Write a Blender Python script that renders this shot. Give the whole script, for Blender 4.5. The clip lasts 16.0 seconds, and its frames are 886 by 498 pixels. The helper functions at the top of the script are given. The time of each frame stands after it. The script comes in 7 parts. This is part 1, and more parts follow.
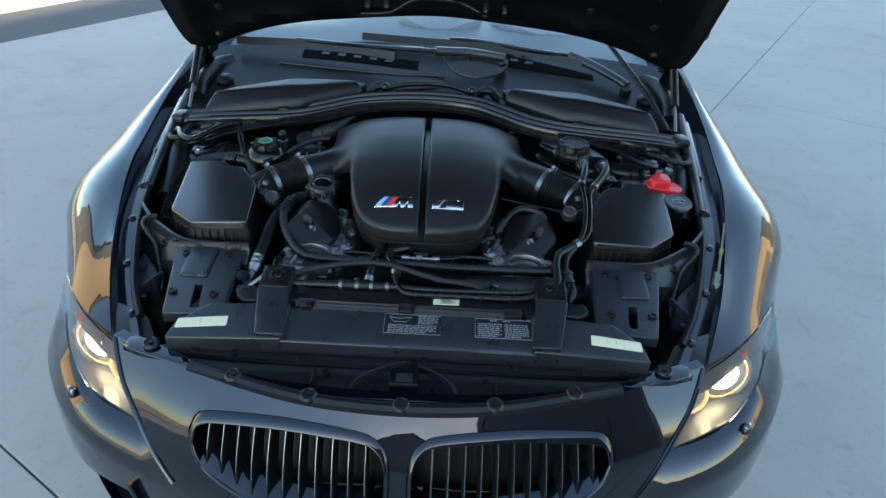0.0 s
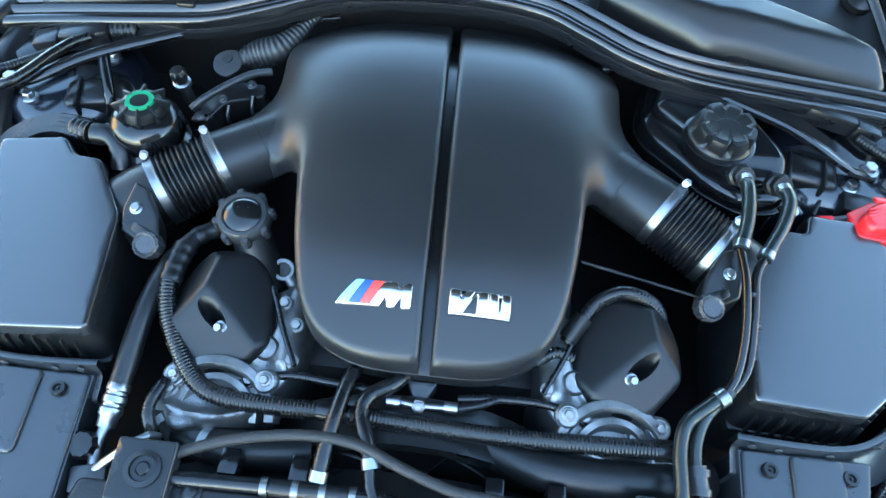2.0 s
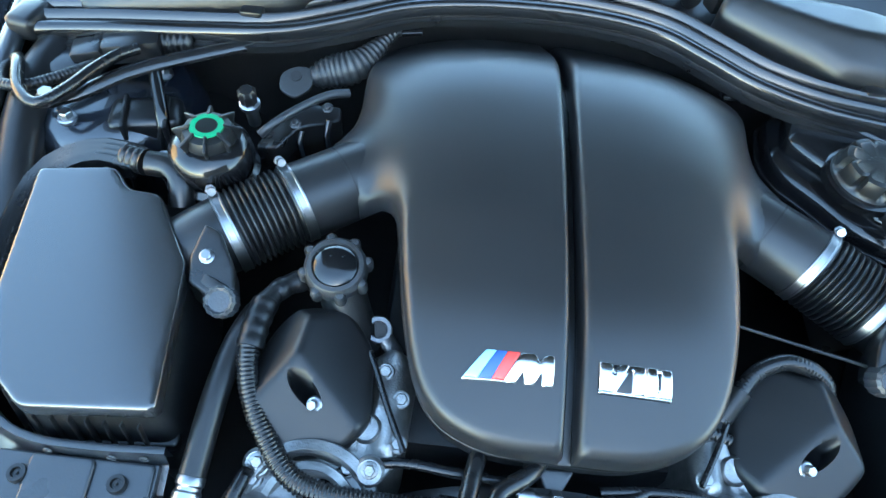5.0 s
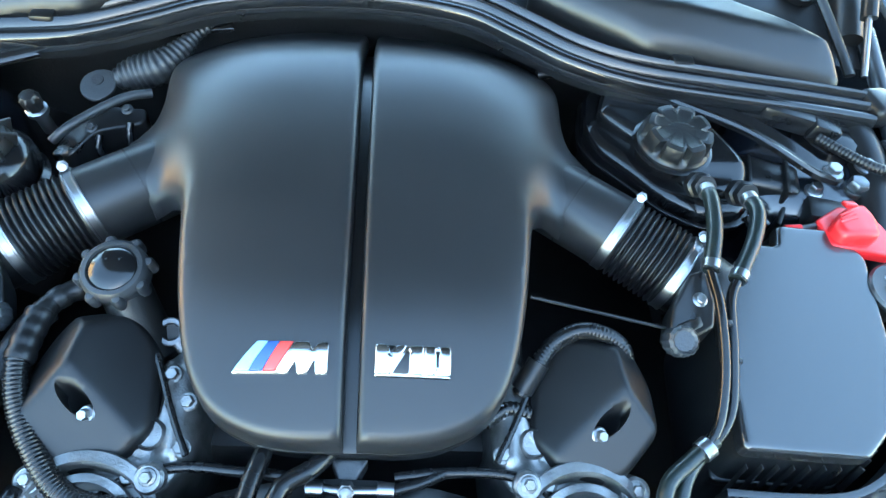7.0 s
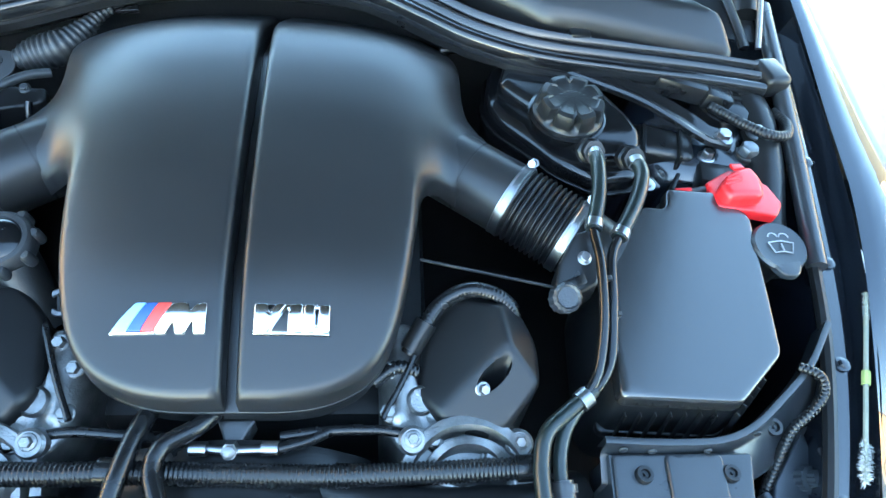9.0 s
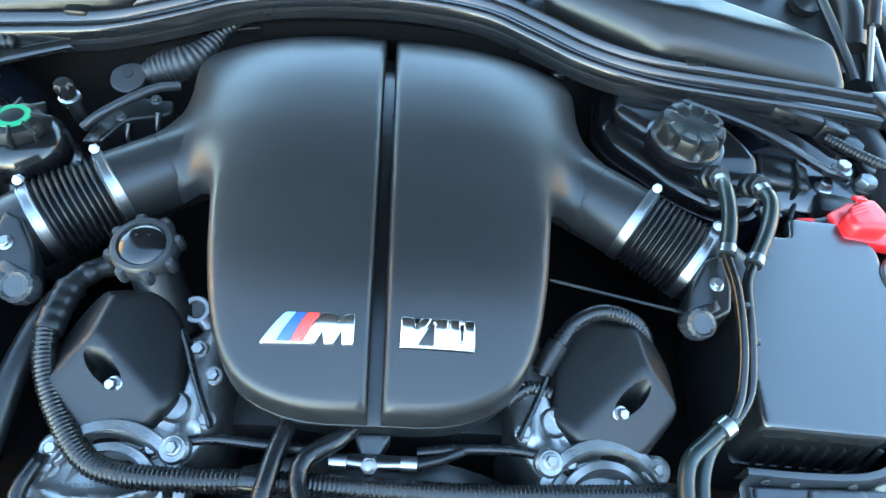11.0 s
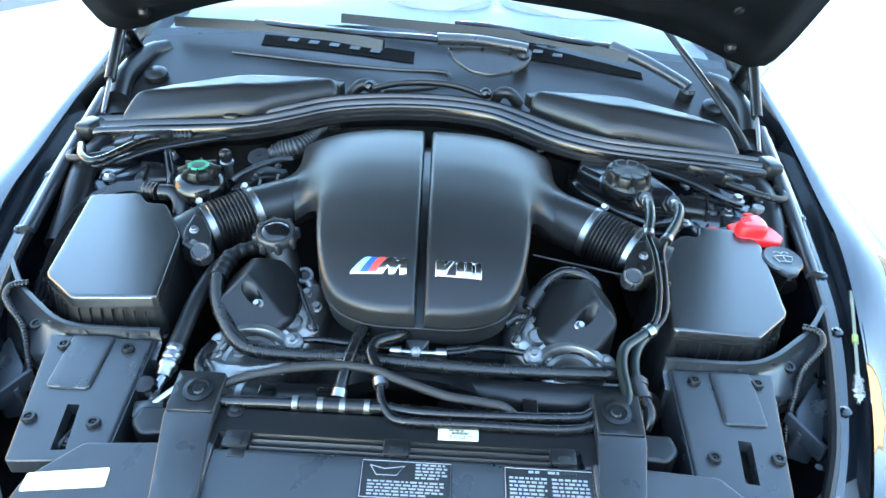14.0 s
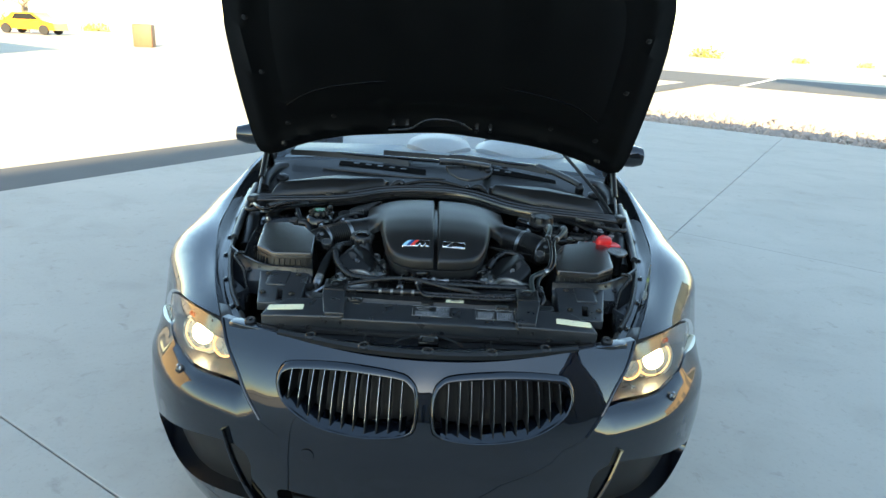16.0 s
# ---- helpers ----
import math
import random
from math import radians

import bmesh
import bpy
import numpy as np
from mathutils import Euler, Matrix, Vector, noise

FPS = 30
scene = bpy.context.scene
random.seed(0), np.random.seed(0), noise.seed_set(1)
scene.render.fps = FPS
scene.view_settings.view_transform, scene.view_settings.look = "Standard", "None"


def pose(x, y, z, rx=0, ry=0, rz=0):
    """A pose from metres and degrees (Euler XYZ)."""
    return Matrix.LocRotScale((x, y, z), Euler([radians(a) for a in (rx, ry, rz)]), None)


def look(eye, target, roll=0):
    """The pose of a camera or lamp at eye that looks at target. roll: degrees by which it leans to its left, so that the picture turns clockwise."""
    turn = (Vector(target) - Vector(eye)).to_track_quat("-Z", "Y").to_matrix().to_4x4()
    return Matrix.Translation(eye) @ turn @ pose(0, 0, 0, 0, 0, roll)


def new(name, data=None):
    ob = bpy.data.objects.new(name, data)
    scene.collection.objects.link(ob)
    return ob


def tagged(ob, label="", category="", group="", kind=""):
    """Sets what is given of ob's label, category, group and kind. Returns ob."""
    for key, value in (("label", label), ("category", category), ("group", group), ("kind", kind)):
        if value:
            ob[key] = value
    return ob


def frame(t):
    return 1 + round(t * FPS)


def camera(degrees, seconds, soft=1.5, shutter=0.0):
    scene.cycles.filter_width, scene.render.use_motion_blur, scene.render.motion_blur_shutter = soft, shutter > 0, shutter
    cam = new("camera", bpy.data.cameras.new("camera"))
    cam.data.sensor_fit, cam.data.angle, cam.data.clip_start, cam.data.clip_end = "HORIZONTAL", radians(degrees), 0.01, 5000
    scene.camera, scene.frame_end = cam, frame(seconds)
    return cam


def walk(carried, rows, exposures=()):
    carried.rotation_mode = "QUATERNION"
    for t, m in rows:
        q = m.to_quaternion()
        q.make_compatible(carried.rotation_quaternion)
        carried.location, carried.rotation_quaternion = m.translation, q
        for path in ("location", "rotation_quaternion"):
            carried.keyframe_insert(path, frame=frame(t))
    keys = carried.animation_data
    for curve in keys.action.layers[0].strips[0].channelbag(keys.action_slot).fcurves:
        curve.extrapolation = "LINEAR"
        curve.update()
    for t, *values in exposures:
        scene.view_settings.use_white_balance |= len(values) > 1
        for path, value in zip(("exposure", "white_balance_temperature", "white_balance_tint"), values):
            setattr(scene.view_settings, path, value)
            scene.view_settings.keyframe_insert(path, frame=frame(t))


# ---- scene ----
cam = camera(68.9, 16.0)
METRES, EYE, TILT, LEAN, TURN = 3.5, 1.66, -33.3, -2.2, 2.1
ROWS = [
    (0.0, 0.0, 0.0, 0.0, 0.0, 0.0, -0.0),
    (0.5, -0.0011, 0.0777, 0.0478, 1.73, -2.57, -0.91),
    (1.0, -0.0086, 0.1443, 0.0856, 1.08, -7.22, -0.82),
    (1.5, -0.0068, 0.1971, 0.1082, 0.42, -14.92, -1.7),
    (2.0, -0.0054, 0.229, 0.1256, 2.43, -22.07, -2.68),
    (2.5, -0.0171, 0.2424, 0.1246, 1.07, -22.49, -1.63),
    (3.0, -0.0318, 0.2473, 0.121, 0.02, -21.94, -1.43),
    (3.5, -0.053, 0.2475, 0.1172, 1.11, -22.34, -4.08),
    (6.0, -0.0542, 0.2777, 0.1256, 0.02, -20.16, -3.44),
    (6.5, -0.0236, 0.2741, 0.1202, -2.21, -20.26, -2.24),
    (7.0, -0.0, 0.2672, 0.1173, -3.65, -20.06, -0.99),
    (7.5, 0.0216, 0.261, 0.1134, -5.1, -19.83, 0.7),
    (8.0, 0.0329, 0.2558, 0.1081, -6.58, -19.83, 1.07),
    (10.5, 0.0037, 0.2583, 0.1047, -4.23, -17.88, -2.39),
    (11.0, -0.0076, 0.2585, 0.1032, -3.58, -17.04, -1.61),
    (11.5, -0.0195, 0.2539, 0.1021, -4.62, -16.61, -0.63),
    (12.0, -0.0306, 0.2402, 0.0975, -6.97, -16.32, 0.4),
    (12.5, -0.0241, 0.2131, 0.084, -6.66, -13.62, -0.89),
    (13.0, -0.0149, 0.1857, 0.0704, -3.22, -9.51, -0.56),
    (13.5, -0.0105, 0.1672, 0.0628, -1.09, -4.53, -0.93),
    (14.0, -0.0076, 0.1361, 0.0446, -0.77, -1.32, -0.34),
    (14.5, -0.0129, 0.0751, 0.0168, -2.47, 1.88, 0.62),
    (15.0, -0.011, 0.0106, -0.0179, -2.43, 5.31, 0.56),
    (15.5, -0.0082, -0.0645, -0.0671, -1.26, 9.81, 1.01),
    (16.0, -0.0248, -0.154, -0.1256, -1.82, 14.7, -0.1),
]
EXPOSURE = [(0.0, 2.08, 6480, 3), (0.5, 2.46, 6300, 2), (1.0, 3.14, 6250, 1), (1.5, 3.68, 6080, -1), (2.5, 4.12, 6000, -1), (6.5, 4.2, 6150, -3), (8.0, 4.28, 6150, -3), (12.0, 4.27, 6250, -3), (12.5, 4.35, 6250, -2), (13.0, 4.43, 6250, -1), (14.0, 4.15, 6300, 0), (14.5, 3.5, 6000, 0), (15.2, 3.05, 6750, 1), (15.6, 2.74, 6950, 1), (16.0, 2.28, 7050, 0)]
walk(cam, [(t, pose(0.07, -0.70, EYE, TILT, LEAN, TURN) @ pose(METRES * x, METRES * y, METRES * z, 90 + pitch, roll, yaw)) for t, x, y, z, yaw, pitch, roll in ROWS], EXPOSURE)

# ---- sky and sun ----
SUN_DIR = Vector((0.198, -0.982, 0.361)).normalized()  # towards the sun
sky_world = bpy.data.worlds.new("sky_world")
scene.world = sky_world
sky_world.use_nodes = True
wn = sky_world.node_tree
sky_node = wn.nodes.new("ShaderNodeTexSky")
sky_node.sky_type = "NISHITA"
sky_node.sun_disc = False
sky_node.sun_elevation = math.asin(SUN_DIR.z)
sky_node.sun_rotation = math.atan2(SUN_DIR.x, SUN_DIR.y)
sky_node.air_density = 1.0
sky_node.dust_density = 0.4
wn.links.new(sky_node.outputs[0], wn.nodes["Background"].inputs[0])
wn.nodes["Background"].inputs[1].default_value = 0.15
sun_data = bpy.data.lights.new("sun", "SUN")
sun_data.energy, sun_data.angle, sun_data.color = 5.0, radians(0.5), (1.0, 0.76, 0.48)
sun = new("sun", sun_data)
sun.matrix_world = look(SUN_DIR * 60, (0, 0, 0))

# ---- materials ----


def material(name, color, rough=0.5, metal=0.0, vary=0.15, scale=20.0, fine=300.0, bump=0.05, coat=0.0, spec=0.5, rough_vary=0.08, scratch=0.0, dust=0.0):
    """A procedural surface: two scales of noise drive colour, roughness and relief; dust is a pale film on faces that look up."""
    m = bpy.data.materials.new(name)
    m.use_nodes = True
    nt = m.node_tree
    N, L = nt.nodes, nt.links
    b = N["Principled BSDF"]
    tc = N.new("ShaderNodeTexCoord")
    n1 = N.new("ShaderNodeTexNoise")
    n1.inputs["Scale"].default_value, n1.inputs["Detail"].default_value = scale, 5
    n2 = N.new("ShaderNodeTexNoise")
    n2.inputs["Scale"].default_value, n2.inputs["Detail"].default_value = fine, 2
    L.new(tc.outputs["Object"], n1.inputs["Vector"])
    L.new(tc.outputs["Object"], n2.inputs["Vector"])
    mix = N.new("ShaderNodeMix")
    mix.data_type = "RGBA"
    lo = [c * (1 - vary) for c in color]
    hi = [min(1, c * (1 + vary)) for c in color]
    mix.inputs["A"].default_value, mix.inputs["B"].default_value = (*lo, 1), (*hi, 1)
    L.new(n1.outputs["Fac"], mix.inputs["Factor"])
    out = mix.outputs["Result"]
    if dust:
        geo = N.new("ShaderNodeNewGeometry")
        sep = N.new("ShaderNodeSeparateXYZ")
        L.new(geo.outputs["Normal"], sep.inputs[0])
        dn = N.new("ShaderNodeTexNoise")
        dn.inputs["Scale"].default_value, dn.inputs["Detail"].default_value = 9.0, 8
        L.new(tc.outputs["Object"], dn.inputs["Vector"])
        mul = N.new("ShaderNodeMath")
        mul.operation, mul.use_clamp = "MULTIPLY", True
        L.new(sep.outputs["Z"], mul.inputs[0])
        L.new(dn.outputs["Fac"], mul.inputs[1])
        mul2 = N.new("ShaderNodeMath")
        mul2.operation, mul2.use_clamp = "MULTIPLY", True
        mul2.inputs[1].default_value = dust
        L.new(mul.outputs[0], mul2.inputs[0])
        dm = N.new("ShaderNodeMix")
        dm.data_type = "RGBA"
        dm.inputs["B"].default_value = (0.22, 0.21, 0.20, 1)
        L.new(out, dm.inputs["A"])
        L.new(mul2.outputs[0], dm.inputs["Factor"])
        out = dm.outputs["Result"]
    L.new(out, b.inputs["Base Color"])
    mr = N.new("ShaderNodeMapRange")
    mr.inputs["To Min"].default_value, mr.inputs["To Max"].default_value = max(0.02, rough - rough_vary), min(1, rough + rough_vary)
    L.new(n1.outputs["Fac"], mr.inputs["Value"])
    L.new(mr.outputs["Result"], b.inputs["Roughness"])
    b.inputs["Metallic"].default_value = metal
    b.inputs["Specular IOR Level"].default_value = spec
    b.inputs["Coat Weight"].default_value = coat
    b.inputs["Coat Roughness"].default_value = 0.02
    if bump:
        bp = N.new("ShaderNodeBump")
        bp.inputs["Strength"].default_value, bp.inputs["Distance"].default_value = bump, 0.002
        L.new(n2.outputs["Fac"], bp.inputs["Height"])
        L.new(bp.outputs["Normal"], b.inputs["Normal"])
    return m


def glow(name, color, strength):
    m = bpy.data.materials.new(name)
    m.use_nodes = True
    b = m.node_tree.nodes["Principled BSDF"]
    b.inputs["Base Color"].default_value = (*color, 1)
    b.inputs["Emission Color"].default_value = (*color, 1)
    b.inputs["Emission Strength"].default_value = strength
    return m


def glass(name, color=(1, 1, 1), rough=0.0, ior=1.45):
    m = bpy.data.materials.new(name)
    m.use_nodes = True
    b = m.node_tree.nodes["Principled BSDF"]
    b.inputs["Base Color"].default_value = (*color, 1)
    b.inputs["Roughness"].default_value = rough
    b.inputs["Transmission Weight"].default_value = 1.0
    b.inputs["IOR"].default_value = ior
    return m


M_LID = material("grained_black_plastic", (0.010, 0.010, 0.0105), 0.25, vary=0.08, scale=14, fine=700, bump=0.02, spec=0.8, rough_vary=0.015, dust=0)
M_LID.node_tree.nodes["Principled BSDF"].inputs["IOR"].default_value = 1.6
M_PLEN = material("intake_black_plastic", (0.013, 0.013, 0.0138), 0.36, vary=0.2, scale=10, fine=900, bump=0.03, spec=0.42, rough_vary=0.04, dust=0)
M_COIL = material("coil_cover_plastic", (0.0065, 0.0065, 0.007), 0.42, vary=0.3, scale=18, fine=800, bump=0.05, spec=0.36, rough_vary=0.06)
# near-black with hardly any gloss: the vents' deep shade as a colour
M_VENT = material("vent_shadow_black", (0.003, 0.003, 0.003), 0.9, vary=0.3, scale=200, fine=700, bump=0.3, spec=0.08)
M_COVER = material("smooth_black_plastic", (0.007, 0.007, 0.0075), 0.36, vary=0.15, scale=12, fine=700, bump=0.03, spec=0.45, rough_vary=0.04)
M_BLK = material("black_plastic", (0.007, 0.007, 0.0075), 0.30, vary=0.35, scale=25, fine=400, bump=0.06, spec=0.4, dust=0.006)
M_BLKD = material("dusty_black_plastic", (0.007, 0.0073, 0.0078), 0.38, vary=0.4, scale=30, fine=350, bump=0.10, spec=0.4, dust=0.008)
M_GLOSSPL = material("gloss_black_plastic", (0.005, 0.005, 0.0055), 0.16, vary=0.3, scale=25, fine=300, bump=0.03, spec=0.45, dust=0)
M_RUB = material("rubber", (0.0065, 0.0065, 0.007), 0.36, vary=0.35, scale=40, fine=500, bump=0.08, spec=0.35, dust=0.006)
M_DARKB = material("dark_bushing_rubber", (0.015, 0.016, 0.0175), 0.45, vary=0.35, scale=60, fine=300, bump=0.1, dust=0.01)
M_SEAL = material("glossy_seal_rubber", (0.007, 0.007, 0.0075), 0.14, vary=0.3, scale=40, fine=500, bump=0.05, spec=0.5, dust=0.004)
M_HOSE = material("hose_rubber", (0.006, 0.006, 0.0065), 0.26, vary=0.3, scale=60, fine=600, bump=0.04, spec=0.4, dust=0.006)
M_BRAID = material("braided_sleeve", (0.0085, 0.0075, 0.008), 0.55, vary=0.45, scale=300, fine=900, bump=0.4)
M_STEEL = material("black_painted_steel", (0.006, 0.007, 0.009), 0.22, vary=0.3, scale=18, fine=250, bump=0.04, spec=0.5, dust=0.006)
M_PLATE = material("grey_black_panel", (0.017, 0.019, 0.022), 0.30, vary=0.28, scale=22, fine=420, bump=0.06, spec=0.6, dust=0.02)
M_PAINT = material("dark_metallic_paint", (0.0030, 0.0055, 0.0115), 0.28, metal=0.65, vary=0.15, scale=6, fine=2500, bump=0.0, coat=1.0, spec=0.0, rough_vary=0.03)
M_PAINT.node_tree.nodes["Principled BSDF"].inputs["Coat IOR"].default_value = 1.66
M_PAINTB = material("bay_paint", (0.006, 0.0075, 0.011), 0.20, metal=0.0, vary=0.35, scale=14, fine=200, bump=0.03, coat=0.6, dust=0.006)
M_ALU = material("cast_aluminium", (0.20, 0.20, 0.198), 0.40, metal=0.9, vary=0.7, scale=46, fine=420, bump=0.30, rough_vary=0.15)
M_EYE = material("dull_cast_metal", (0.13, 0.132, 0.138), 0.42, metal=0.85, vary=0.4, scale=70, fine=350, bump=0.15)
M_CLAMP = material("bright_steel", (0.28, 0.284, 0.295), 0.34, metal=1.0, vary=0.15, scale=60, fine=300, bump=0.02)
M_CHROME = material("chrome", (0.74, 0.75, 0.77), 0.13, metal=1.0, vary=0.05, scale=30, fine=300, bump=0.0, rough_vary=0.03)
M_RED = material("red_plastic", (0.62, 0.015, 0.018), 0.35, vary=0.12, scale=30, fine=300, bump=0.03)
M_GREEN = material("green_ring", (0.01, 0.20, 0.08), 0.45, vary=0.2, scale=60, fine=300, bump=0.03)
M_GREYPL = material("grey_plastic", (0.024, 0.025, 0.027), 0.36, vary=0.35, scale=60, fine=300, bump=0.1, dust=0.015)
M_WCAP = material("blue_grey_plastic", (0.016, 0.019, 0.023), 0.32, vary=0.15, scale=40, fine=300, bump=0.05)
M_PLUG = material("grey_plug", (0.028, 0.030, 0.034), 0.38, vary=0.3, scale=80, fine=300, bump=0.2)
M_CARRIER = material("grey_primed_steel", (0.045, 0.05, 0.058), 0.4, metal=0.3, vary=0.3, scale=30, fine=200, bump=0.08)
# near-black; flat pieces of it also paint the shade inside small holes
M_DULL = material("dull_black_plastic", (0.0045, 0.0045, 0.005), 0.6, vary=0.4, scale=20, fine=200, bump=0.2)
M_HOODIN = material("satin_bonnet_underside", (0.0028, 0.0032, 0.0036), 0.45, vary=0.5, scale=9, fine=160, bump=0.10, spec=0.22, rough_vary=0.15)
M_LABEL = material("white_label", (0.74, 0.69, 0.46), 0.5, vary=0.06, scale=40, fine=300, bump=0.0)
M_PRINT = material("label_print", (0.22, 0.225, 0.235), 0.5, vary=0.1, scale=200, fine=300, bump=0.0)
M_PRINTB = material("label_ink", (0.12, 0.11, 0.10), 0.5, vary=0.1, scale=200, fine=300, bump=0.0)
M_PRINTL = material("faint_label_print", (0.50, 0.48, 0.42), 0.5, vary=0.1, scale=200, fine=300, bump=0.0)
M_PRINTO = material("label_orange", (0.72, 0.55, 0.36), 0.5, vary=0.1, scale=200, fine=300, bump=0.0)
M_LBLUE = material("emblem_light_blue", (0.26, 0.50, 0.66), 0.25, vary=0.05, scale=50, bump=0.0)
M_DBLUE = material("emblem_dark_blue", (0.035, 0.08, 0.25), 0.25, vary=0.05, scale=50, bump=0.0)
M_ERED = material("emblem_red", (0.66, 0.055, 0.045), 0.25, vary=0.05, scale=50, bump=0.0)
M_LEATHER = material("pale_leather", (0.55, 0.55, 0.55), 0.5, vary=0.1, scale=15, fine=250, bump=0.15)
M_DASH = material("pale_dashboard", (0.20, 0.22, 0.24), 0.5, vary=0.12, scale=15, fine=400, bump=0.12)
M_GLASS = glass("windscreen_glass", (0.93, 0.97, 0.98))
M_LENS = glass("headlight_lens", (0.98, 0.98, 0.98))
M_TIRE = material("tyre_rubber", (0.02, 0.02, 0.021), 0.75, vary=0.3, scale=30, fine=200, bump=0.2)
M_RIM = material("wheel_alloy", (0.35, 0.36, 0.38), 0.3, metal=0.9, vary=0.1, scale=20, bump=0.0)
M_BEAM = glow("xenon_beam", (1.0, 0.82, 0.50), 7.0)
M_RINGGLOW = glow("ring_light", (1.0, 0.50, 0.20), 0.5)
M_REFL = material("headlight_reflector", (0.78, 0.70, 0.52), 0.28, metal=0.85, vary=0.1, scale=30, bump=0.0)
M_BROW = material("brown_lamp_cover", (0.035, 0.016, 0.012), 0.3, vary=0.2, scale=30, bump=0.0)
M_HLDARK = material("headlight_bezel", (0.06, 0.055, 0.05), 0.3, vary=0.2, scale=30, bump=0.0)
M_ORANGE = material("side_reflector", (0.7, 0.13, 0.04), 0.2, vary=0.1, scale=80, bump=0.0)
M_WOOD = material("pale_stick", (0.22, 0.22, 0.17), 0.6, vary=0.2, scale=80, fine=300, bump=0.1)
M_TAPE = material("yellow_tape", (0.30, 0.34, 0.10), 0.5, vary=0.1, scale=80, fine=300, bump=0.0)
M_BRISTLE = material("white_bristle", (0.45, 0.45, 0.43), 0.8, vary=0.15, scale=200, fine=700, bump=0.5)
M_CONC = material("concrete", (0.405, 0.378, 0.335), 0.8, vary=0.1, scale=1.3, fine=140, bump=0.25, rough_vary=0.1)


def weather(m, spots):
    """Stains and traffic film over a base colour: (scale, low, high, dark, stretch) for each layer, in world metres."""
    nt = m.node_tree
    N, L = nt.nodes, nt.links
    b = N["Principled BSDF"]
    geo = N.new("ShaderNodeNewGeometry")
    out = b.inputs["Base Color"].links[0].from_socket
    for scale, low, high, dark, stretch in spots:
        mp = N.new("ShaderNodeMapping")
        mp.inputs["Scale"].default_value = (stretch, 1.0, 1.0)
        mp.inputs["Rotation"].default_value = (0, 0, 0.9)
        L.new(geo.outputs["Position"], mp.inputs["Vector"])
        n = N.new("ShaderNodeTexNoise")
        n.inputs["Scale"].default_value, n.inputs["Detail"].default_value, n.inputs["Roughness"].default_value = scale, 9, 0.62
        n.inputs["Distortion"].default_value = 0.6
        L.new(mp.outputs[0], n.inputs["Vector"])
        r = N.new("ShaderNodeMapRange")
        r.inputs["From Min"].default_value, r.inputs["From Max"].default_value = low, high
        L.new(n.outputs["Fac"], r.inputs["Value"])
        mx = N.new("ShaderNodeMix")
        mx.data_type, mx.blend_type = "RGBA", "MULTIPLY"
        mx.inputs["B"].default_value = (*dark, 1)
        L.new(r.outputs["Result"], mx.inputs["Factor"])
        L.new(out, mx.inputs["A"])
        out = mx.outputs["Result"]
    L.new(out, b.inputs["Base Color"])


weather(M_CONC, ((0.55, 0.42, 0.68, (0.90, 0.90, 0.90), 0.6), (2.2, 0.50, 0.68, (0.91, 0.905, 0.90), 0.8), (9.0, 0.60, 0.72, (0.80, 0.79, 0.78), 1.0), (45.0, 0.55, 0.75, (0.86, 0.86, 0.86), 1.0)))
M_ASPH = material("asphalt", (0.075, 0.075, 0.078), 0.85, vary=0.3, scale=2, fine=90, bump=0.6)
M_DIRT = material("pale_dirt", (0.44, 0.40, 0.33), 0.9, vary=0.2, scale=0.4, fine=30, bump=0.5)
M_ROCK = material("landscape_rock", (0.30, 0.25, 0.22), 0.85, vary=0.4, scale=8, fine=60, bump=0.6)
M_STUCCO = material("dark_building_panel", (0.085, 0.08, 0.075), 0.7, vary=0.08, scale=2, fine=120, bump=0.3)
M_YCAR = material("yellow_car_paint", (0.62, 0.22, 0.008), 0.3, vary=0.05, scale=5, bump=0.0, coat=0.8)
M_BIN = material("brown_bin", (0.16, 0.085, 0.045), 0.6, vary=0.2, scale=4, bump=0.1)
M_BARK = material("grey_bark", (0.20, 0.16, 0.12), 0.8, vary=0.4, scale=12, bump=0.3)
M_LEAF = material("dry_shrub", (0.24, 0.22, 0.05), 0.7, vary=0.4, scale=9, bump=0.0)
M_DOORD = material("dark_roll_door", (0.05, 0.05, 0.052), 0.5, vary=0.15, scale=3, fine=60, bump=0.2)
M_TAN = material("tan_stucco", (0.46, 0.34, 0.21), 0.8, vary=0.12, scale=1.5, fine=90, bump=0.3)
M_WHITE = material("road_marking", (0.8, 0.8, 0.78), 0.7, vary=0.1, scale=4, bump=0.1)

# ---- shape tools ----
from mathutils import geometry


def thing(name, label, category, at=(0, 0, 0), group="", kind=""):
    e = new(name)
    e.location = at
    e.empty_display_size = 0.05
    return tagged(e, label, category, group, kind)


def part(name, bm, mat, parent=None, label="", sharp=38, weld=True):
    """One mesh object out of a bmesh in world metres, under a thing or a part."""
    if weld:
        bmesh.ops.remove_doubles(bm, verts=bm.verts, dist=0.00005)
    bmesh.ops.recalc_face_normals(bm, faces=bm.faces)
    lim = radians(sharp)
    for f in bm.faces:
        f.smooth = True
    for e in bm.edges:
        e.smooth = len(e.link_faces) == 2 and e.calc_face_angle(0) < lim
    me = bpy.data.meshes.new(name)
    bm.to_mesh(me)
    bm.free()
    me.materials.append(mat)
    ob = new(name, me)
    if parent is not None:
        ob.parent = parent
        top = parent
        while top.parent is not None:
            top = top.parent
        if parent is top:
            ob.matrix_parent_inverse = Matrix.Translation(-Vector(top.location))
    return tagged(ob, label)


def lone(name, bm, mat, label, category, group="", kind="", sharp=38):
    """A thing that is one mesh."""
    return tagged(part(name, bm, mat, None, "", sharp), label, category, group, kind)


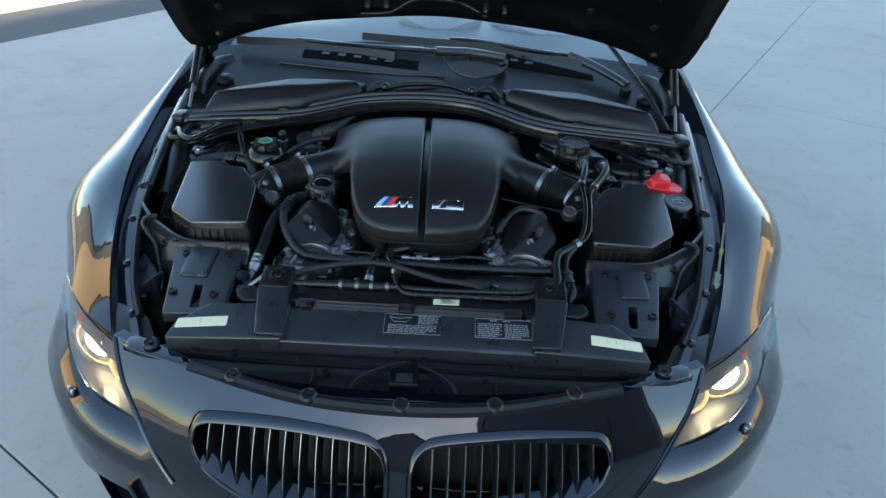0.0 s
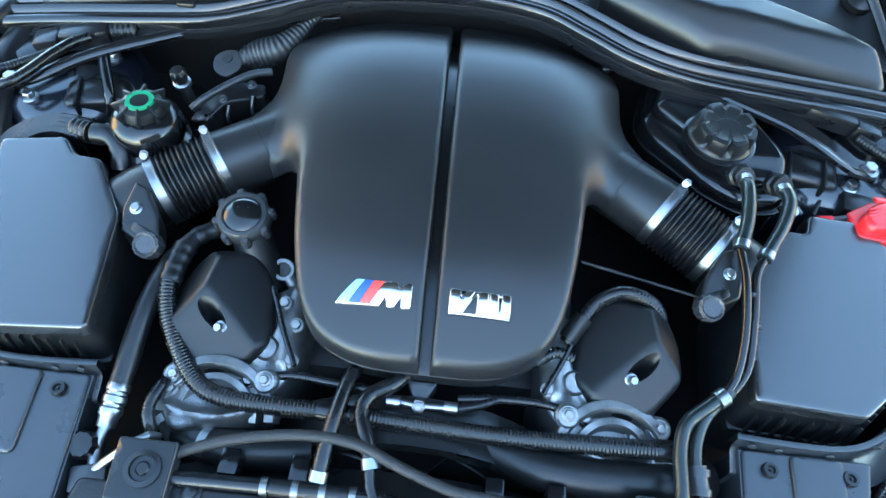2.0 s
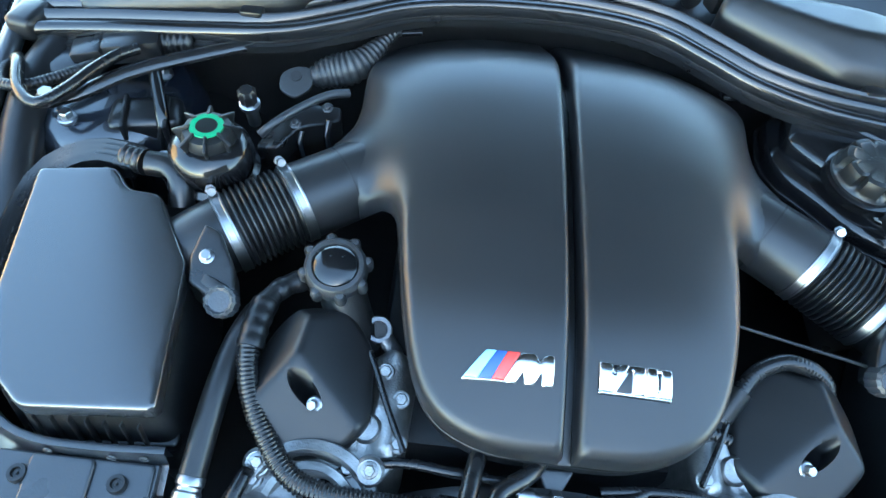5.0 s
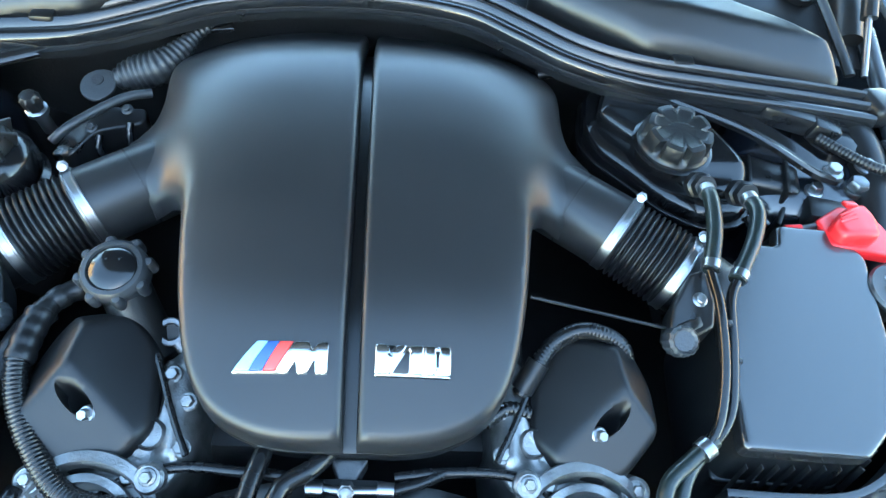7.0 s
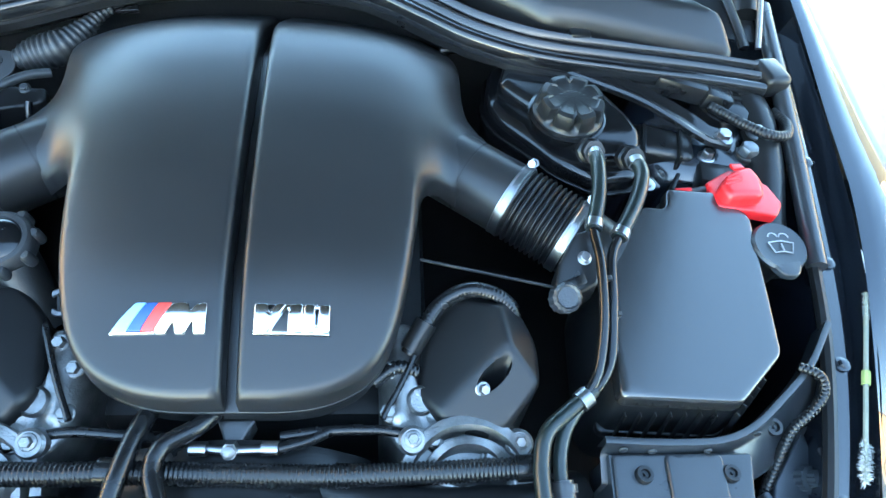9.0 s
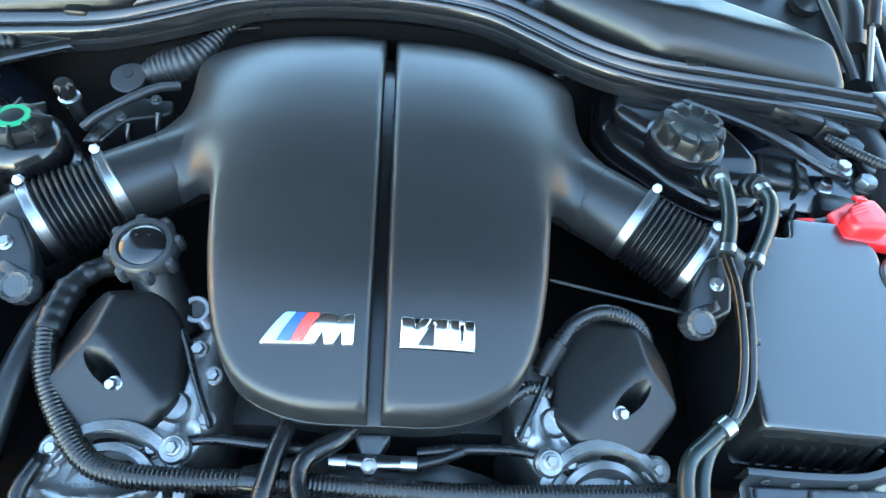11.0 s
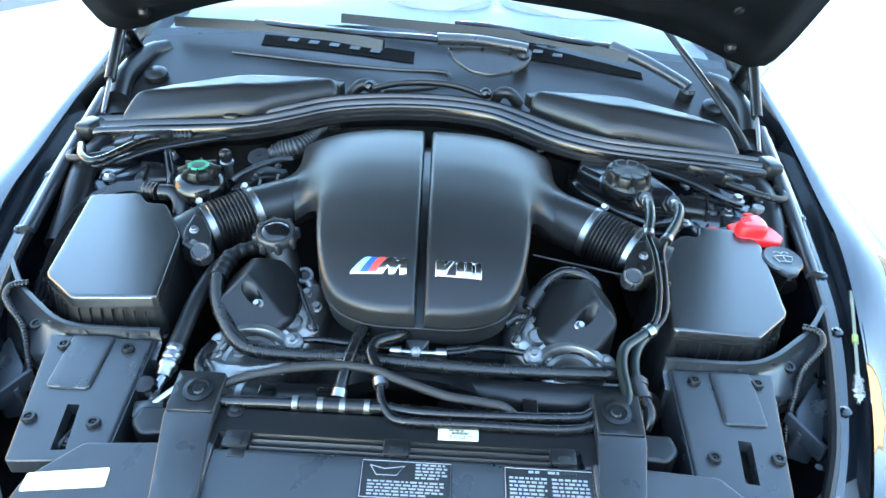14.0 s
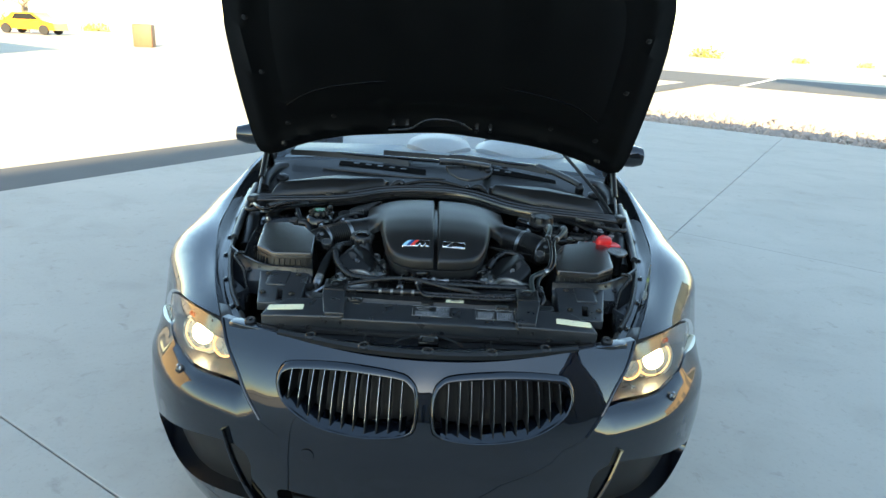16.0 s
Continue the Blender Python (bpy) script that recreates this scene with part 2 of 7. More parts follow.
def catmull(pts, step=0.01, closed=False):
    P = [np.array(p, float) for p in pts]
    n = len(P)
    if n == 2 and not closed:
        k = max(1, int(np.linalg.norm(P[1] - P[0]) / step))
        return [P[0] + (P[1] - P[0]) * i / k for i in range(k + 1)]
    out = []
    for i in range(n if closed else n - 1):
        if closed:
            p0, p1, p2, p3 = P[i - 1], P[i], P[(i + 1) % n], P[(i + 2) % n]
        else:
            p1, p2 = P[i], P[i + 1]
            p0 = P[i - 1] if i else 2 * p1 - p2
            p3 = P[i + 2] if i + 2 < n else 2 * p2 - p1
        k = max(1, int(np.linalg.norm(p2 - p1) / step))
        for j in range(k):
            u = j / k
            out.append(0.5 * (2 * p1 + (p2 - p0) * u + (2 * p0 - 5 * p1 + 4 * p2 - p3) * u * u + (3 * p1 - p0 - 3 * p2 + p3) * u ** 3))
    if not closed:
        out.append(P[-1])
    return out


def rounded(poly, r=0.01, n=4):
    """A polygon with its corners rounded."""
    out = []
    m = len(poly)
    for i in range(m):
        a, b, c = (np.array(poly[j % m][:2], float) for j in (i - 1, i, i + 1))
        d1, d2 = a - b, c - b
        k = min(r, np.linalg.norm(d1) * 0.45, np.linalg.norm(d2) * 0.45)
        p, q = b + d1 / np.linalg.norm(d1) * k, b + d2 / np.linalg.norm(d2) * k
        for j in range(n + 1):
            u = j / n
            out.append((1 - u) ** 2 * p + 2 * u * (1 - u) * b + u * u * q)
    return out


def ccw(poly):
    P = np.array([p[:2] for p in poly])
    area = np.sum(P[:, 0] * np.roll(P[:, 1], -1) - np.roll(P[:, 0], -1) * P[:, 1])
    return P if area > 0 else P[::-1]


def dense(P, step):
    out = []
    for i in range(len(P)):
        a, b = P[i], P[(i + 1) % len(P)]
        k = max(1, int(math.ceil(np.linalg.norm(b - a) / step)))
        out += [a + (b - a) * j / k for j in range(k)]
    return np.array(out)


def inside(P, q):
    x, y = q[:, 0], q[:, 1]
    r = np.zeros(len(q), bool)
    for i in range(len(P)):
        (x1, y1), (x2, y2) = P[i - 1], P[i]
        c = (y1 > y) != (y2 > y)
        with np.errstate(divide="ignore", invalid="ignore"):
            r ^= c & (x < (x2 - x1) * (y - y1) / (y2 - y1) + x1)
    return r


def edge_dist(P, q):
    d = np.full(len(q), 1e9)
    for i in range(len(P)):
        a, b = P[i - 1], P[i]
        ab = b - a
        t = np.clip(((q - a) @ ab) / max(1e-12, ab @ ab), 0, 1)
        d = np.minimum(d, np.linalg.norm(q - (a + t[:, None] * ab), axis=1))
    return d


def flat_mesh(outer, holes=(), step=0.02, rings=(), hole_rings=False):
    """Triangles that fill an outline with holes: points, triangles, and the loops' point numbers."""
    P = dense(ccw(outer), step)
    H = [dense(ccw(h), step)[::-1] for h in holes]
    pts = [tuple(p) for p in P]
    loops = [list(range(len(P)))]
    for h in H:
        loops.append(list(range(len(pts), len(pts) + len(h))))
        pts += [tuple(p) for p in h]
    edges = [(l[i], l[(i + 1) % len(l)]) for l in loops for i in range(len(l))]
    extra = []
    for d in rings:
        t = np.roll(P, -1, 0) - np.roll(P, 1, 0)
        t /= np.maximum(1e-9, np.linalg.norm(t, axis=1))[:, None]
        q = P + d * np.stack([-t[:, 1], t[:, 0]], 1)
        q = q[inside(P, q)]
        if len(q):
            extra.append(q[edge_dist(P, q) > d * 0.93])
    lo, hi = P.min(0), P.max(0)
    gx, gy = np.meshgrid(np.arange(lo[0] + step / 2, hi[0], step), np.arange(lo[1] + step / 2, hi[1], step))
    g = np.stack([gx.ravel(), gy.ravel()], 1)
    g = g[inside(P, g)]
    if len(g):
        g = g[edge_dist(P, g) > max([step * 0.45] + [r * 1.15 for r in rings])]
        for h in H:
            if len(g):
                g = g[~inside(h, g)]
                g = g[edge_dist(h, g) > step * 0.45]
        extra.append(g)
    for q in extra:
        for h in H:
            if len(q):
                q = q[~inside(h, q)]
        pts += [tuple(p) for p in q]
    v, e, f, ov, oe, of = geometry.delaunay_2d_cdt([Vector(p) for p in pts], edges, [], 0, 1e-6)
    V = np.array([tuple(p) for p in v])
    T = [t for t in f if len(t) == 3]
    C = np.array([V[list(t)].mean(0) for t in T])
    ok = inside(P, C)
    for h in H:
        ok &= ~inside(h, C)
    T = [t for t, k in zip(T, ok) if k]
    back = {}
    for i, src in enumerate(ov):
        for s in src:
            back[s] = i
    return V, T, [[back[i] for i in l] for l in loops], P


def surface(V, T, fn):
    bm = bmesh.new()
    vs = [bm.verts.new(fn(x, y)) for x, y in V]
    for t in T:
        try:
            bm.faces.new([vs[i] for i in t])
        except ValueError:
            pass
    return bm, vs


def pillow(outer, top, r=0.008, depth=0.03, step=0.02, flare=0.0, holes=(), hole_depth=0.01, close=True):
    """A moulded lid: an outline filled at height top(x, y), its rim rounded by r, with a skirt that goes down by depth."""
    fr = [r * k for k in (0.12, 0.35, 0.7, 1.0)] if r > 0 else []
    V, T, loops, P = flat_mesh(outer, holes, step, fr)
    D = edge_dist(P, V) if r > 0 else np.full(len(V), 1.0)
    tf = top if callable(top) else (lambda x, y: top)
    Z = []
    for (x, y), d in zip(V, D):
        k = min(1.0, d / r) if r > 0 else 1.0
        Z.append(tf(x, y) - (r - r * math.sqrt(max(0, 1 - (1 - k) ** 2)) if r > 0 else 0))
    bm = bmesh.new()
    vs = [bm.verts.new((x, y, z)) for (x, y), z in zip(V, Z)]
    for t in T:
        try:
            bm.faces.new([vs[i] for i in t])
        except ValueError:
            pass
    for li, l in enumerate(loops):
        dz = depth if li == 0 else hole_depth
        n = len(l)
        low = []
        for i in range(n):
            a, b, c = V[l[i - 1]], V[l[i]], V[l[(i + 1) % n]]
            t = c - a
            t = t / max(1e-9, np.linalg.norm(t))
            fl = flare if li == 0 else 0.0
            low.append(bm.verts.new((b[0] + t[1] * fl, b[1] - t[0] * fl, Z[l[i]] - dz)))
        for i in range(n):
            j = (i + 1) % n
            try:
                bm.faces.new((vs[l[i]], vs[l[j]], low[j], low[i]))
            except ValueError:
                pass
        if close and (li > 0 or not holes):
            try:
                bm.faces.new(low)
            except ValueError:
                pass
    return bm


def plate(outer, z, thick=0.004, r=0.0015, holes=(), step=0.03):
    return pillow(outer, z, r, thick, step, holes=holes, hole_depth=thick, close=True)


def tube(path, r, n=12, step=0.008, corr=0.0, pitch=0.007, cap=True, smooth=True, flat=1.0):
    """A pipe along a path; r may be a function of the share of the way; corr: the depth of its ribs."""
    if corr:
        step = pitch / 4
    P = catmull(path, step) if smooth else [np.array(p, float) for p in path]
    if corr:
        L = np.concatenate([[0], np.cumsum([np.linalg.norm(b - a) for a, b in zip(P, P[1:])])])
        s = np.arange(0, L[-1], step)
        P = [np.array([np.interp(x, L, [p[k] for p in P]) for k in range(3)]) for x in s]
    L = np.concatenate([[0], np.cumsum([np.linalg.norm(b - a) for a, b in zip(P, P[1:])])])
    bm = bmesh.new()
    rings = []
    side = None
    for i, p in enumerate(P):
        t = P[min(i + 1, len(P) - 1)] - P[max(i - 1, 0)]
        t = t / max(1e-9, np.linalg.norm(t))
        if side is None:
            side = np.cross(t, (0, 0, 1)) if abs(t[2]) < 0.9 else np.cross(t, (1, 0, 0))
        side = side - t * (side @ t)
        side = side / np.linalg.norm(side)
        up = np.cross(side, t)
        rad = r(L[i] / max(1e-9, L[-1])) if callable(r) else r
        if corr:
            rad -= corr * (1.0, 0.35, 0.0, 0.35)[i % 4]
        rings.append([bm.verts.new(p + rad * (math.cos(a) * side + flat * math.sin(a) * up)) for a in (2 * math.pi * k / n for k in range(n))])
    for a, b in zip(rings, rings[1:]):
        for k in range(n):
            bm.faces.new((a[k], a[(k + 1) % n], b[(k + 1) % n], b[k]))
    if cap:
        bm.faces.new(rings[0][::-1])
        bm.faces.new(rings[-1])
    return bm


def sweep(path, section, step=0.02, up=(0, 0, 1), smooth=True, cap=True):
    """A section of (across, up) points drawn along a path."""
    P = catmull(path, step) if smooth else [np.array(p, float) for p in path]
    bm = bmesh.new()
    rings = []
    for i, p in enumerate(P):
        t = P[min(i + 1, len(P) - 1)] - P[max(i - 1, 0)]
        t = t / max(1e-9, np.linalg.norm(t))
        s = np.cross(t, up)
        s = s / np.linalg.norm(s)
        u = np.cross(s, t)
        rings.append([bm.verts.new(p + a * s + b * u) for a, b in section])
    n = len(section)
    for a, b in zip(rings, rings[1:]):
        for k in range(n):
            bm.faces.new((a[k], a[(k + 1) % n], b[(k + 1) % n], b[k]))
    if cap:
        bm.faces.new(rings[0][::-1])
        bm.faces.new(rings[-1])
    return bm


def axis_frame(at, way):
    w = Vector(way).normalized()
    return Matrix.Translation(at) @ w.to_track_quat("Z", "Y").to_matrix().to_4x4()


def lathe(profile, at=(0, 0, 0), way=(0, 0, 1), n=24, wobble=None):
    """A turned shape: (radius, height) pairs about an axis."""
    m = axis_frame(at, way)
    bm = bmesh.new()
    rings = []
    for r, h in profile:
        ring = []
        for k in range(n):
            a = 2 * math.pi * k / n
            rr = r * (wobble(a, h) if wobble else 1)
            ring.append(bm.verts.new(m @ Vector((rr * math.cos(a), rr * math.sin(a), h))))
        rings.append(ring)
    for a, b in zip(rings, rings[1:]):
        for k in range(n):
            bm.faces.new((a[k], a[(k + 1) % n], b[(k + 1) % n], b[k]))
    bm.faces.new(rings[0][::-1])
    bm.faces.new(rings[-1])
    return bm


def box(size, at=(0, 0, 0), turn=(0, 0, 0), bevel=0.003, seg=2):
    bm = bmesh.new()
    bmesh.ops.create_cube(bm, size=1)
    bmesh.ops.scale(bm, vec=size, verts=bm.verts)
    if bevel:
        bmesh.ops.bevel(bm, geom=bm.edges[:], offset=min(bevel, min(size) * 0.45), segments=seg, profile=0.5, affect="EDGES")
    bmesh.ops.transform(bm, matrix=pose(*at, *turn), verts=bm.verts)
    return bm


def join(*bms):
    out = bmesh.new()
    for b in bms:
        me = bpy.data.meshes.new("tmp")
        b.to_mesh(me)
        b.free()
        out.from_mesh(me)
        bpy.data.meshes.remove(me)
    return out


def loft(stations, closed=False, cap=False):
    bm = bmesh.new()
    rows = [[bm.verts.new(p) for p in st] for st in stations]
    n = len(rows[0])
    for a, b in zip(rows, rows[1:]):
        for k in range(n if closed else n - 1):
            try:
                bm.faces.new((a[k], a[(k + 1) % n], b[(k + 1) % n], b[k]))
            except ValueError:
                pass
    if cap:
        bm.faces.new(rows[0][::-1])
        bm.faces.new(rows[-1])
    return bm


def thicken(bm, t):
    """Gives an open sheet a thickness, inward along its normals."""
    bmesh.ops.recalc_face_normals(bm, faces=bm.faces)
    geom = bm.faces[:] + bm.edges[:] + bm.verts[:]
    bmesh.ops.solidify(bm, geom=geom, thickness=t)
    return bm


def bolt(at, way=(0, 0, 1), r=0.007, h=0.006, hexed=True):
    """A flanged bolt head."""
    n = 6 if hexed else 16
    a = lathe([(r * 1.5, 0), (r * 1.5, h * 0.25), (r * 1.3, h * 0.35)], at, way, 16)
    b = lathe([(r, h * 0.3), (r, h * 0.9), (r * 0.85, h)], at, way, n)
    return join(a, b)


def screw(at, way=(0, 0, 1), r=0.011, h=0.006):
    """A round plastic clip with a dished middle."""
    return lathe([(r, 0), (r, h * 0.5), (r * 0.9, h), (r * 0.55, h), (r * 0.45, h * 0.5), (r * 0.2, h * 0.5), (r * 0.15, h * 0.9)], at, way, 16)


def mirror(bm):
    bmesh.ops.scale(bm, vec=(-1, 1, 1), verts=bm.verts)
    bmesh.ops.reverse_faces(bm, faces=bm.faces)
    return bm


def flip(pts, s):
    return [(s * p[0], *p[1:]) for p in pts]

# ---- the yard ----
U = Vector((0.53, 0.85, 0)).normalized()   # the yard's long axis
W = Vector((U.y, -U.x, 0))                 # across it


def yard(u, w, z=0.0):
    p = U * u + W * w
    return (p.x, p.y, z)


def quad_slab(u0, u1, w0, w1, z, thick, bevel=0.006):
    bm = bmesh.new()
    top = [bm.verts.new(yard(u, w, z)) for u, w in ((u0 + bevel, w0 + bevel), (u0 + bevel, w1 - bevel), (u1 - bevel, w1 - bevel), (u1 - bevel, w0 + bevel))]
    mid = [bm.verts.new(yard(u, w, z - bevel)) for u, w in ((u0, w0), (u0, w1), (u1, w1), (u1, w0))]
    low = [bm.verts.new(yard(u, w, z - thick)) for u, w in ((u0, w0), (u0, w1), (u1, w1), (u1, w0))]
    bm.faces.new(top)
    for a, b in ((top, mid), (mid, low)):
        for k in range(4):
            bm.faces.new((a[k], a[(k + 1) % 4], b[(k + 1) % 4], b[k]))
    return bm


g = bmesh.new()
gv = []
radii = [0.0, 8, 20, 45, 90, 180, 400, 900, 2000, 4000]
for i, r in enumerate(radii[1:]):
    gv.append([g.verts.new((r * math.cos(a), r * math.sin(a), -0.05)) for a in (2 * math.pi * k / 40 for k in range(40))])
g.faces.new(gv[0])
for a, b in zip(gv, gv[1:]):
    for k in range(40):
        g.faces.new((a[k], a[(k + 1) % 40], b[(k + 1) % 40], b[k]))
ground = lone("ground", g, M_DIRT, "pale dry dirt ground in hard sunlight", "ground", kind="structure")

pavement = thing("pavement", "pale grey concrete yard with sawn joints", "pavement", yard(0, 0, -0.05), kind="structure")
US, WS = 4.9, 5.22
for i in range(-4, 2):
    for j in range(-1, 3):
        u0, w0 = 4.72 + (i - 1) * US, -0.40 + j * WS
        if i == 1:
            u1 = 13.4
        else:
            u1 = u0 + US
        part("slab", quad_slab(u0 + 0.003, u1 - 0.003, w0 + 0.003, w0 + WS - 0.003, 0.0, 0.05, 0.003), M_CONC, pavement)

# first a dark strip that paints the shade line at the concrete's edge
road = lone("road", quad_slab(-40, 40, -6.6, -5.63, -0.012, 0.036), M_ASPH, "dark strip painted as the shade line beside the concrete", "road", kind="structure")
far_road = lone("road", quad_slab(33, 47, -22, 40, -0.03, 0.018), M_ASPH, "grey asphalt road beyond the gravel", "road", kind="structure")
marking = lone("road_marking", quad_slab(33.5, 46, -4.35, -4.1, -0.020, 0.008, 0.002), M_WHITE, "white painted line across the asphalt", "road marking", kind="structure")
far_road_b = lone("road", quad_slab(76, 84, 2, 120, -0.03, 0.018), M_ASPH, "far strip of asphalt road", "road", kind="structure")

# loose stones
_t = bmesh.new()
bmesh.ops.create_icosphere(_t, subdivisions=1, radius=1)
STONE_V = np.array([tuple(v.co) for v in _t.verts])
STONE_F = [[v.index for v in f.verts] for f in _t.faces]
_t.free()


def stones(name, spots, mat, label, category):
    """Many small rough stones in one mesh: (place, size) pairs."""
    V, F = [], []
    for at, s in spots:
        q = np.array(Euler((rng.random() * 6, rng.random() * 6, rng.random() * 6)).to_matrix())
        k = STONE_V * (s, s * rng.uniform(0.6, 1), s * rng.uniform(0.5, 0.8)) * np.random.uniform(0.8, 1.15, (len(STONE_V), 1))
        F += [[i + len(V) * len(STONE_V) for i in f] for f in STONE_F]
        V.append(k @ q.T + np.array(at))
    me = bpy.data.meshes.new(name)
    me.from_pydata(np.concatenate(V).tolist(), [], F)
    me.materials.append(mat)
    return tagged(new(name, me), label, category, kind="stuff")


rng = random.Random(5)
spots = []
for i in range(2600):
    s = rng.uniform(0.03, 0.10) * (1.4 if rng.random() < 0.1 else 1)
    spots.append((yard(13.5 + abs(rng.gauss(0, 1.15)), rng.uniform(-5.6, 14), -0.05 + s * 0.3), s))
stones("rock_border", spots, M_ROCK, "loose reddish-grey landscape stones along the concrete edge", "rocks")
M_GRAV = material("dark_gravel", (0.12, 0.12, 0.125), 0.9, vary=0.4, scale=3, fine=40, bump=0.5)
spots = []
for i in range(2500):
    u, w = rng.uniform(19, 33), rng.uniform(6, 24)
    if (u - 19) >= (14 - (w - 6)) * 0.8:
        spots.append((yard(u, w, -0.05), rng.uniform(0.08, 0.28)))
stones("gravel_field", spots, M_GRAV, "dark grey gravel scattered over sunlit dirt", "gravel")

# the unseen workshop whose shade the car stands in, sized to fit that shade
bld = thing("workshop_building", "dark panelled workshop with roll-up doors, unseen, that shades the car", "building", yard(-9, 18, 0))


def yard_box(u0, u1, w0, w1, z0, z1):
    bm = bmesh.new()
    lo = [bm.verts.new(yard(u, w, z0)) for u, w in ((u0, w0), (u0, w1), (u1, w1), (u1, w0))]
    hi = [bm.verts.new(yard(u, w, z1)) for u, w in ((u0, w0), (u0, w1), (u1, w1), (u1, w0))]
    bm.faces.new(lo[::-1])
    bm.faces.new(hi)
    for k in range(4):
        bm.faces.new((lo[k], lo[(k + 1) % 4], hi[(k + 1) % 4], hi[k]))
    return bm


part("wall", yard_box(-17, 0.2, 7.5, 31, -0.05, 7.0), M_STUCCO, bld)
part("parapet", yard_box(-17.1, 0.3, 7.4, 31.1, 7.0, 7.2), M_STUCCO, bld)
for k in range(3):
    part("roll_up_door", yard_box(-16 + k * 5.2, -12.2 + k * 5.2, 7.43, 7.5, 0.0, 4.0), M_DOORD, bld, "dark roll-up door on an unseen building")

# added sunlit buildings, out of view, that give the fenders golden reflections
for u0, u1, w0, w1, h, kind_, doors in ((-9, -1.5, -24, -14, 7.5, "u", 0), (24, 34, 13, 44, 8.5, "w", 6)):
    tb = thing("reflected_building", "unseen tan stucco building added for golden reflections in the paint", "building", yard((u0 + u1) / 2, (w0 + w1) / 2, -0.05), "lot buildings")
    part("wall", yard_box(u0, u1, w0, w1, -0.05, h), M_TAN, tb)
    part("roof_edge", yard_box(u0 - 0.2, u1 + 0.2, w0 - 0.2, w1 + 0.2, h, h + 0.35), M_STUCCO, tb)
    for k in range(doors):
        f = (k + 0.2) / doors
        g_ = f + 0.45 / doors
        if kind_ == "u":
            part("roll_up_door", yard_box(u0 + (u1 - u0) * f, u0 + (u1 - u0) * g_, w1, w1 + 0.06, 0.0, 3.4), M_DOORD, tb, "dark roll-up door on an unseen building")
        else:
            part("roll_up_door", yard_box(u0 - 0.06, u0, w0 + (w1 - w0) * f, w0 + (w1 - w0) * g_, 0.0, 3.6), M_DOORD, tb, "dark roll-up door on an unseen building")

# far things over the bright lot
ycar = thing("parked_car", "small yellow car parked in the sun", "car", (-21, 33, -0.05))
part("body", loft([[(-21 + x, 33 + dy, z) for x, z in ((-1.9, 0.25), (-1.95, 0.6), (-1.2, 0.8), (-0.7, 1.25), (0.6, 1.3), (1.2, 0.85), (1.9, 0.7), (1.95, 0.25))] for dy in (-0.8, 0.8)], True, True), M_YCAR, ycar)
for dx in (-1.2, 1.25):
    for dy in (-0.8, 0.8):
        part("wheel", lathe([(0.1, -0.09), (0.3, -0.09), (0.31, 0), (0.3, 0.09), (0.1, 0.09)], (-21 + dx, 33 + dy, 0.26), (0, 1, 0), 16), M_TIRE, ycar)
part("side_glass", loft([[(-21 + x, 33 + dy, z) for x, z in ((-0.75, 0.86), (-0.52, 1.18), (0.48, 1.22), (0.95, 0.88))] for dy in (-0.815, 0.815)], True, True), M_GLOSSPL, ycar, "dark side windows")
ycar.location = (-27.6, 43.4, -0.05)
lone("bin", box((0.95, 0.9, 1.15), (-16.2, 34.5, 0.52), (0, 0, 12), 0.06), M_BIN, "brown steel rubbish bin on the lot", "bin")


def shrub(at, size, seed, n=260):
    r = random.Random(seed)
    bm = bmesh.new()
    for i in range(n):
        d = Vector((r.gauss(0, 1), r.gauss(0, 1), abs(r.gauss(0, 0.8)))).normalized() * (r.random() ** 0.4)
        c = Vector(at) + Vector((d.x * size, d.y * size, d.z * size * 0.7))
        s = size * r.uniform(0.05, 0.12)
        q = Euler((r.random() * 6, r.random() * 6, r.random() * 6)).to_matrix()
        a = [bm.verts.new(c + q @ Vector(v) * s) for v in ((-1, 0, 0), (0, -0.5, 0.1), (1, 0, 0), (0, 0.5, 0.1))]
        bm.faces.new(a)
    return bm


for k, (x, y, s) in enumerate(((47, 122, 3.2), (62, 118, 1.6), (70, 112, 1.4), (-38, 54, 2.2), (-31, 58, 1.2))):
    lone("shrub", shrub((x, y, -0.05), s, 20 + k), M_LEAF, "dry yellow-green desert shrub in sunlight", "shrub", "desert shrubs")



def limbs(at, up, size, r, depth, out, tips):
    """Forked bare limbs, each thinner than the one that it leaves."""
    end = at + up * size
    bend = at.lerp(end, 0.5) + Vector((r.gauss(0, 1), r.gauss(0, 1), 0)) * size * 0.06
    out.append(tube([tuple(at), tuple(bend), tuple(end)], lambda u: 0.022 * 1.75 ** depth * (1 - 0.35 * u), 6, size / 3))
    tips.append(end)
    if depth:
        for k in range(3):
            side = Vector((r.gauss(0, 1), r.gauss(0, 1), r.gauss(0.25, 0.5))).normalized()
            limbs(at.lerp(end, r.uniform(0.6, 1.0)), (up * 0.75 + side * 0.7).normalized(), size * r.uniform(0.6, 0.8), r, depth - 1, out, tips)


tree = thing("tree", "sparse pale desert tree beside the yellow car", "tree", (-30.2, 47.0, -0.05))
wood, tips = [], []
limbs(Vector((-30.2, 47.0, -0.1)), Vector((0.08, 0, 1)).normalized(), 1.7, random.Random(5), 4, wood, tips)
part("trunk", join(*wood), M_BARK, tree)
rt_ = random.Random(6)
part("crown", join(*[shrub(tuple(p), rt_.uniform(0.25, 0.5), 60 + k, 14) for k, p in enumerate(tips[20:])]), M_LEAF, tree, "thin yellow-green leaf clumps")

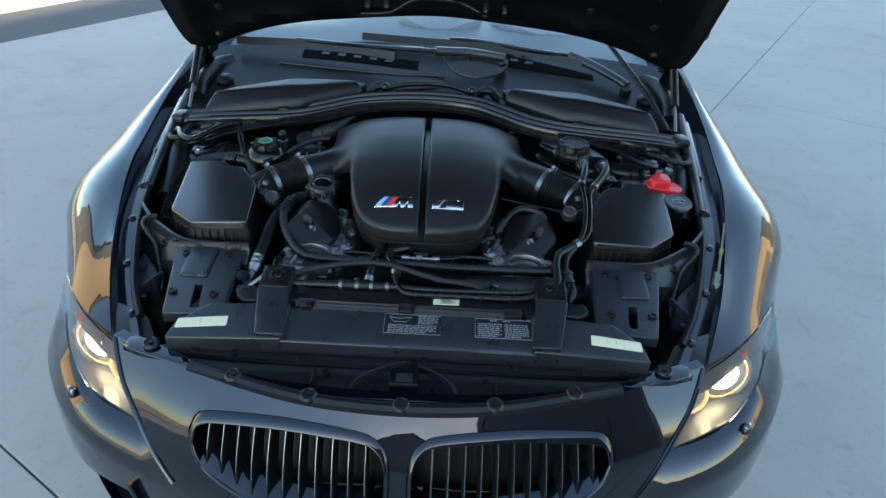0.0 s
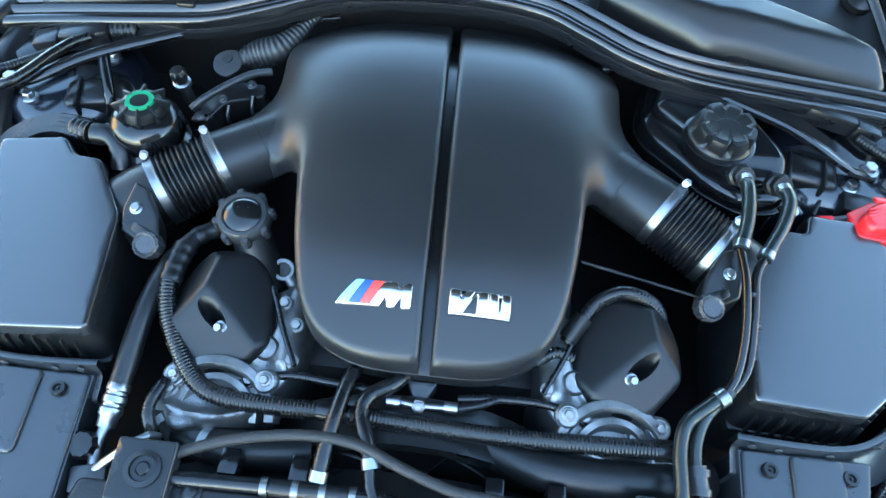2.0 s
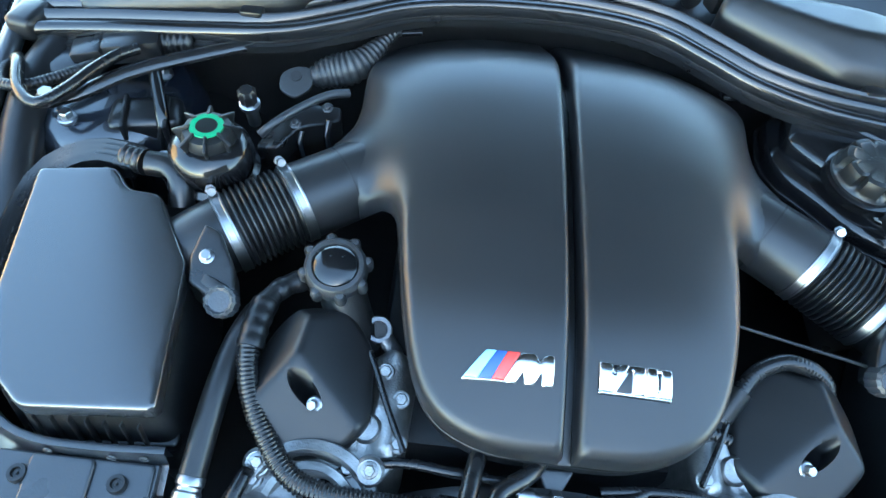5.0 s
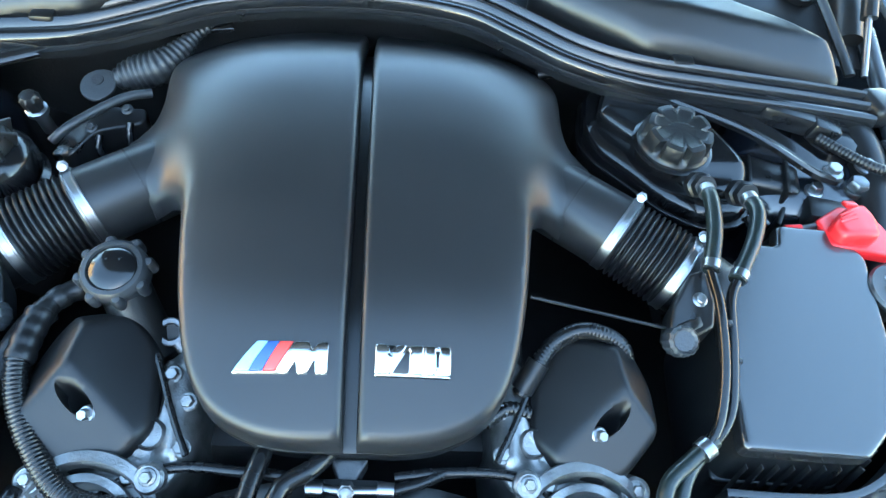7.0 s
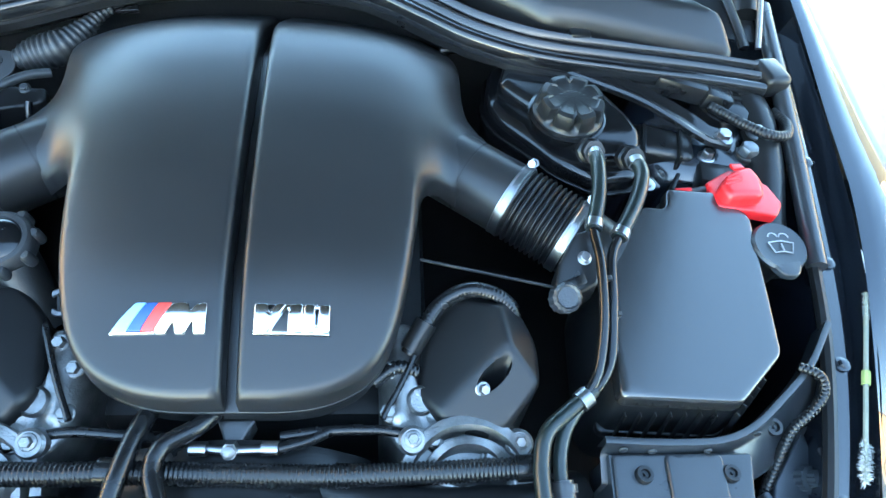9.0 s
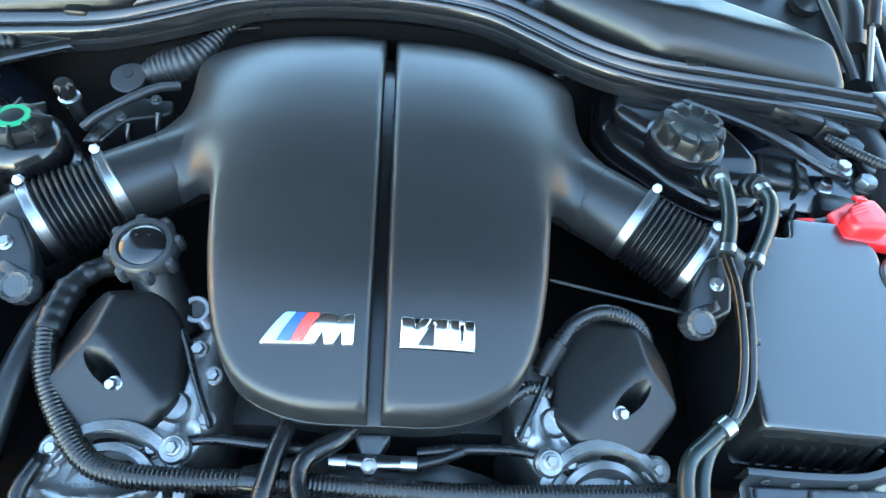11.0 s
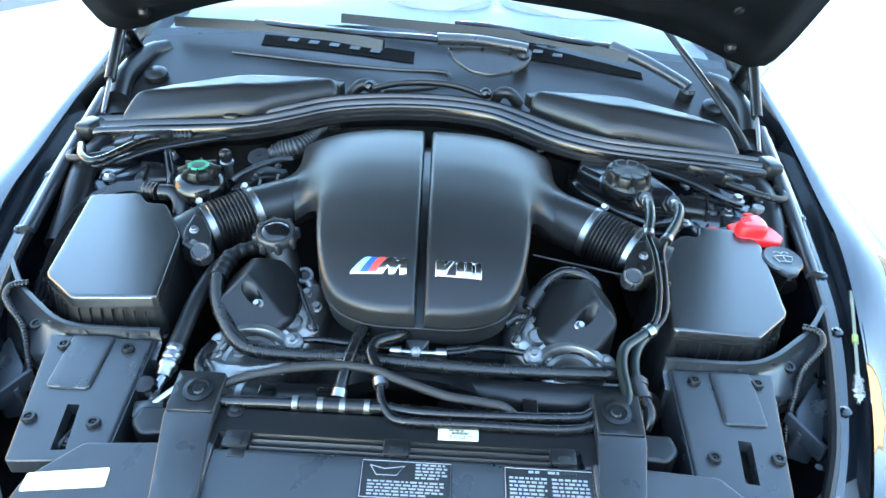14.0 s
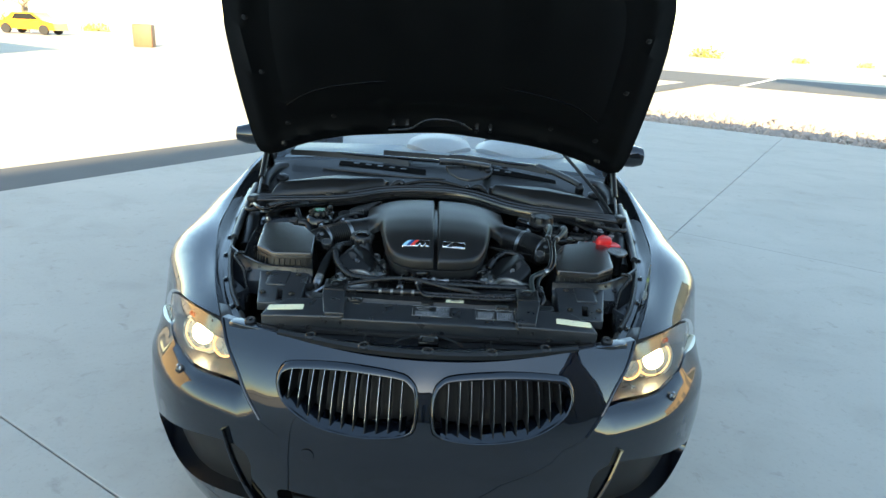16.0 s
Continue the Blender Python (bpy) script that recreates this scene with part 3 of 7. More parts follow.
# ---- the car's body ----
PLAN = [(0, 0), (0.2, 0.008), (0.4, 0.045), (0.55, 0.105), (0.695, 0.188), (0.808, 0.308), (0.886, 0.445), (0.923, 0.595), (0.937, 0.75)]
_dp = catmull(flip(PLAN[:0:-1], -1) + PLAN, 0.004)
_dp = [p for p in _dp if p[0] >= -1e-6]
_AX = np.array([p[0] for p in _dp])
_AY = np.array([p[1] for p in _dp])
_AL = np.concatenate([[0], np.cumsum(np.hypot(np.diff(_AX), np.diff(_AY)))])
_OZ = [0.15, 0.2, 0.3, 0.4, 0.5, 0.6, 0.68, 0.74, 0.78, 0.805]
_OO = [0.09, 0.06, 0.025, 0.006, 0.0, 0.008, 0.030, 0.060, 0.090, 0.117]


def nose(a, z, lift=0.0):
    """A place on the car's front skin: a metres along its plan from the middle, at height z, lifted outward."""
    s, b = (1 if a >= 0 else -1), abs(a)
    x, y = np.interp(b, _AL, _AX), np.interp(b, _AL, _AY)
    lo, hi = max(0, b - 0.01), b + 0.01
    tx, ty = np.interp(hi, _AL, _AX) - np.interp(lo, _AL, _AX), np.interp(hi, _AL, _AY) - np.interp(lo, _AL, _AY)
    if b < 0.01:
        tx, ty = 1.0, 0.0
    k = math.hypot(tx, ty)
    # a smoothed profile of how far the skin lies behind the plan
    o = sum(w * np.interp(z + d, _OZ, _OO) for d, w in ((-0.02, 0.25), (0, 0.5), (0.02, 0.25))) - lift
    # the bumper's ledge and the lamps lie behind the bonnet's nose panel
    line = np.interp(z, [0.59, 0.60, 0.70, 0.80], [0.43, 0.44, 0.535, 0.655])
    o += 0.036 * min(1, max(0, (b - line) / 0.03)) * min(1, max(0, (z - 0.606) / 0.038)) * min(1, max(0, (0.80 - z) / 0.10)) * min(1, max(0, (1.2 - b) / 0.2))
    return (s * (x - ty / k * o), y + tx / k * o, z)


HEAD = [(0.655, 0.79), (0.57, 0.735), (0.515, 0.668), (0.62, 0.655), (0.75, 0.652), (0.88, 0.665), (1.0, 0.688), (1.12, 0.745), (1.0, 0.775), (0.87, 0.79), (0.75, 0.795)]
KIDNEY = [(0.405, 0.70), (0.402, 0.735), (0.37, 0.755), (0.22, 0.766), (0.08, 0.758), (0.035, 0.742), (0.017, 0.71), (0.017, 0.64), (0.04, 0.606), (0.15, 0.592), (0.28, 0.607), (0.37, 0.65)]
SIDE_IN = [(0.93, 0.42), (0.92, 0.34), (0.80, 0.29), (0.50, 0.315), (0.475, 0.36), (0.515, 0.50)]
MID_IN = [(-0.40, 0.40), (-0.38, 0.28), (-0.3, 0.235), (0.3, 0.235), (0.38, 0.28), (0.40, 0.40), (0.2, 0.385), (-0.2, 0.385)]
VPANEL = [(0.655, 0.803), (0.535, 0.703), (0.435, 0.592), (0.36, 0.553), (0.2, 0.545)]

car = thing("sports_car", "black sports car with its bonnet propped open", "car", (0, 2.3, 0))


def skin(outer, holes=(), thick=0.004, step=0.03, lip=0.02, lift=0.0):
    V, T, loops, P = flat_mesh(outer, holes, step)
    bm, vs = surface(V, T, lambda a, z: nose(a, z, lift))
    for l in loops:
        low = [bm.verts.new(nose(V[i][0], V[i][1], lift - lip)) for i in l]
        for i in range(len(l)):
            j = (i + 1) % len(l)
            try:
                bm.faces.new((vs[l[i]], vs[l[j]], low[j], low[i]))
            except ValueError:
                pass
    return bm


kid = [[(p[0], p[1]) for p in catmull([(s * a, z) for a, z in KIDNEY], 0.012, True)] for s in (1, -1)]
top_edge = [(a, 0.803) for a in np.linspace(-0.6, 0.6, 25)]
part("nose_panel", skin(VPANEL + [(0, 0.543)] + [(-a, z) for a, z in VPANEL[::-1]] + top_edge, kid, step=0.022), M_PAINT, car, sharp=50)
side_in = [catmull([(s * a, z) for a, z in SIDE_IN], 0.02, True) for s in (1, -1)]
for s in (1, -1):
    part("panel_crease", tube([nose(s * a, z, 0.001) for a, z in ((0.650, 0.800), (0.595, 0.753), (0.535, 0.703), (0.485, 0.648), (0.438, 0.597))], 0.0042, 8), M_PAINT, car)
mid_in = rounded(MID_IN, 0.04)
g = 0.005
bump_out = [(1.22, 0.16), (1.22, 0.66), (1.0, 0.684 - g), (0.88, 0.66 - g), (0.75, 0.646 - g), (0.62, 0.650 - g), (0.515, 0.660 - g), (0.433, 0.590), (0.36, 0.553), (0.2, 0.545), (0, 0.543)]
bump_out = bump_out + [(-a, z) for a, z in bump_out[-2::-1]]
bumper = part("front_bumper", skin(bump_out, side_in + [mid_in], step=0.03, lip=0.06), M_PAINT, car, sharp=50)
# black backs of the openings
for s in (1, -1):
    V, T, _, _ = flat_mesh([(s * (0.70 + (a - 0.70) * 1.25), 0.385 + (z - 0.385) * 1.35) for a, z in SIDE_IN], (), 0.05)
    part("side_intake", surface(V, T, lambda a, z: nose(a, z, -0.05))[0], M_DULL, bumper)
    part("intake_strut", tube([nose(s * 0.555, 0.54, 0.004), nose(s * 0.515, 0.44, 0.006), nose(s * 0.46, 0.33, 0.01), nose(s * 0.40, 0.24, 0.012)], 0.012, 10, flat=0.6), M_PAINT, bumper)
    if s < 0:
        part("tow_cap", lathe([(0.001, -0.002), (0.018, 0.0), (0.019, 0.002), (0.014, 0.003)], nose(s * 0.30, 0.523, 0.0005), (-0.15, -1, 0.05), 24), M_PAINT, bumper)
    wash = part("washer_nozzle", lathe([(0.013, 0), (0.013, 0.006), (0.009, 0.010), (0.004, 0.011)], nose(s * 0.785, 0.628), (s * 0.5, -0.8, 0.5), 16), M_PAINT, bumper)
    part("nozzle_tip", join(box((0.005, 0.006, 0.012), Vector(nose(s * 0.775, 0.634, 0.011)), (0, 0, 0), 0.001), box((0.005, 0.006, 0.012), Vector(nose(s * 0.793, 0.634, 0.011)), (0, 0, 0), 0.001)), M_CHROME, wash)
core = loft([[nose(a, z, -0.065) for a in np.linspace(-1.22, 1.22, 49)] for z in np.linspace(0.12, 0.60, 8)])
part("bumper_core", core, M_DULL, bumper)
V, T, _, _ = flat_mesh([(a * 1.15, 0.37 + (z - 0.37) * 1.4) for a, z in mid_in], (), 0.06)
part("lower_intake", surface(V, T, lambda a, z: nose(a, z, -0.07))[0], M_DULL, bumper)
for z in (0.27, 0.31, 0.35):
    part("intake_slat", sweep([nose(a, z, -0.035) for a in np.linspace(-0.36, 0.36, 13)], [(-0.012, -0.004), (0.012, -0.004), (0.012, 0.004), (-0.012, 0.004)]), M_DULL, bumper)

# kidney grilles: broad painted surrounds and upright slats
KIN = [(0.393, 0.700), (0.390, 0.722), (0.362, 0.738), (0.22, 0.749), (0.08, 0.743), (0.045, 0.732), (0.027, 0.706), (0.027, 0.642), (0.049, 0.613), (0.15, 0.600), (0.28, 0.615), (0.364, 0.656)]
for s in (1, -1):
    k_out = catmull(KIDNEY, 0.012, True)
    k_in = catmull(KIN, 0.012, True)
    n_k = 120

    def ring_of(line):
        c = np.array(list(line) + [line[0]], dtype=float)
        # evenly spread, starting at the outer side
        L = np.concatenate([[0], np.cumsum(np.linalg.norm(np.diff(c, axis=0), axis=1))])
        return np.array([[np.interp(x, L, c[:, d]) for d in range(2)] for x in np.linspace(0, L[-1], n_k)])

    ro, ri = ring_of(k_out), ring_of(k_in)
    prof = ((0.0, -0.012), (0.05, -0.004), (0.12, 0.001), (0.4, 0.005), (0.75, 0.007), (0.92, 0.006), (1.0, 0.002), (1.0, -0.05))
    rim = part("grille_surround", loft([[nose(s * (p[0] * (1 - k) + q[0] * k), p[1] * (1 - k) + q[1] * k, l) for p, q in zip(ro, ri)] for k, l in prof]), M_PAINT, car, "gloss black kidney grille surround", sharp=60)
    V, T, _, _ = flat_mesh([(s * a, z) for a, z in KIDNEY], (), 0.05)
    part("grille_back", surface(V, T, lambda a, z: nose(a, z, -0.075))[0], M_DULL, rim)
    for k in range(11):
        a = 0.060 + k * 0.0305
        zt = np.interp(a, [0.03, 0.08, 0.22, 0.37, 0.4], [0.722, 0.742, 0.749, 0.736, 0.712]) + 0.004
        zb = np.interp(a, [0.03, 0.05, 0.15, 0.28, 0.36, 0.4], [0.64, 0.620, 0.608, 0.622, 0.658, 0.69]) - 0.004
        bm = loft([[nose(s * (a + dx), z, l) for z in np.linspace(zb, zt, 7)] for dx, l in ((-0.0026, -0.05), (-0.0018, -0.008), (-0.0008, -0.003), (0.0008, -0.003), (0.0018, -0.008), (0.0026, -0.05))])
        sl_ = part("slat", bm, M_DULL, rim)
        part("slat_edge", loft([[nose(s * (a + dx), z, -0.0022) for z in np.linspace(zb + 0.03, zt - 0.002, 7)] for dx in (-0.0007, 0.0007)]), M_CLAMP, sl_, "thin bright slat edge")
    low_a = np.linspace(0.045, 0.375, 24)
    low_z = np.interp(low_a, [0.03, 0.05, 0.15, 0.28, 0.36, 0.4], [0.64, 0.612, 0.601, 0.616, 0.656, 0.69])
    part("lower_lip", loft([[nose(s * a, z + up, l) for a, z in zip(low_a, low_z)] for up, l in ((-0.003, 0.004), (0.010, -0.018), (0.016, -0.045))]), M_PAINT, rim, "painted lower grille lip")

# headlights
for s in (1, -1):
    V, T, _, _ = flat_mesh([(s * a, z) for a, z in HEAD], (), 0.025)
    hl = part("headlight", thicken(surface(V, T, lambda a, z: nose(a, z, -0.001))[0], 0.003), M_LENS, car, "lit headlight behind clear glass", sharp=60)
    hl.visible_shadow = False
    V, T, _, _ = flat_mesh([(s * a, z) for a, z in HEAD], (), 0.04)
    bm, vs = surface(V, T, lambda a, z: nose(a, z, -0.085))
    for f in bm.faces:
        f.normal_flip()
    part("housing", bm, M_HLDARK, hl)
    edge = [(s * a, z) for a, z in HEAD]
    part("bezel", loft([[nose(a, z, l) for a, z in edge + edge[:1]] for l in (-0.006, -0.045, -0.085)]), M_HLDARK, hl)
    c = Vector(nose(s * 0.80, 0.712, -0.040))
    way = Vector((s * 0.22, -1, 0.12))

    def disc_ring(c, r, lift, n=28):
        return [tuple(c + axis_frame((0, 0, 0), way) @ Vector((r * math.cos(t), r * math.sin(t), lift))) for t in np.linspace(0, 2 * math.pi, n)]

    part("reflector", lathe([(0.064, 0.004), (0.060, -0.004), (0.050, -0.03), (0.036, -0.045)], c, way, 32), M_REFL, hl, "golden-lit headlight reflector")
    part("beam_lens", lathe([(0.040, -0.02), (0.039, -0.006), (0.031, 0.006), (0.017, 0.012), (0.002, 0.014)], c, way, 28), M_BEAM, hl, "lit projector lens")
    part("ring_light", tube(disc_ring(c, 0.052, 0.002), 0.003, 8, smooth=False), M_RINGGLOW, hl)
    c2 = Vector(nose(s * 0.655, 0.712, -0.035))
    part("high_beam", lathe([(0.036, 0.0), (0.034, -0.006), (0.026, -0.022), (0.010, -0.026), (0.002, -0.022)], c2, way, 24), M_REFL, hl)
    part("ring_light", tube(disc_ring(c2, 0.032, 0.003), 0.0022, 8, smooth=False), M_RINGGLOW, hl)
    low_o = [(s * a, z) for a, z in ((0.68, 0.660), (0.77, 0.657), (0.88, 0.670), (0.93, 0.70), (0.90, 0.725), (0.83, 0.672), (0.74, 0.668), (0.70, 0.69))]
    V, T, _, _ = flat_mesh(low_o, (), 0.02)
    part("lower_reflector", thicken(surface(V, T, lambda a, z: nose(a, z, -0.030 - 1.1 * max(0, 0.70 - z)))[0], 0.003), M_REFL, hl)
    brow_o = [(s * a, z) for a, z in ((0.652, 0.786), (0.60, 0.750), (0.66, 0.746), (0.75, 0.755), (0.85, 0.752), (0.95, 0.730), (1.02, 0.705), (1.10, 0.744), (1.0, 0.772), (0.87, 0.787), (0.75, 0.792))]
    V, T, _, _ = flat_mesh(brow_o, (), 0.02)
    part("brow", thicken(surface(V, T, lambda a, z: nose(a, z, -0.010))[0], 0.002), M_BROW, hl, "dark brown upper lamp cover")
    part("side_marker", box((0.026, 0.010, 0.014), Vector(nose(s * 0.83, 0.768, -0.008)), (0, 0, s * 40), 0.004), M_ORANGE, hl)

# fenders and sides, from the headlight back to the tail
GUT = [(0.588, 0.26, 0.806), (0.652, 0.41, 0.845), (0.707, 0.56, 0.876), (0.752, 0.74, 0.896), (0.785, 0.92, 0.908), (0.806, 1.08, 0.922), (0.822, 1.25, 0.945), (0.835, 1.6, 0.98)]


def in_arch(c):
    return any(math.hypot(c.y - yc, c.z - 0.335) < 0.365 for yc in (0.90, 3.68))


def side_station(y, xg, zg, xo, sag=0.0):
    w = xo - xg
    return [(xg, y, zg), (xg + w * 0.14, y, zg + 0.006), (xg + w * 0.4, y, zg - 0.004 - sag), (xg + w * 0.70, y, zg - 0.034 - sag), (xo - w * 0.07, y, zg - 0.085 - sag), (xo + 0.003, y, zg - 0.17 - sag), (xo + 0.008, y, 0.58), (xo, y, 0.44), (xo - 0.03, y, 0.22)]


for s in (1, -1):
    st = [[nose(a, z, 0.001) for a, z in ((0.665, 0.803), (0.76, 0.803), (0.88, 0.796), (1.0, 0.783), (1.10, 0.762), (1.21, 0.70), (1.225, 0.58), (1.225, 0.44), (1.225, 0.22))]]
    st.append([tuple(p) for p in np.array(side_station(0.72, 0.750, 0.894, 0.934)) * 0.55 + np.array(st[0]) * 0.45])
    st[1][0] = (0.664, 0.44, 0.852)
    st.append(side_station(0.75, 0.755, 0.897, 0.938))
    st.append(side_station(0.95, 0.790, 0.910, 0.940, 0.004))
    st.append(side_station(1.25, 0.822, 0.945, 0.932, 0.012))
    st.append(side_station(1.6, 0.835, 0.980, 0.925, 0.03))
    st.append(side_station(2.4, 0.845, 0.995, 0.912, 0.03))
    st.append(side_station(3.3, 0.80, 1.02, 0.92, 0.02))
    st.append(side_station(3.9, 0.76, 1.03, 0.92, 0.01))
    st.append(side_station(4.5, 0.68, 0.98, 0.86, 0.02))
    st.append(side_station(4.78, 0.60, 0.90, 0.75, 0.02))
    cols = [catmull([q[k] for q in st], 0.06) for k in range(9)]
    # equal counts along each line
    N = 90
    rows = []
    for k in range(9):
        c = np.array(cols[k])
        L = np.concatenate([[0], np.cumsum(np.linalg.norm(np.diff(c, axis=0), axis=1))])
        rows.append(np.array([[np.interp(x, L, c[:, d]) for d in range(3)] for x in np.linspace(0, L[-1], N)]))
    grid = []
    for i in range(N):
        line = catmull([rows[k][i] for k in range(9)], 0.03)
        q = np.array(line)
        L = np.concatenate([[0], np.cumsum(np.linalg.norm(np.diff(q, axis=0), axis=1))])
        q = [[np.interp(x, L, q[:, d]) for d in range(3)] for x in np.linspace(0, L[-1], 30)]
        grid.append([(s * x, y, z) for x, y, z in q])
    n1 = int(np.argmin([abs(gr_[0][1] - 1.62) for gr_ in grid]))
    for nm, rows_ in (("front_fender", grid[:n1 + 1]), ("side_panel", grid[n1:])):
        bm = loft(rows_)
        bmesh.ops.delete(bm, geom=[f for f in bm.faces if in_arch(f.calc_center_median())], context="FACES")
        part(nm, bm, M_PAINT, car, sharp=60)
    for yc in (0.90, 3.68):
        wh = part("wheel", lathe([(0.20, -0.12), (0.31, -0.12), (0.335, -0.09), (0.335, 0.09), (0.31, 0.12), (0.20, 0.12)], (s * 0.78, yc, 0.335), (1, 0, 0), 40), M_TIRE, car, "black tyre on alloy wheel")
        part("rim", lathe([(0.02, 0.06), (0.19, 0.09), (0.215, 0.11), (0.215, -0.1), (0.02, -0.1)], (s * 0.78, yc, 0.335), (s, 0, 0), 40), M_RIM, wh)

# tail, roof and cabin shell
part("tail_panel", loft([[(x, 4.78 + (0.06 - 0.1 * abs(x)) * math.sin(math.pi * min(1, (z - 0.2) / 0.75)), z) for x in np.linspace(-0.76, 0.76, 13)] for z in np.linspace(0.22, 0.92, 9)]), M_PAINT, car)
part("boot_lid", loft([[(x, y, z - 0.06 * (x / 0.8) ** 2) for x in np.linspace(-0.78, 0.78, 13)] for y, z in ((3.75, 1.10), (4.1, 1.09), (4.5, 1.05), (4.78, 0.96))]), M_PAINT, car)
part("screen_header", sweep([(-0.575, 2.06, 1.315), (-0.3, 2.10, 1.345), (0, 2.11, 1.352), (0.3, 2.10, 1.345), (0.575, 2.06, 1.315)], [(-0.02, -0.015), (0.02, -0.015), (0.02, 0.015), (-0.02, 0.015)]), M_PAINT, car)
for s in (1, -1):
    part("pillar", sweep([(s * 0.72, 1.52, 1.02), (s * 0.645, 1.80, 1.18), (s * 0.585, 2.08, 1.30)], [(-0.025, -0.02), (0.025, -0.02), (0.025, 0.02), (-0.025, 0.02)]), M_PAINT, car)
    mr = part("door_mirror", lathe([(0.005, -0.10), (0.05, -0.085), (0.072, -0.03), (0.075, 0.03), (0.06, 0.07), (0.02, 0.085)], (s * 0.945, 1.88, 1.045), (1, 0, 0), 24, lambda a, h: (0.85 + 0.15 * abs(math.cos(a))) * 0.85), M_PAINT, car)
    part("mirror_glass", lathe([(0.045, 0), (0.045, 0.004)], (s * 0.945, 1.935, 1.045), (0, 1, 0), 24), M_CHROME, mr)
    part("mirror_foot", tube([(s * 0.83, 1.84, 0.985), (s * 0.93, 1.86, 1.02)], 0.018, 10, flat=0.6), M_BLK, mr)


def screen(x, v):
    """The windscreen: x across, v from its foot to its head."""
    k = 1 - 0.22 * v
    bow = (abs(x) / 0.72) ** 2
    return (x * k, 1.475 - 0.17 * bow * 0.6 + 0.62 * v, 1.03 + 0.315 * v - 0.012 * bow + 0.02 * math.sin(math.pi * v))


ws = part("windscreen", thicken(loft([[screen(x, v) for x in np.linspace(-0.72, 0.72, 25)] for v in np.linspace(0, 1, 10)]), 0.005), M_GLASS, car)
ws.visible_shadow = False
part("glass_border", thicken(loft([[(p[0], p[1] + 0.003, p[2] - 0.010) for p in (screen(x, v) for x in np.linspace(-0.72, 0.72, 25))] for v in np.linspace(-0.01, 0.05, 3)]), 0.002), M_BLK, ws, "black printed lower border of the glass")
part("dashboard", loft([[(x, y - 0.10 * (abs(x) / 0.7) ** 2, z) for x in np.linspace(-0.70, 0.70, 21)] for y, z in ((1.46, 1.0), (1.7, 1.03), (1.95, 1.02), (2.03, 0.97), (2.03, 0.6))]), M_DASH, car)
# hoods coloured paler than the dashboard to stand for the glare on them
for name_, xm, hw, hh in (("display_hood", -0.015, 0.165, 0.062), ("instrument_hood", 0.40, 0.225, 0.058)):
    hood_o = [(xm + hw * math.cos(t), 1.93 - 0.20 * math.sin(t) ** 0.8) for t in np.linspace(0.02, math.pi - 0.02, 22)] + [(xm - hw, 1.99), (xm + hw, 1.99)]
    part(name_, pillow(hood_o, lambda x, y, xm=xm, hw=hw, hh=hh: 1.022 + hh * max(0.0, 1 - ((x - xm) / hw) ** 2) ** 0.5 * min(1.0, max(0.0, (y - 1.73) / 0.12)) ** 0.6, 0.0, 0.03, 0.02), M_LEATHER, car, "dashboard hood behind the windscreen, its glare painted as a pale colour")
part("rear_bench", box((1.2, 0.2, 0.5), (0, 3.4, 0.8), (-12, 0, 0), 0.08, 4), M_LEATHER, car, "pale leather rear bench")
part("cabin_floor", box((1.5, 2.2, 0.02), (0, 2.8, 0.3), (0, 0, 0), 0.005), M_DULL, car)
for s in (1, -1):
    seat = part("seat", box((0.50, 0.16, 0.62), (s * 0.37, 2.62, 0.80), (-14, 0, 0), 0.07, 4), M_LEATHER, car, "pale leather seat")
    part("headrest", box((0.27, 0.11, 0.20), (s * 0.37, 2.70, 1.17), (-10, 0, 0), 0.05, 4), M_LEATHER, seat)
    part("seat_cushion", box((0.50, 0.5, 0.16), (s * 0.37, 2.38, 0.50), (6, 0, 0), 0.06, 3), M_LEATHER, seat)
wheel_ring = [(0.40 + 0.18 * math.cos(t), 2.06 - 0.05 * math.sin(t), 0.98 + 0.17 * math.sin(t)) for t in np.linspace(0, 2 * math.pi, 33)]
part("steering_wheel", tube(wheel_ring, 0.015, 10, smooth=False), M_BLK, car)

# the open bonnet, hinged behind the bay
HINGE, OPEN = (1.322, 1.036), radians(52)


def bonnet(s_, x, h=0.0):
    """s_ metres from the hinge towards the front edge, x across, h above the panel's inner face."""
    bow = 0.075 * (1 - (x / 0.78) ** 2) + 0.02 * math.sin(math.pi * min(1, s_ / 1.15)) - 0.075
    q = h + bow
    return (x * 1.045, HINGE[0] - s_ * math.cos(OPEN) + q * math.sin(OPEN), HINGE[1] + s_ * math.sin(OPEN) + q * math.cos(OPEN))


half = [(0.0, 0.203), (0.20, 0.188), (0.36, 0.175), (0.46, 0.157), (0.555, 0.128), (0.62, 0.100), (0.665, 0.088), (0.698, 0.105), (0.712, 0.17), (0.716, 0.32), (0.714, 0.53), (0.700, 0.74), (0.662, 0.92), (0.57, 1.05), (0.40, 1.12), (0.2, 1.15), (0.0, 1.16)]
outline = catmull(half + [(-x, y) for x, y in half[-2:0:-1]], 0.03, True)
V, T, loops, P = flat_mesh(outline, (), 0.04)
hood_outer, ovs = surface(V, T, lambda x, s_: bonnet(s_, x, 0.03))
low = [hood_outer.verts.new(bonnet(V[i][1], V[i][0], 0.004)) for i in loops[0]]
for i in range(len(low)):
    j = (i + 1) % len(low)
    hood_outer.faces.new((ovs[loops[0][i]], ovs[loops[0][j]], low[j], low[i]))
hood = part("bonnet", hood_outer, M_PAINT, car, "open bonnet propped on gas struts", sharp=50)


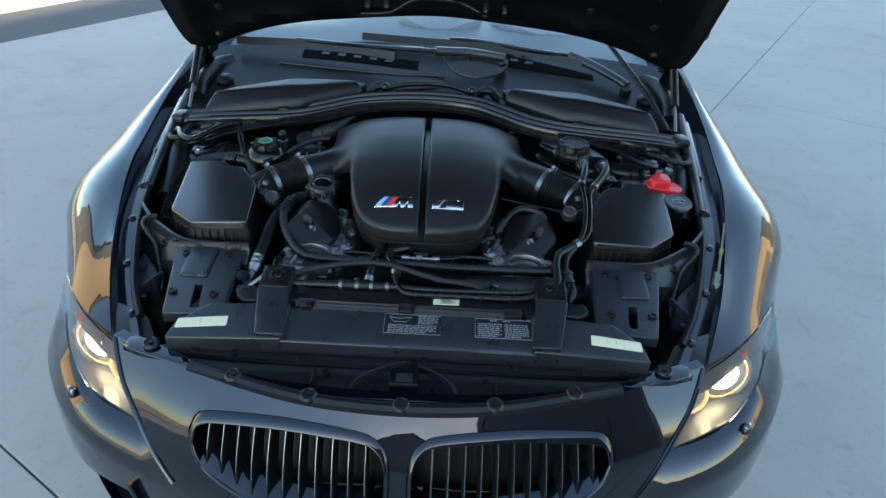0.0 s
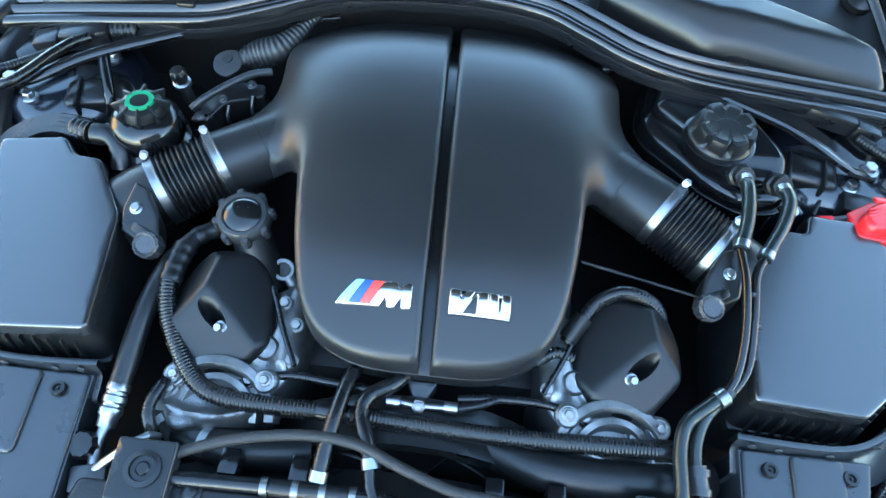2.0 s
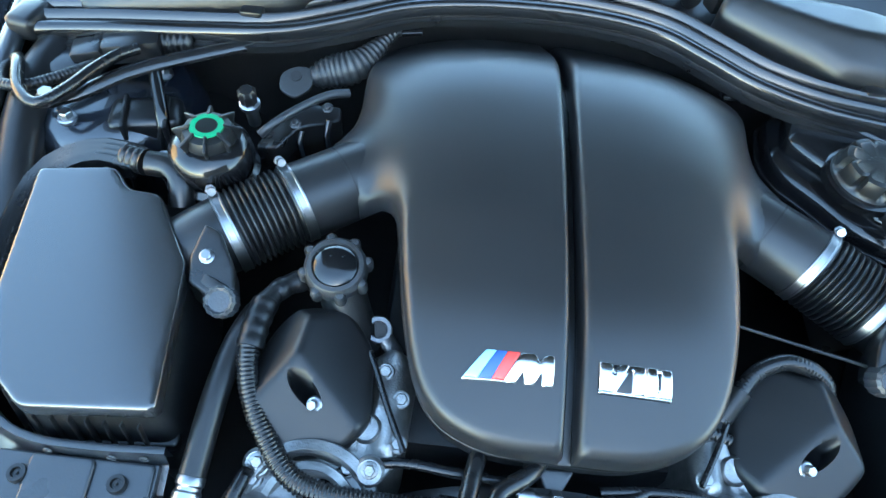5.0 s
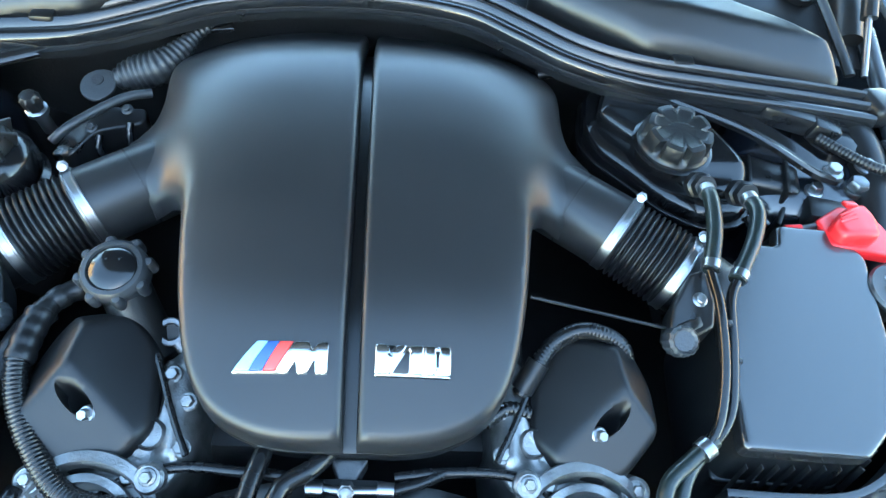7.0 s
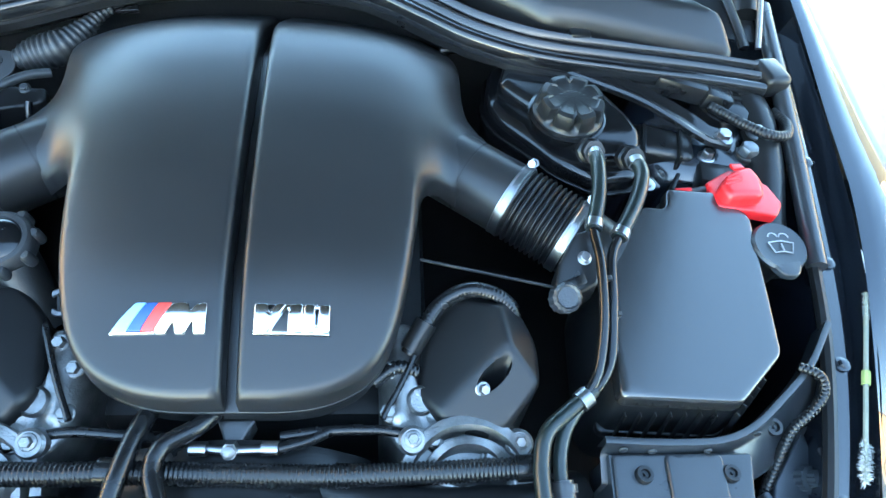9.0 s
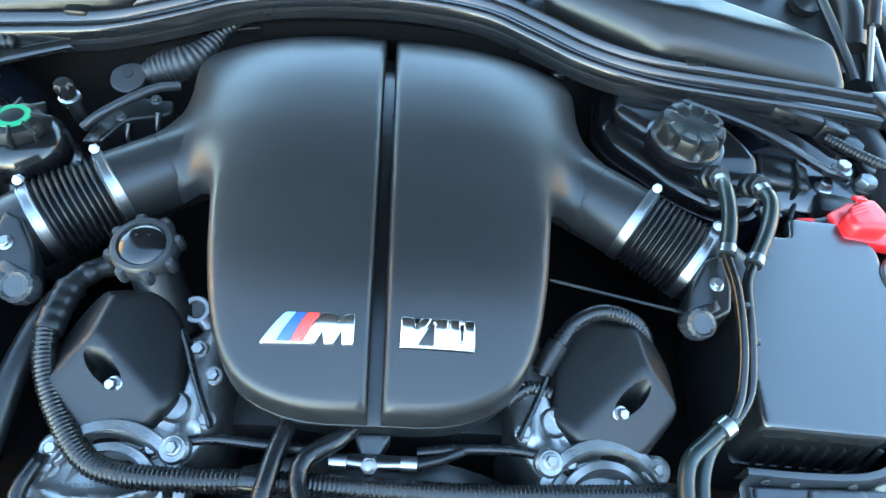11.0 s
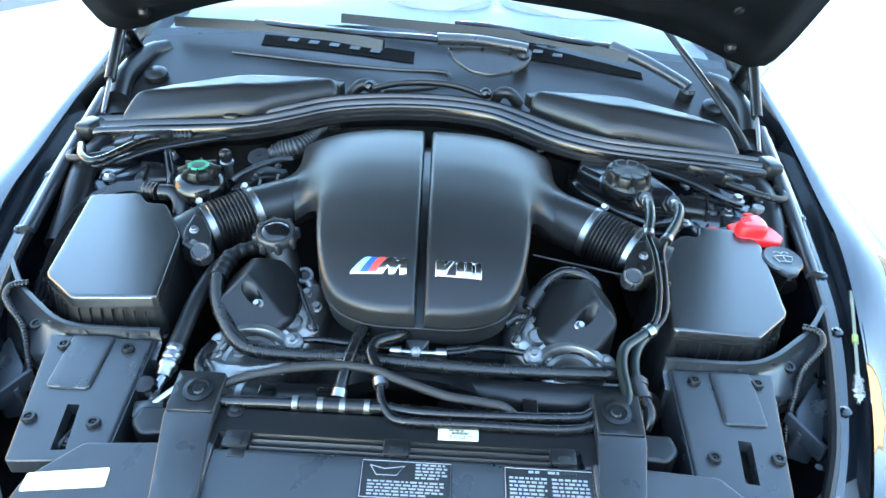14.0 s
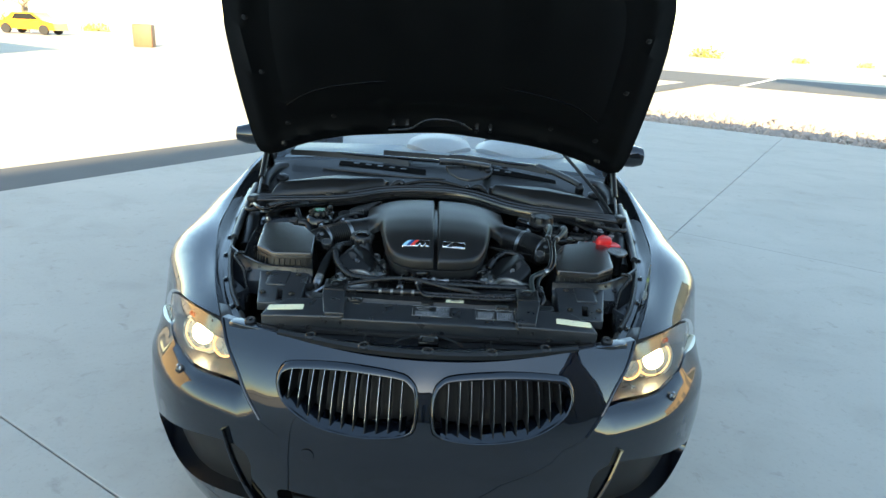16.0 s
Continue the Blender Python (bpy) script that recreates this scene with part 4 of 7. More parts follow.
def inner_h(x, s_, e):
    """Pressed inner frame: a raised border and ribs, sunken fields between; e metres from the rim."""
    d = 0.0
    d += 0.018 * max(0, 1 - abs(e - 0.055) / 0.035)
    for c in (0.19, -0.19):
        d += 0.012 * max(0, 1 - abs(x - c * (1 + 0.3 * s_)) / 0.03) * (1 if 0.2 < s_ < 0.9 else 0)
    d += 0.012 * max(0, 1 - abs(s_ - 0.36) / 0.04) * (1 if abs(x) < 0.6 else 0)
    return -d


V, T, loops, P = flat_mesh(outline, (), 0.025)
rim_far = {(x, y): e for (x, y), e in zip(map(tuple, V), edge_dist(P, V))}
part("inner_frame", surface(V, T, lambda x, s_: bonnet(s_, x, inner_h(x, s_, rim_far[(x, s_)])))[0], M_HOODIN, hood, "black pressed steel inner frame")
liner = [(x * 0.80, 0.29 + (y - 0.1) * 0.70) for x, y in half]
lin = catmull(liner + [(-x, y) for x, y in liner[-2:0:-1]], 0.03, True)
V2, T2, l2, P2 = flat_mesh(lin, (), 0.04)
rim_far = {(x, y): e for (x, y), e in zip(map(tuple, V2), edge_dist(P2, V2))}
part("liner", surface(V2, T2, lambda x, s_: bonnet(s_, x, -0.006 - 0.010 * min(1, rim_far[(x, s_)] / 0.06)))[0], M_HOODIN, hood, "black felt sound liner")
part("release_cable", tube([bonnet(0.24, -0.20, -0.03), bonnet(0.26, -0.12, -0.04), bonnet(0.31, -0.05, -0.04), bonnet(0.31, 0.05, -0.04), bonnet(0.25, 0.13, -0.03)], 0.005, 8), M_HOSE, hood)
for s in (1, -1):
    for xx in (0.13, 0.18):
        part("hose_clip", box((0.014, 0.02, 0.03), bonnet(0.27, s * xx, -0.022), (-38, 0, 0), 0.003), M_BLK, hood)
    part("hinge", join(box((0.024, 0.10, 0.006), (s * 0.705, 1.265, 1.052), (-52, 0, 0), 0.002), box((0.006, 0.12, 0.04), (s * 0.716, 1.285, 1.0), (-40, 0, 0), 0.002)), M_STEEL, hood)
    part("pressed_rib", tube([bonnet(0.47, s * 0.20, -0.016), bonnet(0.455, s * 0.34, -0.017), bonnet(0.42, s * 0.47, -0.016), bonnet(0.36, s * 0.56, -0.014)], 0.006, 8, flat=0.5), M_STEEL, hood)
    for a_, b_ in ((0.30, 0.40), (0.27, 0.57), (0.52, 0.62), (0.75, 0.63)):
        part("liner_clip", lathe([(0.010, 0.0), (0.009, 0.004), (0.004, 0.006)], bonnet(a_, s * b_, -0.018), (0, -0.79, -0.62), 12), M_BLK, hood)
    part("rubber_stop", lathe([(0.012, 0), (0.012, 0.01), (0.007, 0.016)], bonnet(0.16, s * 0.60, -0.01), (0, -0.79, -0.62), 14), M_RUB, hood)
    strut = thing("gas_strut", "black gas strut holding up the bonnet", "strut", (s * 0.700, 1.055, 0.950), "bonnet struts")
    a, b = Vector((s * 0.700, 1.055, 0.950)), Vector((s * 0.716, 1.262, 1.093))
    part("piston_rod", tube([tuple(a), tuple(a.lerp(b, 0.45))], 0.0045, 10), M_CLAMP, strut)
    part("cylinder", tube([tuple(a.lerp(b, 0.34)), tuple(b)], 0.0115, 14), M_BLK, strut)
    part("ball_socket", lathe([(0.006, -0.012), (0.012, -0.008), (0.012, 0.008), (0.006, 0.012)], tuple(b), (1, 0, 0), 14), M_BLK, strut)
lone("washer_hose", tube([(0.497, 1.315, 1.150), (0.535, 1.272, 1.112), (0.592, 1.215, 1.056), (0.640, 1.150, 1.004), (0.668, 1.095, 0.968), (0.678, 1.055, 0.950)], 0.0092, 12, flat=0.7), M_RUB, "black rubber hose from bonnet to bulkhead", "hose")

# ---- the engine bay's steel ----
bay = thing("engine_bay", "black painted steel engine bay", "engine bay", (0, 0.6, 0.4))
part("bay_floor", box((1.3, 1.0, 0.02), (0, 0.66, 0.5), (0, 0, 0), 0.005), M_DULL, bay)
part("bulkhead", loft([[(x, 1.17 - 0.16 * (abs(x) / 0.7) ** 2, z) for x in np.linspace(-0.72, 0.72, 21)] for z in (0.5, 0.75, 0.93)]), M_DULL, bay)
IN = [(0.505, 0.215, 0.792), (0.545, 0.29, 0.805), (0.60, 0.40, 0.826), (0.665, 0.60, 0.858), (0.70, 0.80, 0.885), (0.715, 0.95, 0.915), (0.735, 1.15, 0.95)]
for s in (1, -1):
    inn, out = catmull(flip(IN, s), 0.03), None
    gp = catmull(flip(GUT[:7], s), 0.03)
    G = np.array(gp)
    rows = []
    for p in inn:
        o = [np.interp(p[1] + 0.03, G[:, 1], G[:, k]) for k in range(3)]
        p, o = Vector(p), Vector(o)
        rows.append([p + Vector((0, 0, -0.30)), p + Vector((0, 0, -0.012)), p, p.lerp(o, 0.12) + Vector((0, 0, 0.003)), p.lerp(o, 0.42) + Vector((0, 0, -0.004)), p.lerp(o, 0.47) + Vector((0, 0, -0.026)), p.lerp(o, 0.88) + Vector((0, 0, -0.036)), p.lerp(o, 0.96) + Vector((0, 0, -0.012)), o + Vector((0, 0, -0.004))])
    rail = part("inner_rail", loft(rows), M_PAINTB, bay, "painted fender rail with bolts")
    part("rail_seal", tube([tuple(p + np.array((0, 0, 0.004))) for p in inn[2:]], 0.008, 8, 0.03), M_RUB, rail)
    part("rail_tube", tube([tuple(p + np.array((0, 0, 0.010))) for p in inn if p[1] > 0.68], 0.0125, 12, 0.03), M_PLATE, rail, "smooth grey edge guard on the rail")
    for y in (0.30, 0.42, 0.56, 0.72, 0.86):
        k = int(np.argmin([abs(p[1] - y) for p in inn]))
        p = rows[k][2].lerp(rows[k][8], 0.3)
        part("rail_bolt", bolt(p + Vector((0, 0, 0.001)), (s * -0.1, 0, 1), 0.006, 0.006), M_PAINTB, rail)
        # a flat black disc paints the hole's shade on the rail
        part("rail_hole", lathe([(0.005, 0), (0.005, 0.0012)], rows[k][2].lerp(rows[k][8], 0.26) + Vector((0, 0.055, 0.003)), (0, 0, 1), 12), M_DULL, rail)
    # strut tower dome with ribbed casting
    cx, cy = s * 0.60, 0.945
    tw = part("strut_tower", lathe([(0.13, -0.20), (0.125, -0.06), (0.115, -0.02), (0.095, 0.0), (0.06, 0.008), (0.03, 0.009)], (cx, cy, 0.895), (0, 0, 1), 32), M_PAINTB, bay, "painted strut tower dome")
    part("tower_cap", lathe([(0.045, 0.0), (0.045, 0.018), (0.035, 0.026), (0.01, 0.028)], (cx + s * 0.035, cy + 0.02, 0.90), (0, 0, 1), 24), M_GLOSSPL, tw)
    for k in range(5):
        a = -2.6 + k * 0.5
        part("tower_rib", box((0.006, 0.075, 0.05), (cx + 0.10 * math.cos(a), cy + 0.10 * math.sin(a), 0.86), (0, 0, math.degrees(a) - 90), 0.002), M_BLK, tw)
    for k, a in enumerate((0.4, 2.6, 4.5)):
        part("tower_nut", bolt((cx + 0.075 * math.cos(a), cy + 0.075 * math.sin(a), 0.898), (0, 0, 1), 0.008, 0.014), M_CLAMP, tw)
    # the inner apron beside the air box
    part("apron", loft([[(s * x, y, z) for x, z in ((0.42, 0.70), (0.52, 0.78), (0.60, 0.80), (0.66, 0.82))] for y in (0.78, 0.84, 1.0, 1.1)]), M_BLK, bay)
    # bent front cross bracket behind the duct plates
    bp = catmull(flip([(0.376, 0.490, 0.866), (0.44, 0.486, 0.868), (0.50, 0.488, 0.868), (0.54, 0.502, 0.869), (0.585, 0.534, 0.871), (0.63, 0.572, 0.874), (0.672, 0.625, 0.878)], s), 0.012)
    rows = []
    for i, p in enumerate(bp):
        t = np.array(bp[min(i + 1, len(bp) - 1)]) - np.array(bp[max(i - 1, 0)])
        n = Vector((t[1], -t[0], 0)).normalized() * (s if t[0] * s > 0 else -s)
        n = n if n.y < 0 else -n
        p = Vector(p)
        k = min(1, max(0, (abs(p.x) - 0.50) / 0.10))
        wd = 0.030 + 0.012 * k
        rows.append([p + Vector((0, 0, -0.03)) - n * 0.006, p - n * 0.006, p + Vector((0, 0, 0.0015)) - n * 0.003, p + n * 0.001, p + n * 0.003 + Vector((0, 0, -0.020)), p + n * 0.007 + Vector((0, 0, -0.0245)), p + n * wd + Vector((0, 0, -0.028 - 0.040 * k)), p + n * (wd + 0.003) + Vector((0, 0, -0.032 - 0.044 * k)), p + n * (wd + 0.003) + Vector((0, 0, -0.09))])
    br = part("cross_bracket", loft(rows), M_PLATE, bay, "bent black steel cross bracket", sharp=50)
    for x, y in ((0.395, 0.4855), (0.425, 0.4835), (0.485, 0.4835), (0.545, 0.501)):
        part("rivet", lathe([(0.0045, 0), (0.0042, 0.0015), (0.002, 0.002)], (s * x, y - 0.001, 0.859), (0, -1, 0.1), 12), M_GREYPL, br)
    # headlight carrier seen in the corner gap
    hc = part("lamp_carrier", pillow(flip(rounded([(0.584, 0.466), (0.637, 0.525), (0.642, 0.474), (0.629, 0.447), (0.601, 0.414), (0.571, 0.425)], 0.006), s), lambda x, y: 0.793 + 0.12 * (y - 0.42), 0.003, 0.05, 0.012), M_CARRIER, bay, "grey headlamp carrier plate")
    # the hole is a black disc, its dark inside only coloured
    part("carrier_hole", lathe([(0.007, 0), (0.007, 0.0012)], (s * 0.616, 0.491, 0.7955), (0, 0, 1), 14), M_DULL, hc)
    part("lamp_adjuster", lathe([(0.015, -0.01), (0.015, 0.008), (0.010, 0.010), (0.010, 0.020), (0.006, 0.022)], (s * 0.623, 0.470, 0.797), (s * 0.3, -0.3, 1), 28, lambda a, h: 1 + 0.06 * math.cos(14 * a)), M_CARRIER, hc, "grey toothed headlamp adjuster")
    part("carrier_rib", box((0.008, 0.07, 0.03), (s * 0.581, 0.424, 0.79), (0, 0, s * 25), 0.002), M_CARRIER, hc)
    part("wiring_loom", tube(flip([(0.61, 0.57, 0.876), (0.629, 0.558, 0.878), (0.631, 0.541, 0.872), (0.616, 0.524, 0.862), (0.596, 0.508, 0.842), (0.581, 0.477, 0.81), (0.569, 0.451, 0.785), (0.571, 0.44, 0.76)], s), 0.0062, 12, corr=0.0009, pitch=0.005), M_HOSE, hc, "corrugated loom to the headlamp")

# front tray under the slam edge, with clips, latch and a seal
tray_pts = [(-0.505, 0.232), (-0.42, 0.232), (0.42, 0.232), (0.505, 0.232)] + [(x, y) for x, y in ((0.50, 0.205), (0.40, 0.175), (0.31, 0.148), (0.165, 0.108), (0.0, 0.095), (-0.165, 0.108), (-0.31, 0.148), (-0.40, 0.175), (-0.50, 0.205))]


def tray_top(x, y):
    z = 0.793 - 0.010 * max(0, 1 - abs(y - 0.18) / 0.05)
    return z


tray = thing("radiator_tray", "dark plastic air-guide tray behind the nose", "tray", (0, 0.17, 0.78))
part("tray_panel", pillow(tray_pts, tray_top, 0.002, 0.02, 0.006), M_COVER, tray)
part("latch_rim", tube([(-0.10, 0.128, 0.797), (-0.085, 0.165, 0.797), (-0.05, 0.192, 0.797), (0, 0.212, 0.797), (0.05, 0.192, 0.797), (0.085, 0.165, 0.797), (0.10, 0.128, 0.797)], 0.0035, 8), M_BLKD, tray)
latch = part("bonnet_latch", box((0.055, 0.05, 0.03), (0.0, 0.165, 0.795), (0, 0, 0), 0.005), M_GLOSSPL, tray)
# a black chip on top paints the shade of the slot
part("latch_slot", box((0.030, 0.022, 0.004), (0.0, 0.158, 0.810), (0, 0, 0), 0.001), M_DULL, latch)
for x, y in ((-0.15, 0.185), (-0.055, 0.15), (0.05, 0.15), (0.15, 0.18), (-0.33, 0.208), (-0.2, 0.206), (0.015, 0.206), (0.2, 0.206), (0.33, 0.208), (-0.405, 0.212), (0.41, 0.212)):
    part("clip", screw((x, y, 0.799 if y > 0.2 else tray_top(x, y) + 0.001), (0, 0, 1), 0.0085, 0.006), M_BLK, tray)
for s in (1, -1):
    part("tray_rib", box((0.004, 0.04, 0.012), (s * 0.17, 0.165, 0.795), (0, 0, 0), 0.001), M_BLKD, tray)
    part("tray_ledge", sweep([(s * 0.002, 0.207, 0.796), (s * 0.25, 0.207, 0.796), (s * 0.36, 0.209, 0.797), (s * 0.45, 0.216, 0.798)], [(-0.009, -0.006), (0.009, -0.006), (0.009, 0.003), (-0.007, 0.003)], 0.02), M_COVER, tray, "narrow ledge under the support panel", sharp=40)
slam = [(-0.50, 0.2, 0.806), (-0.40, 0.168, 0.806), (-0.31, 0.141, 0.806), (-0.165, 0.103, 0.806), (0, 0.090, 0.806), (0.165, 0.103, 0.806), (0.31, 0.141, 0.806), (0.40, 0.168, 0.806), (0.50, 0.2, 0.806)]
seal_t = thing("slam_seal", "black rubber seal with round buffers along the nose", "seal", (0, 0.1, 0.8))
part("seal_strip", sweep(slam[1:-1], [(-0.011, -0.012), (0.011, -0.012), (0.011, 0.0), (0.004, 0.006), (-0.004, 0.006), (-0.011, 0.0)]), M_RUB, seal_t)
for x, y in ((-0.49, 0.215), (-0.31, 0.143), (-0.165, 0.104), (0, 0.092), (0.165, 0.104), (0.31, 0.143), (0.49, 0.215)):
    b = part("buffer", lathe([(0.016, 0), (0.016, 0.005), (0.012, 0.009), (0.010, 0.006), (0.005, 0.006), (0.004, 0.010)], (x, y, 0.806), (0, -0.15, 1), 18), M_BLK, seal_t)
for s in (1, -1):
    fl = [(s * 0.543, 0.249), (s * 0.51, 0.236), (s * 0.40, 0.185), (s * 0.405, 0.165), (s * 0.50, 0.193), (s * 0.548, 0.214)]
    part("slam_flange", pillow(fl, 0.804, 0.004, 0.015, 0.02), M_PAINT, seal_t, "glossy painted corner flange")

# radiator shelf, straps, mounts and labels
shelf = thing("radiator_shelf", "black radiator support panel with stickers", "support panel", (0, 0.26, 0.8))


def shelf_z(x, y):
    return 0.826 + 0.20 * (y - 0.22)


mid = rounded([(-0.25, 0.306), (-0.25, 0.222), (0.26, 0.222), (0.26, 0.306)], 0.006)
part("middle_panel", pillow(mid, shelf_z, 0.004, 0.035, 0.012), M_PLATE, shelf)
for s in (1, -1):
    wing = rounded([(s * 0.24, 0.310), (s * 0.24, 0.222), (s * 0.33, 0.218), (s * 0.462, 0.212), (s * 0.452, 0.252), (s * 0.40, 0.300)], 0.006)
    part("wing_panel", pillow(wing, lambda x, y: shelf_z(x, y) + 0.006, 0.004, 0.042, 0.014), M_PLATE, shelf)
    strap = rounded([(s * 0.252, 0.412), (s * 0.318, 0.412), (s * 0.316, 0.34), (s * 0.292, 0.224), (s * 0.236, 0.224), (s * 0.252, 0.34)], 0.004)
    st_ = part("strap", pillow(strap, lambda x, y: 0.842 + 0.115 * (y - 0.224) + (0.003 if y > 0.345 else 0), 0.002, 0.018, 0.02), M_PLATE, shelf, "black steel mounting strap")
    part("strap_pad", pillow(rounded([(s * 0.2535, 0.4105), (s * 0.3165, 0.4105), (s * 0.3145, 0.347), (s * 0.2535, 0.347)], 0.004), lambda x, y: 0.842 + 0.115 * (y - 0.224) + 0.0055, 0.0015, 0.006, 0.02), M_BLK, st_, "dark rubber mounting pad")
    part("mount_boss", lathe([(0.020, 0), (0.020, 0.003), (0.014, 0.004), (0.013, 0.001), (0.008, 0.001), (0.006, 0.003)], (s * 0.281, 0.380, 0.8655), (0, -0.1, 1), 24), M_BLK, st_)
    for k in (0, 1):
        part("rivet", lathe([(0.005, 0), (0.004, 0.003)], (s * (0.245 + 0.04 * k), 0.219, 0.815), (0, -1, 0), 12), M_BLK, st_)
    part("sticker", pillow(rounded([(s * 0.354, 0.268), (s * 0.352, 0.245), (s * 0.449, 0.234), (s * 0.4485, 0.256)], 0.003), lambda x, y: shelf_z(x, y) + 0.0078, 0.0004, 0.001, 0.03), M_LABEL, shelf, "white warning sticker")
    for k in (1, 3):
        x = s * (0.375 + 0.009 * k)
        yb = 0.2505 - 0.11 * (abs(x) - 0.375)
        part("sticker_print", pillow(rounded([(x - 0.0018, yb + 0.0095), (x - 0.0030, yb + 0.001), (x - 0.0010, yb + 0.001), (x + 0.0006, yb + 0.009)], 0.001), lambda x, y: shelf_z(x, y) + 0.0086, 0, 0.0006, 0.02), M_PRINTO if k == 1 else M_PRINTL, shelf)


def label_bars(x0, x1, y0, y1, zf, rows, cols, mat, parent, seed):
    """Rows of short bars in place of small print."""
    r = random.Random(seed)
    bm = bmesh.new()
    for c in range(cols):
        cx0, cx1 = x0 + (x1 - x0) * (c + 0.06) / cols, x0 + (x1 - x0) * (c + 0.94) / cols
        for k in range(rows):
            yy = y1 - (y1 - y0) * (k + 0.5) / rows
            h = (y1 - y0) / rows * 0.28
            x = cx0
            while x < cx1 - 0.003:
                w = min(r.uniform(0.003, 0.010), cx1 - x)
                if not (k == rows - 1 and x > cx0 + (cx1 - cx0) * 0.7):
                    q = [bm.verts.new((px, py, zf(px, py))) for px, py in ((x, yy - h), (x + w, yy - h), (x + w, yy + h), (x, yy + h))]
                    bm.faces.new(q)
                x += w + 0.002
    return part("print", bm, mat, parent)


for x0, x1, cols, seed in ((-0.052, 0.063, 1, 3), (0.127, 0.241, 2, 4)):
    zf = lambda x, y: shelf_z(x, y) + 0.0006
    st_ = part("sticker", pillow(rounded([(x0, 0.252), (x1, 0.252), (x1, 0.302), (x0, 0.302)], 0.003), zf, 0.0002, 0.0006, 0.03), M_BLKD, shelf, "dark data sticker with grey print")
    zp = lambda x, y: shelf_z(x, y) + 0.0012
    rim = [(x0 + 0.002, 0.254), (x1 - 0.002, 0.254), (x1 - 0.002, 0.300), (x0 + 0.002, 0.300)]
    part("border", tube([(x, y, zp(x, y)) for x, y in rim + rim[:1]], 0.0006, 6, smooth=False), M_PRINT, st_)
    if cols == 1:
        label_bars(x0 + 0.004, x1 - 0.004, 0.256, 0.276, zp, 5, 1, M_PRINT, st_, seed)
        label_bars(x0 + 0.066, x1 - 0.004, 0.278, 0.299, zp, 5, 1, M_PRINT, st_, seed + 9)
        part("diagram", tube([(x, y, zp(x, y)) for x, y in ((x0 + 0.012, 0.294), (x0 + 0.02, 0.282), (x0 + 0.045, 0.282), (x0 + 0.055, 0.294), (x0 + 0.03, 0.290), (x0 + 0.012, 0.294))], 0.0006, 6, smooth=False), M_PRINT, st_)
    else:
        label_bars(x0 + 0.004, x1 - 0.004, 0.256, 0.290, zp, 7, 2, M_PRINT, st_, seed)
        label_bars(x0 + 0.03, x1 - 0.035, 0.293, 0.299, zp, 1, 2, M_PRINT, st_, seed + 5)

rad = thing("radiator", "black plastic radiator top tank", "radiator", (0, 0.34, 0.6))


def rad_top(x, y):
    z = 0.843
    if 0.298 < y < 0.330 and abs(x + 0.005) < 0.235:
        z -= 0.008
    if abs(x + 0.005) < 0.225 and min(abs(y - 0.3055), abs(y - 0.314), abs(y - 0.3225)) < 0.0018:
        z += 0.0055
    return z


part("top_tank", pillow([(-0.265, 0.304), (0.275, 0.304), (0.275, 0.374), (-0.265, 0.374)], rad_top, 0.005, 0.06, 0.0036), M_COVER, rad, sharp=35)
for x in (-0.215, -0.01, 0.205):
    part("tank_clip", join(box((0.034, 0.026, 0.012), (x, 0.320, 0.841), (0, 0, 0), 0.003), box((0.022, 0.020, 0.010), (x + 0.004, 0.304, 0.838), (0, 0, 0), 0.002)), M_COVER, rad)
    # black chip coloured as the shaded inside of the clip
    part("clip_hole", box((0.016, 0.012, 0.002), (x, 0.312, 0.8485), (0, 0, 0), 0.0008), M_DULL, rad)
for x, y in ((-0.02, 0.374), (0.115, 0.366), (-0.23, 0.366)):
    part("tank_bolt", bolt((x, y, 0.843), (0, 0, 1), 0.008, 0.008), M_BLK, rad)
lab = part("sticker", pillow(rounded([(0.043, 0.3365), (0.096, 0.3375), (0.0965, 0.3555), (0.043, 0.3545)], 0.001), 0.8447, 0.0002, 0.001, 0.02), M_LABEL, rad, "small white parts sticker")
label_bars(0.055, 0.094, 0.3385, 0.3445, lambda x, y: 0.8454, 2, 1, M_PRINTB, lab, 8)
label_bars(0.055, 0.090, 0.350, 0.354, lambda x, y: 0.8454, 1, 1, M_PRINTB, lab, 9)
for k in range(14):
    part("bar_line", box((0.0008 + 0.0006 * (k % 3), 0.004, 0.0004), (0.060 + k * 0.0018, 0.3475, 0.8454), (0, 0, 0), 0), M_PRINTB, lab)
part("core", box((0.56, 0.03, 0.40), (0.0, 0.33, 0.60), (0, 0, 0), 0.004), M_DULL, rad)
for s in (1, -1):
    ear = rounded([(s * 0.30, 0.372), (s * 0.30, 0.33), (s * 0.345, 0.325), (s * 0.365, 0.345), (s * 0.36, 0.372)], 0.008)
    part("side_tank", pillow(ear, 0.838, 0.006, 0.10, 0.02), M_BLKD, rad)

# fan and shroud behind the radiator
fan = thing("cooling_fan", "black radiator fan in a round shroud", "fan", (0, 0.43, 0.6))
ringp = [(0.0 + 0.20 * math.cos(t), 0.425 + 0.02 * math.sin(t) + 0.03, 0.64 + 0.19 * math.sin(t)) for t in np.linspace(0, 2 * math.pi, 41)]
part("shroud_ring", sweep(ringp, [(-0.012, -0.03), (0.012, -0.03), (0.012, 0.03), (-0.012, 0.03)], smooth=False, up=(0, 1, 0)), M_BLK, fan)
part("shroud", loft([[(x, 0.385 + 0.035 * k, 0.83 - 0.015 * k - 0.10 * (x / 0.25) ** 2 * k) for x in np.linspace(-0.25, 0.25, 17)] for k in (0, 0.5, 1)]), M_BLK, fan)
